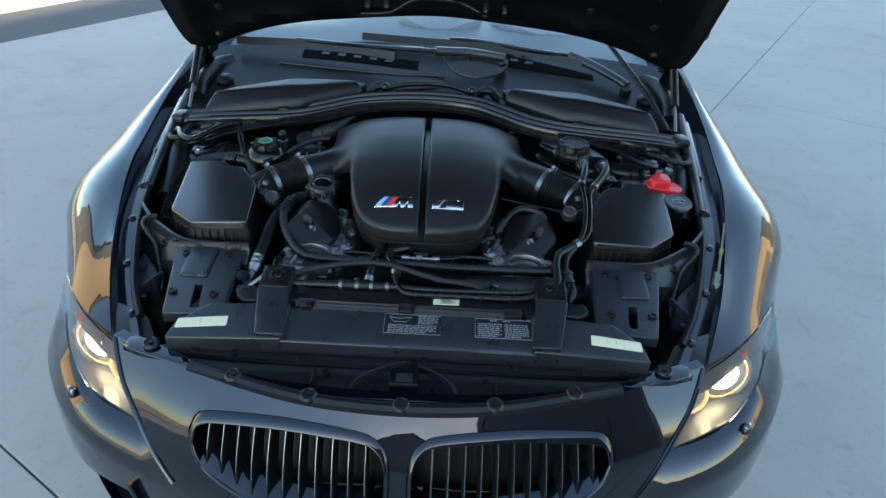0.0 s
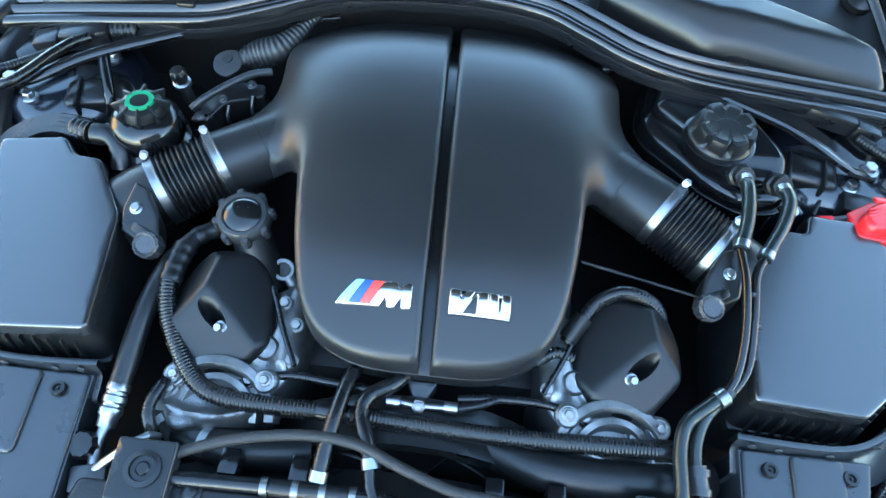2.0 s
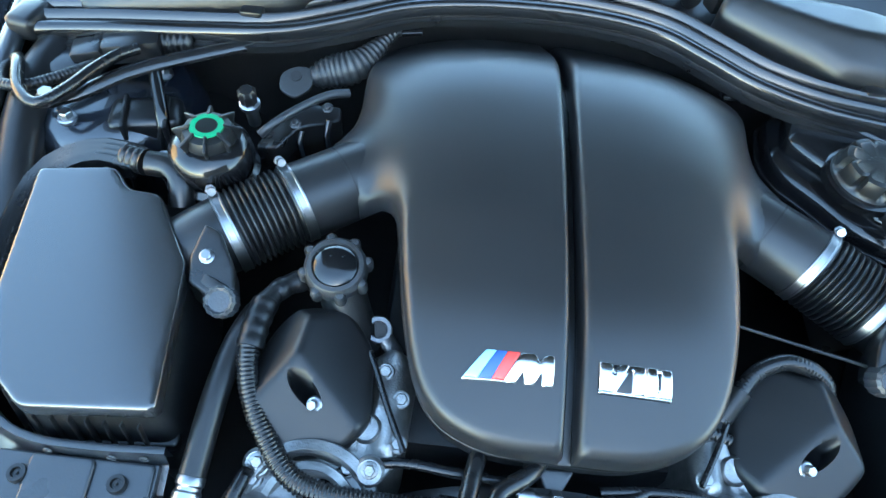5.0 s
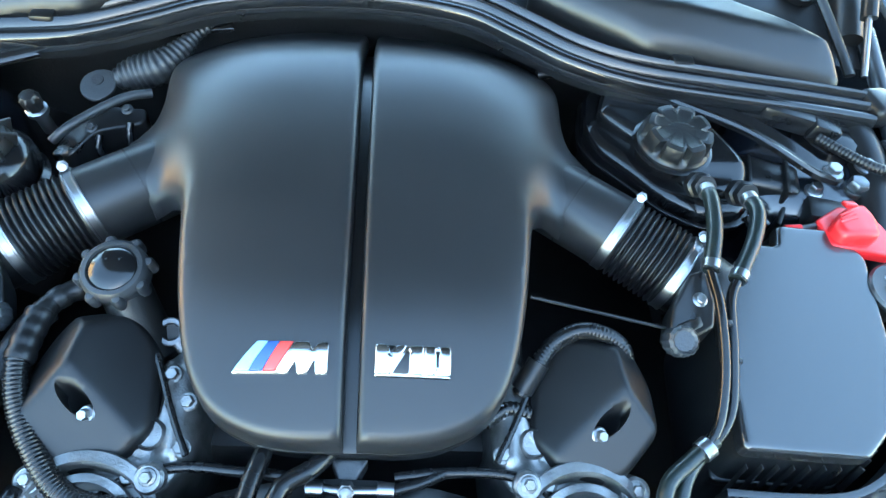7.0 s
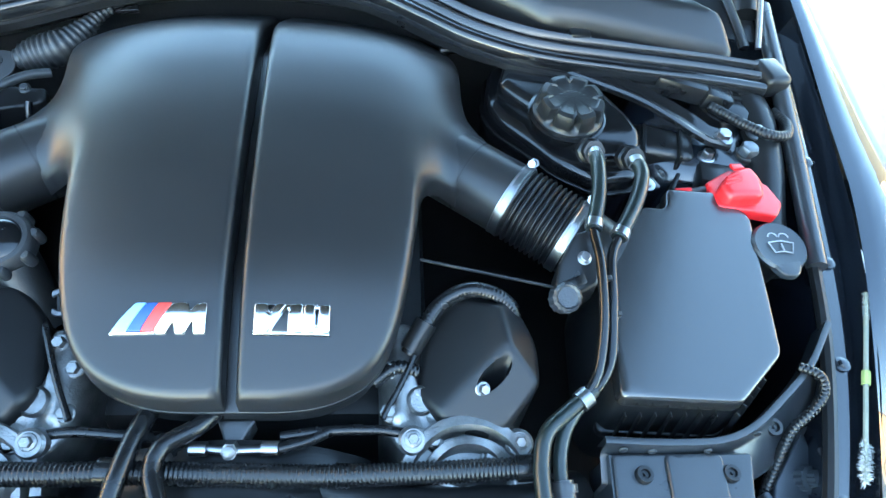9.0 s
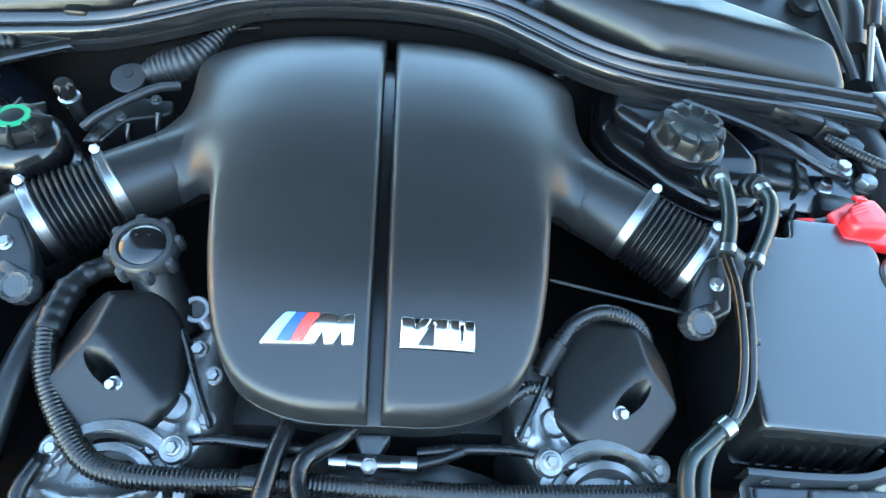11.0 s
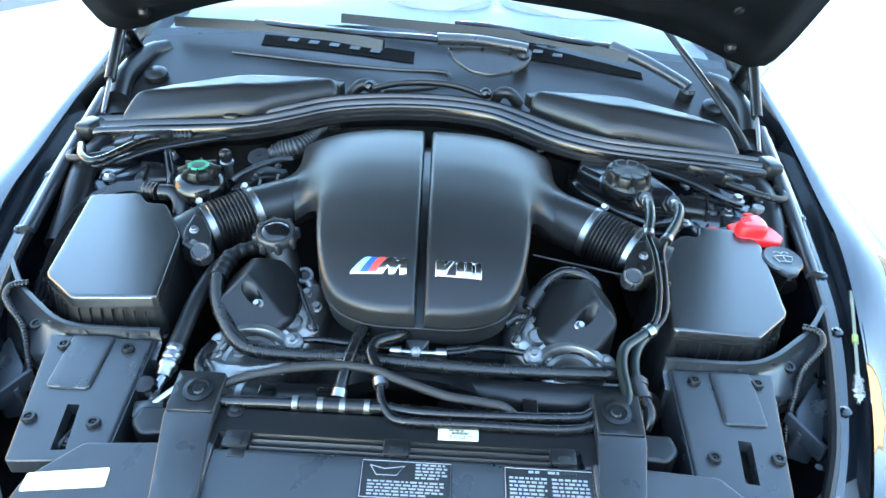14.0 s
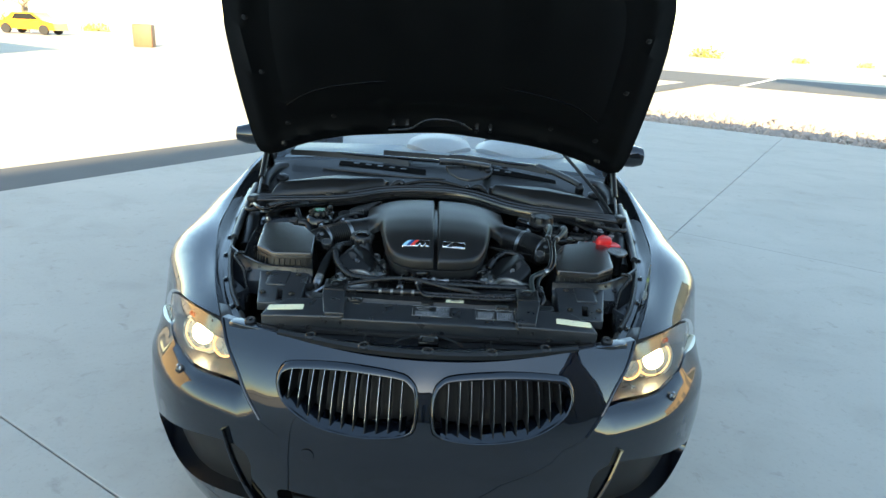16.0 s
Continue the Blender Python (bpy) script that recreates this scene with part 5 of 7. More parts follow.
for k in range(7):
    a = k * 2 * math.pi / 7
    part("blade", thicken(loft([[(r * math.cos(a + t), 0.43 + 0.05 * t, 0.64 + r * math.sin(a + t)) for r in (0.05, 0.11, 0.175)] for t in (0, 0.2, 0.4)]), 0.003), M_BLK, fan)
part("hub", lathe([(0.055, -0.03), (0.055, 0.02), (0.04, 0.035)], (0, 0.43, 0.64), (0, 1, 0), 24), M_BLK, fan)
for x in (-0.20, -0.12, 0.10, 0.17):
    part("shroud_tab", box((0.022, 0.03, 0.035), (x, 0.405, 0.825), (0, 0, 0), 0.003), M_GLOSSPL, fan)

# air duct plates on both sides of the radiator
for s in (1, -1):
    dp = thing("duct_plate", "grey-black screwed duct cover plate", "cover plate", (s * 0.45, 0.38, 0.83), "duct plates")
    pl = rounded([(s * 0.536, 0.482), (s * 0.384, 0.482), (s * 0.371, 0.28), (s * 0.488, 0.272)], 0.006)
    slot = [(s * 0.452, 0.360), (s * 0.436, 0.360), (s * 0.422, 0.292), (s * 0.440, 0.290)]
    if s > 0:
        slot = [(0.445, 0.362), (0.463, 0.360), (0.452, 0.296), (0.434, 0.298)]

    def plate_z(x, y, s=s):
        z = 0.8395 + 0.07 * (y - 0.28)
        d = max(abs(abs(x) - 0.465 - 0.05 * (y - 0.43)) - 0.031, 0.382 - y)
        return z

    part("plate", pillow(pl, plate_z, 0.003, 0.02, 0.0045, holes=[slot], hole_depth=0.02, close=False), M_PLATE, dp)
    part("raised_tongue", pillow(rounded([(s * 0.4385, 0.4805), (s * 0.5000, 0.4805), (s * 0.4945, 0.384), (s * 0.4345, 0.384)], 0.008), lambda x, y: plate_z(x, y) + 0.0045, 0.003, 0.006, 0.012), M_PLATE, dp)
    part("slot_back", box((0.03, 0.08, 0.004), (s * 0.443, 0.326, 0.80), (0, 0, 0), 0), M_DULL, dp)
    part("slot_wiring", join(tube([(s * 0.455, 0.29, 0.81), (s * 0.44, 0.32, 0.826), (s * 0.437, 0.36, 0.81)], 0.004, 8), bolt((s * 0.435, 0.315, 0.825), (0, 0, 1), 0.005, 0.004)), M_GREYPL, dp)
    for x, y in ((0.505, 0.460), (0.413, 0.460), (0.489, 0.334), (0.404, 0.331)):
        part("screw", screw((s * x, y, plate_z(s * x, y) + 0.0005), (0, 0, 1), 0.0092, 0.006), M_BLK, dp)
    part("side_flange", sweep([(s * 0.384, 0.482, 0.85), (s * 0.371, 0.28, 0.836)], [(-0.002, -0.07), (0.002, -0.07), (0.002, 0.0), (-0.002, 0.0)], smooth=False), M_PLATE, dp)

# ---- the engine ----
XC = 0.006  # the middle of the engine


def crest(y):
    return float(np.interp(y, [0.48, 0.50, 0.53, 0.58, 0.62, 0.66, 0.75, 0.85, 0.93, 0.98, 1.01, 1.03, 1.06, 1.10, 1.16], [0.884, 0.896, 0.912, 0.935, 0.951, 0.961, 0.974, 0.982, 0.984, 0.982, 0.975, 0.965, 0.948, 0.924, 0.886]))


def lean(x, y):
    """The engine stands slightly askew in the bay."""
    return x - 0.0225 * (y - 0.517)


def plenum_top(x, y):
    x += 0.0225 * (y - 0.517)
    z = 0.25 * (crest(y - 0.02) + 2 * crest(y) + crest(y + 0.02))
    z -= 0.040 * (abs(x - XC) / 0.24) ** 3.0
    # the shoulder flows into the round inlet arm
    ax, ay = abs(x - XC) - 0.205, y - 0.868
    along, off = ax * 0.822 - ay * 0.569, ax * 0.569 + ay * 0.822
    k = min(1, max(0, (along + 0.035) / 0.115))
    k = k * k * (3 - 2 * k)
    w = min(1, max(0, (ax + 0.028) / 0.075))
    k *= w * w * (3 - 2 * w)
    e = min(1, max(0, (along - 0.035) / 0.045))
    e = e * e * (3 - 2 * e)
    soft = 0.938 - 8.5 * off * off
    round_ = 0.889 + math.sqrt(max(0.0004, 0.049 ** 2 - off * off))
    arm = soft * (1 - e) + max(soft - 0.02, round_) * e
    return z * (1 - k) + min(z, arm) * k


engine = thing("engine", "black-covered ten-cylinder car engine", "engine", (0, 0.75, 0.55))
OUTL = [(0.0066, 0.519), (0.055, 0.5195), (0.096, 0.527), (0.133, 0.547), (0.157, 0.585), (0.173, 0.65), (0.184, 0.72), (0.190, 0.753), (0.199, 0.774), (0.216, 0.786), (0.236, 0.783)]
OUTL2 = [(0.2895, 0.866), (0.275, 0.880), (0.263, 0.903), (0.256, 0.94), (0.255, 0.99), (0.248, 1.05), (0.224, 1.10), (0.17, 1.135), (0.10, 1.152), (0.0066, 1.156)]
for s in (1, -1):
    half_o = [tuple(p) for p in catmull(OUTL, 0.01)] + [tuple(p) for p in catmull(OUTL2, 0.015)]
    half_o = [(lean(XC + s * x, y), y) for x, y in half_o]
    pl = part("intake_plenum", pillow(half_o, plenum_top, 0.009, 0.021, 0.011), M_PLEN, engine, "matte black intake plenum half", sharp=55)
    # moulded inlet arm, bellows and clamps
    c0 = np.array((lean(XC, 0.868) + s * 0.205, 0.868, 0.893))
    c1 = np.array((s * 0.310 - 0.002, 0.791, 0.890))
    c2 = np.array((s * 0.378 - 0.002, 0.743, 0.881))
    c3 = np.array((s * 0.425, 0.712, 0.872))
    d = (c1 - c0) / np.linalg.norm(c1 - c0)
    part("inlet_arm", tube([tuple(c0 + d * 0.01), tuple(c0 + d * 0.07), tuple(c1)], lambda u: 0.0475, 36, 0.01), M_PLEN, pl)
    mark = c0 + d * 0.0695
    part("arm_seam", tube([tuple(mark - d * 0.0012), tuple(mark + d * 0.0012)], 0.0479, 36), M_DULL, pl)
    hose = thing("intake_hose", "ribbed black rubber intake hose with steel clamps", "hose", tuple(c1), "intake hoses")
    e = (c2 - c1) / np.linalg.norm(c2 - c1)
    span = float(np.linalg.norm(c2 - c1))
    ribs = [(0.0475, 0.004), (0.0475, 0.008), (0.0455, 0.0095)]
    for k in range(9):
        h0 = 0.0105 + k * (span - 0.0205) / 9
        q_ = (span - 0.0205) / 9
        ribs += [(0.0430, h0 + q_ * 0.08), (0.0430, h0 + q_ * 0.18), (0.0470, h0 + q_ * 0.32), (0.0486, h0 + q_ * 0.48), (0.0490, h0 + q_ * 0.62), (0.0484, h0 + q_ * 0.78), (0.0460, h0 + q_ * 0.93)]
    ribs += [(0.0455, span - 0.0095), (0.0475, span - 0.008), (0.0475, span - 0.004)]
    part("bellows", lathe(ribs, tuple(c1), tuple(e), 44), M_RUB, hose, sharp=75)
    part("outer_cuff", tube([tuple(c2 - e * 0.008), tuple(c2 + e * 0.02), tuple(c3)], lambda u: 0.0468 - 0.004 * u, 28), M_RUB, hose)
    for c in (c1, c2):
        cl = part("hose_clamp", lathe([(0.0476, -0.0062), (0.0494, -0.0058), (0.0494, -0.0040), (0.0488, -0.0034), (0.0488, 0.0034), (0.0494, 0.0040), (0.0494, 0.0058), (0.0476, 0.0062)], tuple(c), tuple(e), 44), M_CLAMP, hose, "bright steel hose clamp")
        up = np.array((0, 0, 1.0)) - e * e[2]
        up /= np.linalg.norm(up)
        sd = np.cross(e, up)
        if sd[1] < 0:
            sd = -sd
        rim_ = (up * 0.80 + sd * 0.60) * 0.0535
        along_ = up * -0.60 + sd * 0.80
        part("clamp_screw", tube([tuple(c + rim_ - along_ * 0.011), tuple(c + rim_ + along_ * 0.004)], 0.0048, 10), M_CLAMP, cl)
        part("screw_head", lathe([(0.0062, 0.0), (0.0062, 0.005), (0.0050, 0.0062), (0.003, 0.0045)], tuple(c + rim_ + along_ * 0.004), tuple(along_), 6), M_CLAMP, cl)
    # sensor plug below the hose
    q = np.array((s * 0.378 - 0.004, 0.676, 0.908))
    sens = thing("air_sensor", "black air sensor with grey connector plug", "sensor", tuple(q), "air sensors")
    wedge = pillow(rounded([(q[0] + s * a, q[1] + b) for a, b in ((0.010, 0.040), (-0.008, 0.034), (-0.030, 0.000), (-0.036, -0.026), (-0.010, -0.034), (0.014, -0.022), (0.018, 0.004))], 0.004), lambda x, y, q=q: q[2] + 0.009 + 0.35 * (y - q[1]), 0.004, 0.03, 0.008)
    part("sensor_body", join(wedge, box((0.030, 0.012, 0.016), tuple(q + (s * -0.014, -0.020, -0.004)), (20, 0, s * 25), 0.002)), M_BLK, sens)
    part("plug", lathe([(0.0165, 0), (0.0175, 0.010), (0.0165, 0.014), (0.0165, 0.020), (0.0135, 0.0235), (0.011, 0.0215)], tuple(q + (s * -0.024, -0.031, -0.018)), (0, -0.45, 0.9), 56, lambda a, h: 1 + 0.035 * math.cos(14 * a)), M_PLUG, sens)
    part("sensor_bolt", bolt(tuple(q + (0, 0.006, 0.010)), (0, -0.3, 1), 0.0055, 0.007, False), M_CLAMP, sens)
# lower tray of the plenum
base_o = [(XC + x, y) for x, y in catmull([(0.0, 0.522), (0.055, 0.5225), (0.095, 0.530), (0.131, 0.550), (0.154, 0.588), (0.170, 0.65), (0.181, 0.72), (0.194, 0.80), (0.215, 0.9), (0.215, 1.06), (0.16, 1.12), (0, 1.14)], 0.012)]
base_o = base_o + [(2 * XC - x, y) for x, y in base_o[-2:0:-1]]
base_o = [(lean(x, y), y) for x, y in base_o]
part("plenum_base", pillow(base_o, lambda x, y: plenum_top(x, y) - 0.040, 0.002, 0.028, 0.014, flare=-0.004), M_DULL, engine, sharp=55)
part("lip_seam", pillow([(XC + (x - XC) * 1.018, 0.82 + (y - 0.82) * 1.006) for x, y in base_o], lambda x, y: plenum_top(x, y) - 0.036, 0.001, 0.004, 0.014), M_BLK, engine, "thin lower lip of the intake plenum", sharp=55)
part("plenum_foot", pillow([(XC + (x - XC) * 0.86, 0.555 + (y - 0.5) * 0.88) for x, y in base_o], lambda x, y: min(0.87, plenum_top(x, y) - 0.09), 0.004, 0.10, 0.04), M_DULL, engine)
part("block", box((0.40, 0.50, 0.22), (XC, 0.80, 0.68), (0, 0, 0), 0.02), M_DULL, engine)

# emblems, flush on the plenum


def on_plenum(x, y, lift=0.0012):
    return Vector((x, y, plenum_top(x, y) + lift))


def badge(poly, lift, mat, name, parent, thick=0.002, edge=0.0009):
    # a slightly domed chip that follows the cover
    def dome(x, y):
        t = (y - 0.5865) / 0.0145
        return plenum_top(x, y) + lift + 0.0022 * (1 - min(1, t * t)) - 0.0010 * t

    return part(name, pillow(poly, dome, edge, thick + 0.001, 0.003), mat, parent, sharp=60)


emb = thing("stripe_emblem", "chrome emblem with light blue, dark blue and red stripes", "emblem", tuple(on_plenum(-0.06, 0.588)))


def chip(name, pts, mat, lift=0.0022):
    """A piece of the emblem, in units of 0.6 mm from its lower left tip."""
    return badge([(-0.1046 + 0.000595 * u, 0.5722 + 0.000571 * v) for u, v in pts], lift, mat, name, emb)


chip("light_blue_stripe", [(1, 3.5), (24.5, 3.5), (51.5, 49), (35, 49)], M_LBLUE)
chip("dark_blue_stripe", [(25, 3.5), (46.5, 3.5), (69.5, 49), (52, 49)], M_DBLUE)
chip("red_stripe", [(47, 3.5), (66.5, 3.5), (90.5, 49), (70, 49)], M_ERED)
chip("chrome_m", [(67, 3.5), (70, 0), (86, 0), (96, 19), (100, 0), (115, 0), (126, 21), (128, 0), (146, 0), (146, 49), (132, 49), (121, 36), (117, 49), (92, 49)], M_CHROME)
chip("base_bar", [(0, 0), (69, 0), (66, 3), (0.5, 3)], M_CHROME)

v10 = thing("v10_emblem", "chrome V10 emblem on the engine cover", "emblem", tuple(on_plenum(0.06, 0.58)))
# block letters set side by side over a thin base bar
V10X, V10Y, V10W, V10H = 0.0262, 0.5722, 0.0715, 0.0280


def letter(name, pts, mat=None, lift=0.0022):
    return badge([(V10X + V10W * u, V10Y + V10H * v) for u, v in pts], lift, mat or M_CHROME, name, v10)


letter("letter_v", [(0.0, 0.07), (0.20, 0.07), (0.415, 1.0), (0.285, 1.0), (0.205, 0.62), (0.165, 1.0), (0.0, 1.0)])
letter("letter_one", [(0.455, 0.07), (0.635, 0.07), (0.635, 1.0), (0.50, 1.0), (0.425, 0.86), (0.425, 0.76), (0.455, 0.80)])
letter("letter_zero_left", [(0.655, 0.07), (0.795, 0.07), (0.795, 1.0), (0.655, 1.0)])
letter("letter_zero_right", [(0.855, 0.07), (1.0, 0.07), (1.0, 1.0), (0.855, 1.0)])
letter("letter_zero_foot", [(0.797, 0.07), (0.853, 0.07), (0.853, 0.26), (0.797, 0.26)])
letter("letter_zero_head", [(0.797, 0.86), (0.853, 0.86), (0.853, 1.0), (0.797, 1.0)])
letter("base_bar", [(0.0, 0.0), (1.0, 0.0), (1.0, 0.06), (0.0, 0.06)])
letter("emblem_backing", [(0.0, 0.0), (1.0, 0.0), (1.0, 1.0), (0.0, 1.0)], M_CHROME, 0.0010)
letter("dark_field", [(0.225, 0.08), (0.452, 0.08), (0.452, 0.76), (0.41, 0.80)], M_PLEN, 0.0016)
letter("letter_gap", [(0.805, 0.28), (0.845, 0.28), (0.845, 0.82), (0.805, 0.82)], M_GLOSSPL, 0.0016)
letter("letter_gap", [(0.172, 0.66), (0.20, 0.66), (0.275, 0.98), (0.178, 0.98)], M_GLOSSPL, 0.0016)

# coil covers, castings and fittings on both banks
for s in (1, -1):
    cov = [(0.197, 0.628), (0.225, 0.655), (0.258, 0.662), (0.297, 0.640), (0.318, 0.598), (0.314, 0.545), (0.276, 0.503), (0.215, 0.512), (0.186, 0.548)]
    rj = 0.268 if s < 0 else 0.279  # the ridge's fore end
    yj = 0.592 if s < 0 else 0.584

    def cov_top(x, y, rj=rj, yj=yj):
        a = abs(x)
        q = a - rj - 0.12 * (yj - y)
        # outer, inner and front faces meet at the ridge's fore end
        faces = (0.906 - 0.78 * q, 0.906 + 0.56 * q, 0.906 + 0.62 * (y - yj) + 0.10 * (a - rj), 0.906 - 0.9 * max(0.0, y - yj - 0.040))
        return 0.9 - math.log(sum(math.exp(-900 * (z - 0.9)) for z in faces)) / 900

    hx, hy = (0.2565, 0.5615) if s < 0 else (0.2645, 0.5535)
    hole = [(s * (hx + 0.022 * math.cos(t) * 0.79 + 0.0100 * math.sin(t) * 0.61), hy + 0.022 * math.cos(t) * 0.61 - 0.0100 * math.sin(t) * 0.79) for t in np.linspace(0, 2 * math.pi, 26)[:-1]]
    cv = part("coil_cover", pillow(flip(rounded(cov, 0.016), s), cov_top, 0.007, 0.11, 0.0045, holes=[hole], hole_depth=0.035, close=True), M_COIL, engine, "faceted matte black coil cover", sharp=70)
    part("cover_bolt", bolt((s * (hx - 0.012), hy - 0.009, 0.873), (s * 0.2, -0.5, 0.85), 0.0056, 0.012), M_CLAMP, cv)
    # cast front of the head
    cast = thing("cylinder_head", "bare cast aluminium cylinder head front", "engine casting", (s * 0.22, 0.53, 0.75), "cylinder heads")
    def cast_z(x, y):
        a_ = abs(x)
        r_ = math.hypot(a_ - 0.250, y - 0.580)
        z = 0.836 + 0.10 * (y - 0.53)
        for c, h, w in ((0.068, 0.012, 0.006), (0.125, 0.008, 0.006)):
            z += h * math.exp(-((r_ - c) / w) ** 2)
        z += 0.018 * math.exp(-(((a_ - 0.168) / 0.016) ** 2)) * (1 if y > 0.52 else 0.4)
        return z

    part("casting", pillow(flip(rounded([(0.145, 0.62), (0.185, 0.635), (0.225, 0.57), (0.28, 0.54), (0.315, 0.475), (0.285, 0.435), (0.20, 0.455), (0.150, 0.52)], 0.012), s), cast_z, 0.008, 0.12, 0.0055), M_ALU, cast, sharp=60)
    for p in ((0.160, 0.575), (0.180, 0.602), (0.158, 0.53), (0.205, 0.505), (0.262, 0.488), (0.295, 0.485)):
        part("head_bolt", bolt((s * p[0], p[1], cast_z(p[0], p[1])), (0, -0.3, 0.95), 0.0065, 0.011), M_ALU, cast)
    for rr, tk, zz in ((0.058, 0.0070, 0.846), (0.040, 0.0055, 0.838)):
        arc = [(s * (0.238 + rr * math.cos(t) * 1.15), 0.458 + rr * math.sin(t), zz + 0.012 * math.sin(t) - 0.02 * abs(math.cos(t)) ** 3) for t in np.linspace(0.0, math.pi, 27)]
        part("chain_case_rib", sweep(arc, [(-tk, -0.03), (-tk, 0.0), (-tk * 0.7, 0.004), (tk * 0.7, 0.004), (tk, 0.0), (tk, -0.03)], 0.01), M_ALU, cast, sharp=50)
    for p, zz in (((0.182, 0.500), 0.848), ((0.292, 0.498), 0.842)):
        part("rib_lug", lathe([(0.015, -0.02), (0.015, 0.002), (0.012, 0.005)], (s * p[0], p[1], zz), (0, -0.4, 0.9), 18), M_ALU, cast)
        part("lug_bolt", bolt((s * p[0], p[1], zz + 0.005), (0, -0.4, 0.9), 0.0058, 0.008), M_ALU, cast)
    part("boss", lathe([(0.016, -0.03), (0.016, 0.008), (0.013, 0.012), (0.012, 0.008), (0.004, 0.008)], (s * 0.192, 0.545, 0.842), (0, -0.3, 0.95), 20), M_ALU, cast)
    part("pulley_cover", lathe([(0.045, -0.04), (0.045, 0.0), (0.038, 0.008), (0.02, 0.01)], (s * 0.285, 0.448, 0.77), (s * -0.3, -0.8, 0.5), 24), M_ALU, cast)
    part("head_seam", tube(flip([(0.151, 0.52, 0.856), (0.172, 0.56, 0.862), (0.190, 0.60, 0.866), (0.20, 0.62, 0.866)], s), 0.0035, 8), M_HOSE, cast)
# oil filler
oc = thing("oil_filler", "black oil filler neck with a lobed cap", "oil cap", (-0.247, 0.69, 0.85))
part("neck", tube([(-0.215, 0.640, 0.83), (-0.235, 0.672, 0.875), (-0.247, 0.692, 0.905)], 0.026, 20), M_BLKD, oc)
ocd = (0.0, -0.20, 0.98)
oil_cap = part("cap", lathe([(0.030, -0.013), (0.034, -0.009), (0.0345, 0.0), (0.0335, 0.008), (0.030, 0.012), (0.0255, 0.0125), (0.0245, 0.010)], (-0.247, 0.690, 0.912), ocd, 64), M_GREYPL, oc, "worn grey-black lobed cap")
part("cap_dome", lathe([(0.0250, 0.0095), (0.0225, 0.012), (0.013, 0.0155), (0.002, 0.0165)], (-0.247, 0.690, 0.912), ocd, 40), M_GLOSSPL, oil_cap, "shiny black middle of the cap")
part("cap_symbol", join(box((0.016, 0.0016, 0.0006), (-0.246, 0.6955, 0.9288), (11, 0, 8), 0), box((0.0016, 0.007, 0.0006), (-0.240, 0.6925, 0.9283), (11, 0, 8), 0), box((0.0016, 0.006, 0.0006), (-0.252, 0.6925, 0.9283), (11, 0, 8), 0)), M_GREYPL, oil_cap)
oc_m = axis_frame((-0.247, 0.690, 0.912), ocd)
for k in range(8):
    t = k * math.pi / 4 + 0.3
    c = oc_m @ Vector((0.034 * math.cos(t), 0.034 * math.sin(t), -0.008))
    part("cap_lobe", lathe([(0.006, -0.003), (0.0065, 0.0), (0.0065, 0.013), (0.004, 0.017), (0.0005, 0.0175)], tuple(c), ocd, 12), M_GREYPL, oil_cap)
# lifting eye beside the filler
eye = thing("lifting_eye", "cast aluminium lifting eye", "lifting eye", (-0.195, 0.646, 0.84))
part("eye_ring", lathe([(0.0085, -0.003), (0.0085, 0.003), (0.0100, 0.0045), (0.0140, 0.0045), (0.0155, 0.003), (0.0155, -0.003), (0.0140, -0.0045), (0.0100, -0.0045)], (-0.195, 0.652, 0.858), (0.1, -0.45, 0.9), 28), M_EYE, eye)
# black disc across the ring, painted as shade behind it
part("eye_hole", lathe([(0.0086, -0.001), (0.0086, 0.0)], (-0.195, 0.652, 0.858), (0.1, -0.45, 0.9), 20), M_DULL, eye)
part("eye_stem", tube([(-0.186, 0.645, 0.853), (-0.172, 0.632, 0.838), (-0.165, 0.620, 0.80)], 0.0095, 12, flat=0.55), M_EYE, eye)

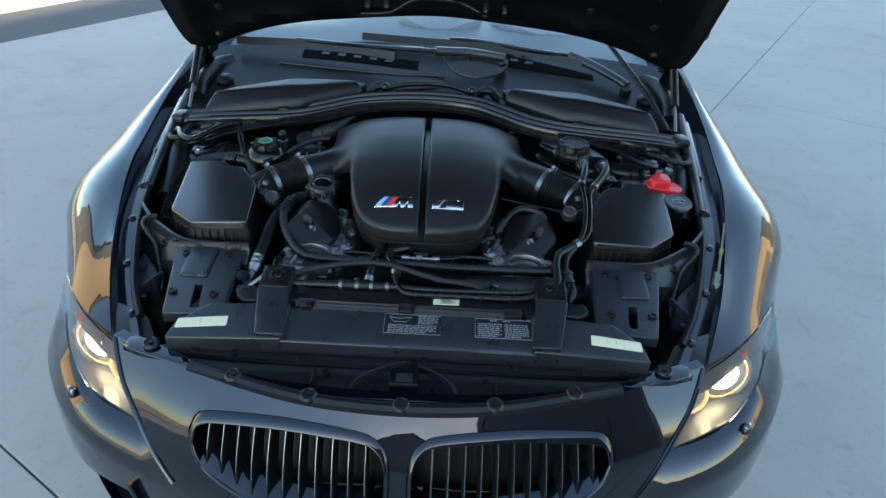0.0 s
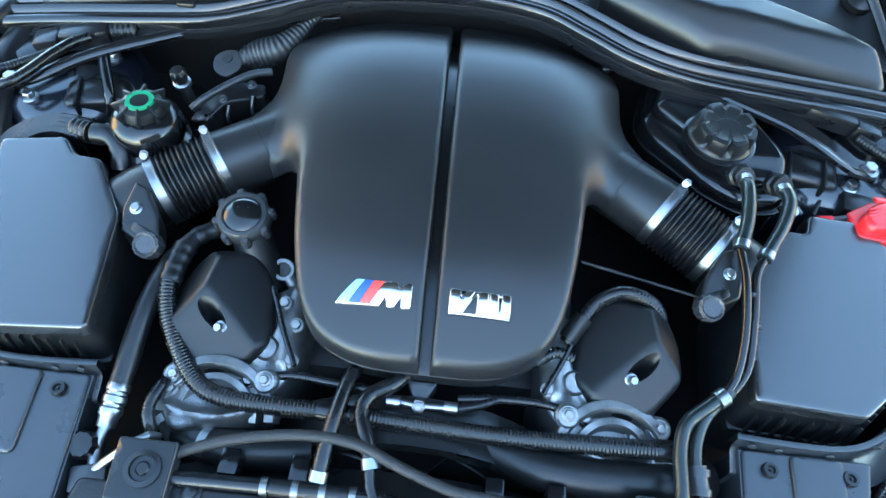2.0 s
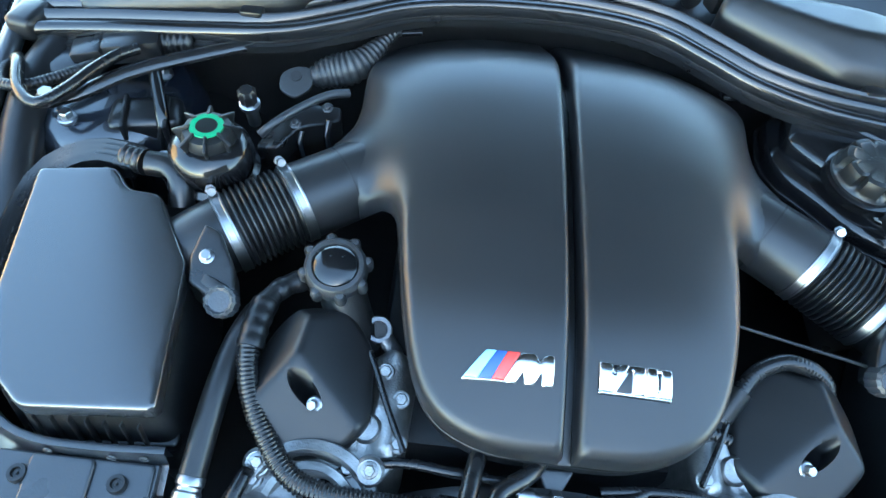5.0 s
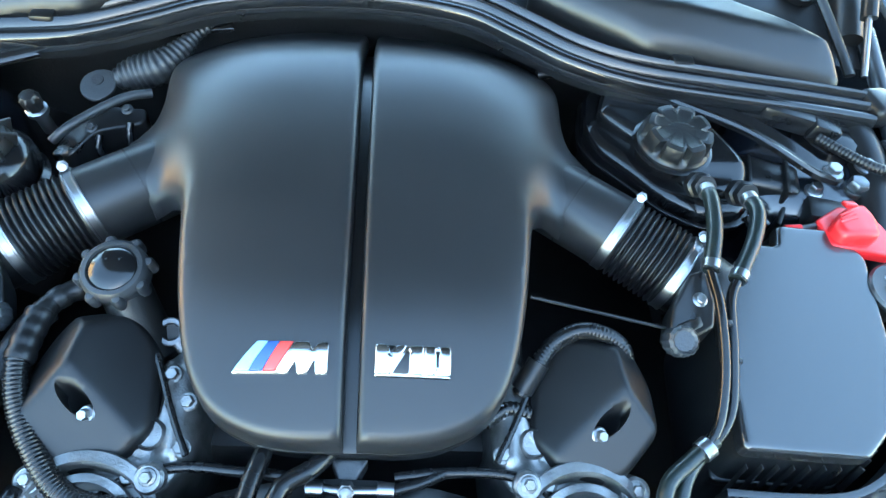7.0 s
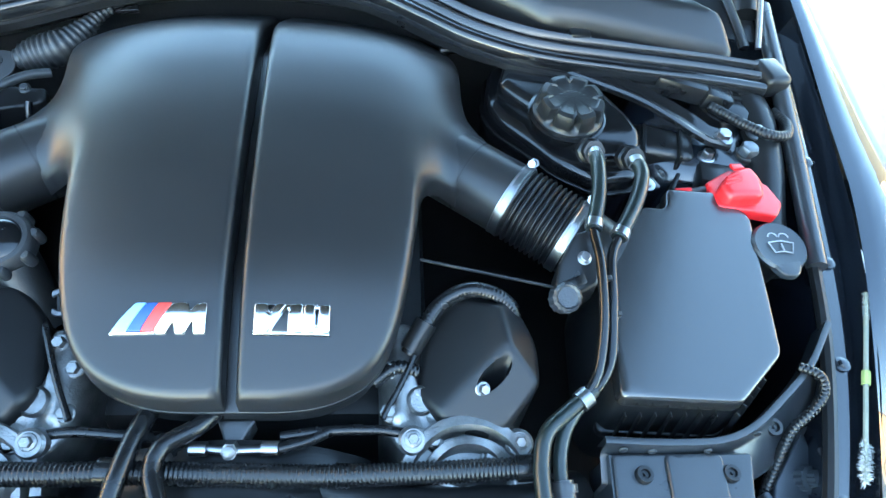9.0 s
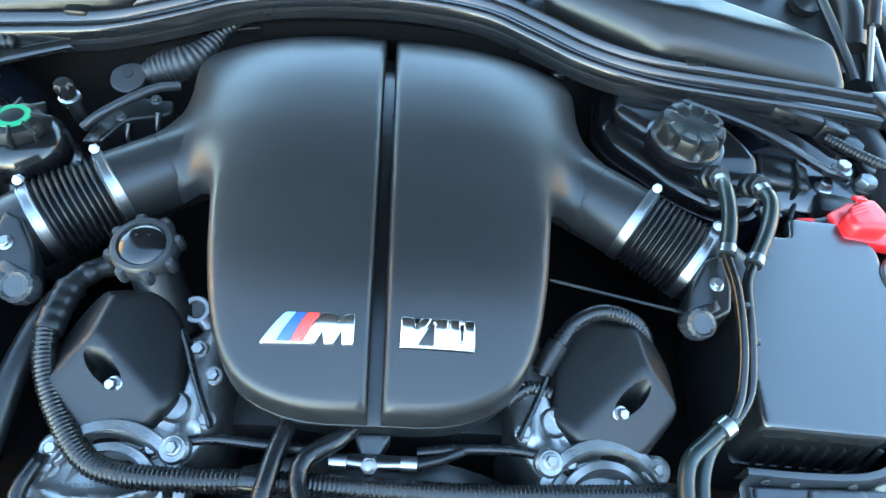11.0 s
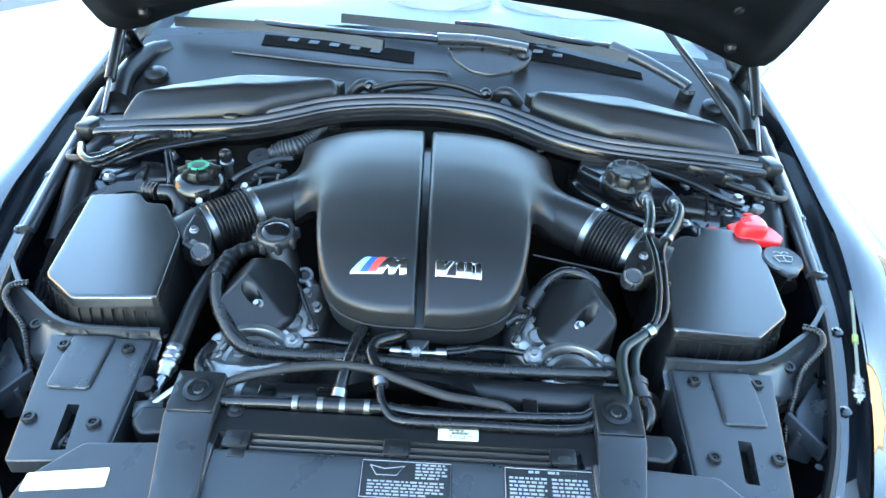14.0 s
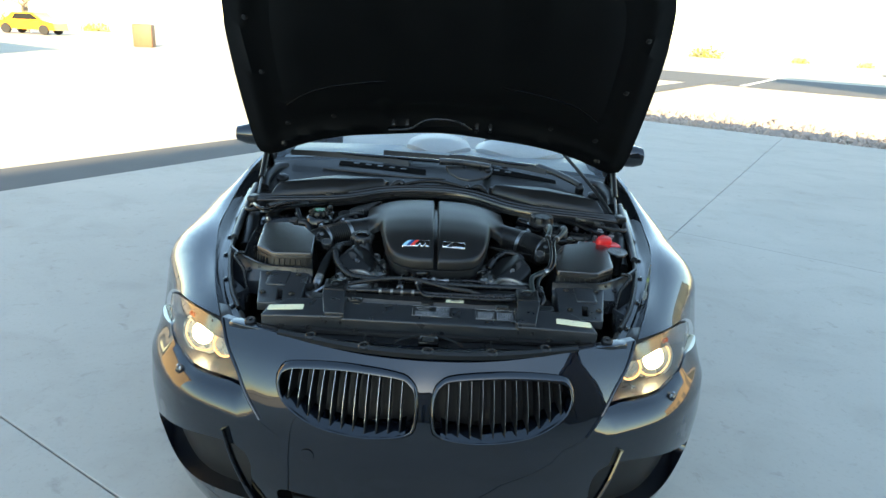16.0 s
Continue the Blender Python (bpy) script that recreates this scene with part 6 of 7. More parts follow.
# ---- air filter boxes ----
for s in (1, -1):
    ab = thing("air_filter_box", "matte black plastic air filter box", "air filter box", (s * 0.50, 0.65, 0.75), "air filter boxes")
    if s < 0:
        lid = [(-0.598, 0.772), (-0.515, 0.786), (-0.492, 0.758), (-0.456, 0.756), (-0.402, 0.674), (-0.382, 0.515), (-0.505, 0.505), (-0.566, 0.553)]
    else:
        lid = [(0.505, 0.803), (0.577, 0.799), (0.606, 0.760), (0.583, 0.575), (0.520, 0.519), (0.391, 0.526), (0.402, 0.677), (0.432, 0.742), (0.468, 0.773), (0.497, 0.771)]

    def lid_z(x, y, s=s):
        return (0.908 + 0.055 * (y - 0.505)) if s < 0 else (0.894 + 0.06 * (y - 0.53))

    part("lid", pillow(rounded(lid, 0.009), lid_z, 0.005, 0.013, 0.008, flare=0.001), M_LID, ab, "flat grained black lid", sharp=60)
    low_o = [(s * 0.49 + (x - s * 0.49) * 0.985, 0.65 + (y - 0.65) * 0.985) for x, y in lid]
    part("lower_box", pillow(rounded(low_o, 0.010), lambda x, y: lid_z(x, y) - 0.011, 0.003, 0.12, 0.03, flare=0.016), M_BLKD, ab, sharp=50)
    fl = part("lid_flange", pillow(rounded([(s * 0.49 + (x - s * 0.49) * 1.06, 0.65 + (y - 0.65) * 1.07) for x, y in lid], 0.010), lambda x, y: lid_z(x, y) - 0.072, 0.003, 0.010, 0.03), M_BLK, ab)
    for k in range(7):
        xx = s * (0.400 + 0.0165 * k)
        part("front_rib", box((0.0016, 0.006, 0.062), (xx, 0.512 if s > 0 else 0.502, 0.842 if s > 0 else 0.856), (-8, 0, 0), 0.0008), M_BLK, ab)
    for k in range(5):
        u = (k + 0.5) / 5
        part("corner_rib", box((0.0016, 0.006, 0.055), (s * (0.522 + 0.055 * u), 0.510 + 0.050 * u, 0.842 if s > 0 else 0.856), (-8, 0, s * 42), 0.0008), M_BLK, ab)
    part("lid_clip", box((0.02, 0.006, 0.012), (s * 0.505, 0.472, 0.824), (0, 0, 0), 0.001), M_CLAMP, ab)
    part("side_screw", screw((s * 0.578, 0.515, 0.838), (0, -0.3, 1), 0.010, 0.007), M_BLK, ab)

# ---- reservoirs and caps ----
tank = thing("coolant_tank", "glossy black coolant expansion tank", "coolant tank", (0.39, 0.89, 0.86))
TK = [(0.300, 0.965), (0.320, 1.032), (0.362, 1.034), (0.405, 1.008), (0.448, 0.962), (0.480, 0.905), (0.487, 0.870), (0.474, 0.846), (0.432, 0.842), (0.398, 0.856), (0.374, 0.897), (0.331, 0.932)]
TK_LOW = [(0.286, 0.960), (0.300, 1.040), (0.365, 1.045), (0.415, 1.015), (0.462, 0.962), (0.492, 0.905), (0.498, 0.862), (0.480, 0.826), (0.425, 0.816), (0.372, 0.846), (0.345, 0.880), (0.300, 0.925)]
part("tank_body", pillow(rounded(TK, 0.014), lambda x, y: 0.934 + 0.04 * (y - 0.9) - 0.012 * max(0, min(1, (0.885 - y) / 0.02)), 0.013, 0.045, 0.007), M_GLOSSPL, tank, sharp=60)
part("tank_shoulder", pillow(rounded(TK_LOW, 0.02), lambda x, y: 0.908 + 0.03 * (y - 0.9), 0.016, 0.07, 0.012), M_GLOSSPL, tank, sharp=60)
part("tank_seam", pillow(rounded([(0.39 + (x - 0.39) * 1.05, 0.92 + (y - 0.92) * 1.05) for x, y in TK_LOW], 0.02), 0.882, 0.002, 0.006, 0.03), M_GLOSSPL, tank)


def notched(a, h):
    return 1 - (0.20 * max(0, math.cos(8 * a)) ** 5 if 0.003 < h < 0.0275 else 0)


cap = part("cap", lathe([(0.0465, -0.014), (0.0465, -0.004), (0.0440, -0.001), (0.0435, 0.0035), (0.0430, 0.014), (0.0405, 0.020), (0.0340, 0.0215), (0.031, 0.0195), (0.012, 0.020), (0.002, 0.0205)], (0.387, 0.905, 0.946), (0, -0.06, 1), 96, notched), M_BLKD, tank, "black notched screw cap")
part("cap_collar", lathe([(0.050, -0.024), (0.0515, -0.014), (0.0515, -0.010), (0.047, -0.008)], (0.387, 0.905, 0.946), (0, -0.06, 1), 48), M_GLOSSPL, tank)
for k in range(7):
    part("cap_print", box((0.003, 0.0012, 0.0004), (0.372 + 0.005 * k, 0.9135 - 0.0007 * (k - 3) ** 2, 0.9668), (-3, 0, 0), 0), M_GREYPL, cap)
part("tank_ear", box((0.03, 0.02, 0.006), (0.480, 0.806, 0.910), (0, 0, 20), 0.002), M_GLOSSPL, tank)
part("tank_bolt", bolt((0.478, 0.803, 0.914), (0, 0, 1), 0.0075, 0.007), M_CLAMP, tank)
for x, y in ((0.402, 0.838), (0.451, 0.828)):
    part("spigot", lathe([(0.016, 0), (0.016, 0.012), (0.013, 0.014), (0.013, 0.026)], (x, y, 0.936), (0, -0.75, 0.65), 18, lambda a, h: 1 + 0.05 * math.cos(6 * a)), M_BLK, tank)
part("tank_marking", join(box((0.022, 0.002, 0.0006), (0.345, 1.003, 0.9386), (0, 0, -28), 0), box((0.002, 0.012, 0.0006), (0.338, 0.998, 0.9386), (0, 0, -28), 0), box((0.002, 0.012, 0.0006), (0.346, 0.994, 0.9386), (0, 0, -28), 0)), M_GREYPL, tank)

psr = thing("steering_fluid_reservoir", "black round fluid reservoir with green-topped cap", "reservoir", (-0.415, 0.815, 0.85))
part("pot", lathe([(0.03, -0.07), (0.045, -0.055), (0.052, -0.03), (0.053, -0.018), (0.047, -0.012), (0.050, 0.002), (0.047, 0.018), (0.040, 0.028), (0.03, 0.032)], (-0.415, 0.815, 0.915), (0, 0, 1), 40), M_GLOSSPL, psr)
cp = part("cap", lathe([(0.030, 0), (0.031, 0.006), (0.027, 0.016), (0.018, 0.019), (0.002, 0.0195)], (-0.413, 0.817, 0.944), (0, 0, 1), 28), M_BLKD, psr)
for k in range(8):
    a = k * math.pi / 4 + 0.2
    part("cap_wing", box((0.022, 0.004, 0.018), (-0.413 + 0.026 * math.cos(a), 0.817 + 0.026 * math.sin(a), 0.955), (0, 18, math.degrees(a)), 0.0015), M_BLKD, cp)
part("green_ring", lathe([(0.0125, 0), (0.0125, 0.0016), (0.019, 0.0016), (0.0195, 0)], (-0.413, 0.817, 0.9635), (0, 0, 1), 32), M_GREEN, cp, "green ring on the cap")
part("cap_middle", lathe([(0.0125, 0), (0.0124, 0.0012), (0.003, 0.0016)], (-0.413, 0.817, 0.9635), (0, 0, 1), 24), M_BLK, cp)
part("pot_bracket", box((0.03, 0.02, 0.004), (-0.472, 0.812, 0.905), (0, 0, 10), 0.001), M_STEEL, psr)
part("pot_bolt", bolt((-0.474, 0.812, 0.908), (0, 0, 1), 0.006, 0.006), M_CLAMP, psr)

red = thing("battery_terminal_cover", "bright red plastic positive terminal cover", "terminal cover", (0.60, 0.80, 0.88))
DOME = [(0.567, 0.796), (0.575, 0.775), (0.623, 0.778), (0.629, 0.806), (0.621, 0.832), (0.593, 0.823)]
part("dome", pillow(rounded(DOME, 0.010), lambda x, y: 0.930 - 0.05 * abs(x - 0.601), 0.009, 0.030, 0.005), M_RED, red, sharp=60)
for k in range(3):
    part("ridge", pillow(rounded([(0.5793 - 0.0022 * k, 0.8057 - 0.006 * k), (0.5993, 0.8137 - 0.006 * k), (0.5993, 0.8167 - 0.006 * k), (0.5793 - 0.0022 * k, 0.8087 - 0.006 * k)], 0.001), lambda x, y: 0.9312 - 0.05 * abs(x - 0.601), 0.0008, 0.003, 0.006), M_RED, red)
part("flange", pillow(rounded([(0.561, 0.814), (0.567, 0.774), (0.643, 0.763), (0.658, 0.785), (0.648, 0.817), (0.602, 0.84)], 0.006), lambda x, y: 0.910 - 0.06 * max(0, x - 0.61), 0.003, 0.012, 0.012), M_RED, red)
part("tab", box((0.016, 0.012, 0.006), (0.601, 0.828, 0.926), (-20, 0, 0), 0.002), M_RED, red)
part("lead_cap", tube([(0.522, 0.803, 0.900), (0.541, 0.803, 0.903)], 0.0065, 12), M_RED, red, "small red lead cap")
part("lead", tube([(0.541, 0.803, 0.902), (0.564, 0.81, 0.902)], 0.0055, 10), M_BLK, red, "black battery lead")
part("terminal_block", box((0.05, 0.036, 0.05), (0.591, 0.839, 0.880), (0, 0, -12), 0.004), M_BLK, red)

stud = thing("tower_stud", "bright hexagonal stud beside the terminal", "stud", (0.645, 0.88, 0.88))
part("collar", lathe([(0.017, -0.03), (0.017, 0.0), (0.015, 0.003)], (0.645, 0.88, 0.90), (0, 0, 1), 20), M_BLK, stud)
part("nut", lathe([(0.0135, 0.002), (0.0135, 0.013), (0.0115, 0.0155)], (0.645, 0.88, 0.90), (0, 0, 1), 6), M_CLAMP, stud)

wc = thing("washer_filler", "blue-grey washer fluid cap with a faint windscreen symbol", "washer cap", (0.622, 0.705, 0.86))
wcd = Vector((0.02, -0.10, 1)).normalized()
part("cap", lathe([(0.026, -0.006), (0.033, -0.004), (0.0345, 0.002), (0.032, 0.0055), (0.029, 0.005), (0.002, 0.005)], (0.622, 0.705, 0.903), wcd, 36), M_WCAP, wc)
part("tongue", pillow(rounded([(0.597, 0.694), (0.647, 0.694), (0.634, 0.662), (0.612, 0.662)], 0.010), 0.9055, 0.003, 0.006, 0.02), M_WCAP, wc)
sym = []
for k in (-1, 1):
    sym.append(tube([(0.622 + k * 0.007 + 0.006 * math.cos(t), 0.716 + 0.006 * math.sin(t), 0.9095) for t in np.linspace(0, math.pi, 8)], 0.0009, 6))
sym.append(tube([(0.606, 0.707, 0.9102), (0.622, 0.710, 0.9102), (0.638, 0.707, 0.9102), (0.633, 0.693, 0.9088), (0.622, 0.695, 0.9088), (0.611, 0.693, 0.9088), (0.606, 0.707, 0.9102)], 0.0009, 6, smooth=False))
sym.append(tube([(0.622, 0.694, 0.9102), (0.622, 0.706, 0.9102)], 0.0009, 6))
part("symbol", join(*sym), M_PRINT, wc, "faint grey washer symbol")
part("neck", lathe([(0.02, -0.08), (0.024, -0.004)], (0.622, 0.705, 0.903), wcd, 20), M_BLK, wc)

# ---- hoses, pipes and looms ----


def hose(name, label, path, r, mat=None, group="", **kw):
    return lone(name, tube(path, r, kw.pop("n", 14), **kw), mat or M_HOSE, label, "hose", group, sharp=120)


cc = thing("corrugated_conduit", "black corrugated wiring conduit across the engine front", "conduit", (0, 0.47, 0.85))
part("taped_branch", tube([(-0.250, 0.692, 0.868), (-0.270, 0.692, 0.880), (-0.292, 0.682, 0.887), (-0.309, 0.664, 0.890), (-0.318, 0.640, 0.890)], lambda u: 0.0118 + 0.0007 * math.sin(31 * u) + 0.0004 * math.sin(83 * u), 18, 0.003), M_RUB, cc, "branch wrapped in dull black tape")
part("conduit", tube([(-0.318, 0.640, 0.890), (-0.321, 0.615, 0.888), (-0.320, 0.591, 0.885), (-0.311, 0.558, 0.875), (-0.289, 0.520, 0.862), (-0.258, 0.486, 0.853), (-0.222, 0.473, 0.851), (-0.16, 0.470, 0.850), (-0.08, 0.470, 0.851), (0.0, 0.468, 0.848), (0.10, 0.466, 0.846), (0.20, 0.468, 0.846), (0.305, 0.472, 0.846)], 0.0117, 20, corr=0.0018, pitch=0.0044), M_HOSE, cc, sharp=120)
sl = cc
for a, b in (((-0.112, 0.4720, 0.8505), (-0.095, 0.471, 0.851)), ((0.285, 0.471, 0.846), (0.312, 0.472, 0.846))):
    part("sleeve", tube([a, b], 0.0132, 16), M_HOSE, sl)
part("sleeve", tube([(-0.316, 0.652, 0.890), (-0.3195, 0.625, 0.889), (-0.3205, 0.598, 0.886)], lambda u: 0.0142 + 0.0006 * math.sin(23 * u), 18, 0.003), M_RUB, sl, "joint wrapped in black tape")
lh = thing("refrigerant_hose", "thick black hose with crimped aluminium end", "hose", (-0.345, 0.55, 0.85))
part("hose", tube([(-0.316, 0.660, 0.880), (-0.326, 0.640, 0.882), (-0.338, 0.606, 0.876), (-0.345, 0.55, 0.868), (-0.350, 0.475, 0.846)], 0.0132, 18), M_RUB, lh)
part("crimp", lathe([(0.0125, 0.0), (0.0138, 0.002), (0.0138, 0.009), (0.0122, 0.011), (0.0122, 0.014), (0.0138, 0.016), (0.0138, 0.023), (0.0122, 0.025), (0.0122, 0.028), (0.0138, 0.030), (0.0138, 0.037), (0.0115, 0.040), (0.0105, 0.052)], (-0.3497, 0.478, 0.847), (-0.0038, -0.053, -0.014), 24), M_CLAMP, lh, "crimped aluminium ferrule")
part("end_pipe", tube([(-0.353, 0.430, 0.834), (-0.357, 0.405, 0.828), (-0.352, 0.385, 0.826)], 0.007, 12), M_CLAMP, lh)
part("service_cap", lathe([(0.0150, 0), (0.0160, 0.016), (0.013, 0.023), (0.003, 0.024)], (-0.368, 0.408, 0.822), (0, -0.2, 1), 20, lambda a, h: 1 + 0.05 * math.cos(10 * a)), M_BLK, lh)
part("branch_pipe", tube([(-0.350, 0.380, 0.829), (-0.325, 0.398, 0.842), (-0.305, 0.412, 0.850), (-0.296, 0.420, 0.848), (-0.292, 0.425, 0.83)], 0.0055, 12), M_CLAMP, lh)
part("flange_block", box((0.04, 0.03, 0.018), (-0.352, 0.372, 0.826), (0, 0, 15), 0.004), M_GREYPL, lh)
hose("thin_hose", "thin black hose running down beside the engine", [(-0.30, 0.49, 0.845), (-0.308, 0.455, 0.845), (-0.300, 0.43, 0.83), (-0.298, 0.42, 0.75)], 0.0075)
hose("braided_hose", "brown-black braided fuel hose over the fan", [(-0.285, 0.385, 0.842), (-0.25, 0.405, 0.855), (-0.19, 0.424, 0.863), (-0.12, 0.434, 0.869), (-0.06, 0.430, 0.872), (-0.005, 0.410, 0.870), (0.05, 0.394, 0.865), (0.10, 0.390, 0.861), (0.13, 0.388, 0.856), (0.152, 0.376, 0.846)], 0.0066, M_BRAID, corr=0.00035, pitch=0.0026)
cp_ = thing("coolant_pipe", "black cooler pipe with bright clips along the radiator", "pipe", (0, 0.38, 0.85))
part("pipe", tube([(-0.255, 0.378, 0.848), (-0.15, 0.380, 0.849), (-0.02, 0.380, 0.850)], 0.0085, 14), M_HOSE, cp_)
part("pipe", tube([(-0.02, 0.380, 0.850), (0.02, 0.374, 0.852), (0.10, 0.374, 0.852), (0.22, 0.378, 0.853), (0.245, 0.384, 0.854), (0.262, 0.398, 0.856)], 0.007, 12), M_HOSE, cp_)
part("pipe", tube([(-0.040, 0.412, 0.862), (-0.038, 0.392, 0.856), (-0.024, 0.368, 0.851), (0.0, 0.359, 0.850), (0.10, 0.359, 0.850), (0.20, 0.359, 0.850), (0.245, 0.366, 0.851), (0.262, 0.378, 0.852)], 0.0065, 12), M_HOSE, cp_)
for x in (-0.152, -0.118, -0.088, -0.055):
    part("pipe_clip", tube([(x - 0.0038, 0.380, 0.8495), (x + 0.0038, 0.380, 0.8495)], 0.0103, 18), M_ALU, cp_)
part("tee_sleeve", tube([(-0.145, 0.380, 0.8495), (-0.06, 0.380, 0.8497)], 0.0098, 16), M_RUB, cp_)
d1 = hose("breather_hose", "short black hose dropping from the intake", [(-0.074, 0.535, 0.858), (-0.082, 0.500, 0.866), (-0.089, 0.455, 0.868), (-0.094, 0.415, 0.860), (-0.096, 0.392, 0.852)], 0.0095, group="intake drop hoses")
d2 = hose("breather_hose", "curved black hose dropping from the intake", [(-0.012, 0.530, 0.856), (-0.028, 0.508, 0.864), (-0.055, 0.488, 0.868), (-0.060, 0.466, 0.866), (-0.050, 0.440, 0.866), (-0.040, 0.414, 0.863)], 0.0092, group="intake drop hoses")
for p, q, nm in (((-0.095, 0.402, 0.856), (-0.0962, 0.391, 0.8515), 1), ((-0.042, 0.419, 0.864), (-0.039, 0.408, 0.861), 2)):
    lone("hose_collar", tube([p, q], 0.0108, 16), M_CLAMP, "bright crimp collar on a thin hose", "collar", "hose collars")
vh = thing("vacuum_line", "thin black vacuum line with a bright tee fitting", "hose", (0, 0.51, 0.83))
part("line", tube([(-0.245, 0.47, 0.815), (-0.215, 0.497, 0.836), (-0.16, 0.513, 0.842), (-0.10, 0.510, 0.842), (-0.03, 0.505, 0.842)], 0.0055, 12), M_HOSE, vh)
part("line", tube([(0.05, 0.507, 0.843), (0.10, 0.512, 0.845), (0.16, 0.512, 0.843), (0.20, 0.500, 0.836), (0.235, 0.478, 0.815)], 0.0055, 12), M_HOSE, vh)
part("tee_pipe", tube([(-0.035, 0.497, 0.846), (0.0, 0.4915, 0.849), (0.05, 0.4925, 0.849)], 0.0042, 12), M_CLAMP, vh, "bright steel tee pipe")
part("tee_fitting", join(lathe([(0.0085, -0.008), (0.0085, 0.006)], (0.004, 0.4915, 0.849), (0, -0.6, 0.8), 6), lathe([(0.006, 0.006), (0.0065, 0.010), (0.003, 0.012)], (0.004, 0.4915, 0.849), (0, -0.6, 0.8), 14)), M_ALU, vh, "hexagonal tee fitting")
for x in (-0.026, 0.042):
    part("fitting_sleeve", tube([(x - 0.008, 0.4935, 0.8485), (x + 0.008, 0.4930, 0.849)], 0.0072, 14), M_CLAMP, vh)
part("tee_bracket", pillow(rounded([(-0.014, 0.524), (0.024, 0.524), (0.014, 0.506), (0.010, 0.497), (-0.002, 0.497), (-0.006, 0.506)], 0.003), lambda x, y: 0.836 + 0.3 * (y - 0.49), 0.003, 0.02, 0.008), M_GREYPL, vh, "grey cast bracket")
part("line", tube([(0.05, 0.4925, 0.849), (0.075, 0.500, 0.847), (0.10, 0.512, 0.845)], 0.0055, 12), M_HOSE, vh)
hose("breather_pipe", "corrugated breather hose over the coil cover", [(0.178, 0.590, 0.862), (0.193, 0.612, 0.878), (0.212, 0.636, 0.890), (0.240, 0.648, 0.900), (0.268, 0.645, 0.899), (0.288, 0.635, 0.890), (0.296, 0.622, 0.875)], 0.0094, corr=0.0004, pitch=0.0042)
lone("hose_joint", tube([(0.180, 0.594, 0.864), (0.197, 0.618, 0.882)], 0.0122, 16), M_RUB, "black rubber joint on the breather hose", "joint")
hose("short_breather", "small corrugated hose under the intake", [(0.140, 0.56, 0.855), (0.165, 0.575, 0.860), (0.19, 0.572, 0.855)], 0.008, corr=0.0012, pitch=0.005)
lone("support_rod", tube([(0.19, 0.685, 0.905), (0.37, 0.655, 0.890)], 0.0019, 8), M_DULL, "thin black rod reaching to the sensor", "rod")
for path, r_, clamp_at in (([(0.10, 0.47, 0.80), (0.15, 0.445, 0.815), (0.22, 0.437, 0.82), (0.30, 0.442, 0.815), (0.36, 0.46, 0.79)], 0.026, ((0.325, 0.449, 0.805), (0.335, 0.452, 0.801))), ([(-0.28, 0.45, 0.79), (-0.22, 0.43, 0.80), (-0.12, 0.44, 0.79)], 0.024, ((-0.245, 0.437, 0.798), (-0.235, 0.434, 0.7995)))):
    rh = thing("radiator_hose", "wide dull black radiator hose", "hose", path[0], "radiator hoses")
    part("hose", tube(path, r_, 20), M_RUB, rh)
    part("clamp", tube(list(clamp_at), r_ + 0.0015, 24), M_ALU, rh, "steel hose clamp")

# twin coolant lines from the tank
tl = thing("coolant_lines", "pair of black coolant lines with banded ends", "hose", (0.38, 0.65, 0.9))
M_GHOSE = material("green_black_hose", (0.0065, 0.0105, 0.010), 0.32, vary=0.4, scale=120, fine=500, bump=0.1)
A = [(0.402, 0.820, 0.950), (0.401, 0.795, 0.956), (0.394, 0.750, 0.954), (0.381, 0.703, 0.944)]
B = [(0.451, 0.810, 0.950), (0.453, 0.782, 0.955), (0.438, 0.742, 0.951), (0.408, 0.692, 0.943)]
for P_ in (A, B):
    part("upper_hose", tube(P_, 0.0088, 14), M_GHOSE, tl, "black hose with green braid")
    n_ = len(P_)
    for i in (0, n_ - 1):
        p, q = np.array(P_[i]), np.array(P_[i + 1] if i == 0 else P_[i - 1])
        dd = (q - p) / np.linalg.norm(q - p)
        part("band", tube([tuple(p + dd * 0.002), tuple(p + dd * 0.012)], 0.0102, 16), M_CLAMP, tl)
part("line", tube([(0.381, 0.703, 0.944), (0.384, 0.66, 0.936), (0.381, 0.60, 0.917), (0.370, 0.55, 0.897), (0.352, 0.527, 0.885), (0.322, 0.505, 0.876)], 0.0056, 12), M_GLOSSPL, tl)
part("line", tube([(0.408, 0.692, 0.943), (0.398, 0.670, 0.936), (0.394, 0.62, 0.92), (0.388, 0.57, 0.90), (0.376, 0.545, 0.890), (0.358, 0.528, 0.882)], 0.0056, 12), M_GLOSSPL, tl)
part("lower_hose", tube([(0.366, 0.537, 0.887), (0.335, 0.514, 0.881), (0.313, 0.495, 0.877), (0.305, 0.465, 0.870), (0.304, 0.42, 0.864), (0.300, 0.398, 0.860), (0.285, 0.385, 0.855), (0.262, 0.380, 0.853)], 0.0083, 14), M_GHOSE, tl)
part("lower_hose", tube([(0.358, 0.530, 0.880), (0.337, 0.505, 0.872), (0.327, 0.475, 0.862), (0.327, 0.440, 0.853)], 0.0072, 14), M_GHOSE, tl)
part("quick_coupler", join(tube([(0.327, 0.455, 0.857), (0.331, 0.425, 0.848)], 0.0108, 14), lathe([(0.013, -0.004), (0.013, 0.004)], (0.329, 0.448, 0.855), (0, -1, -0.3), 14), lathe([(0.0125, -0.004), (0.0125, 0.004)], (0.331, 0.428, 0.849), (0, -1, -0.3), 14)), M_GREYPL, tl)
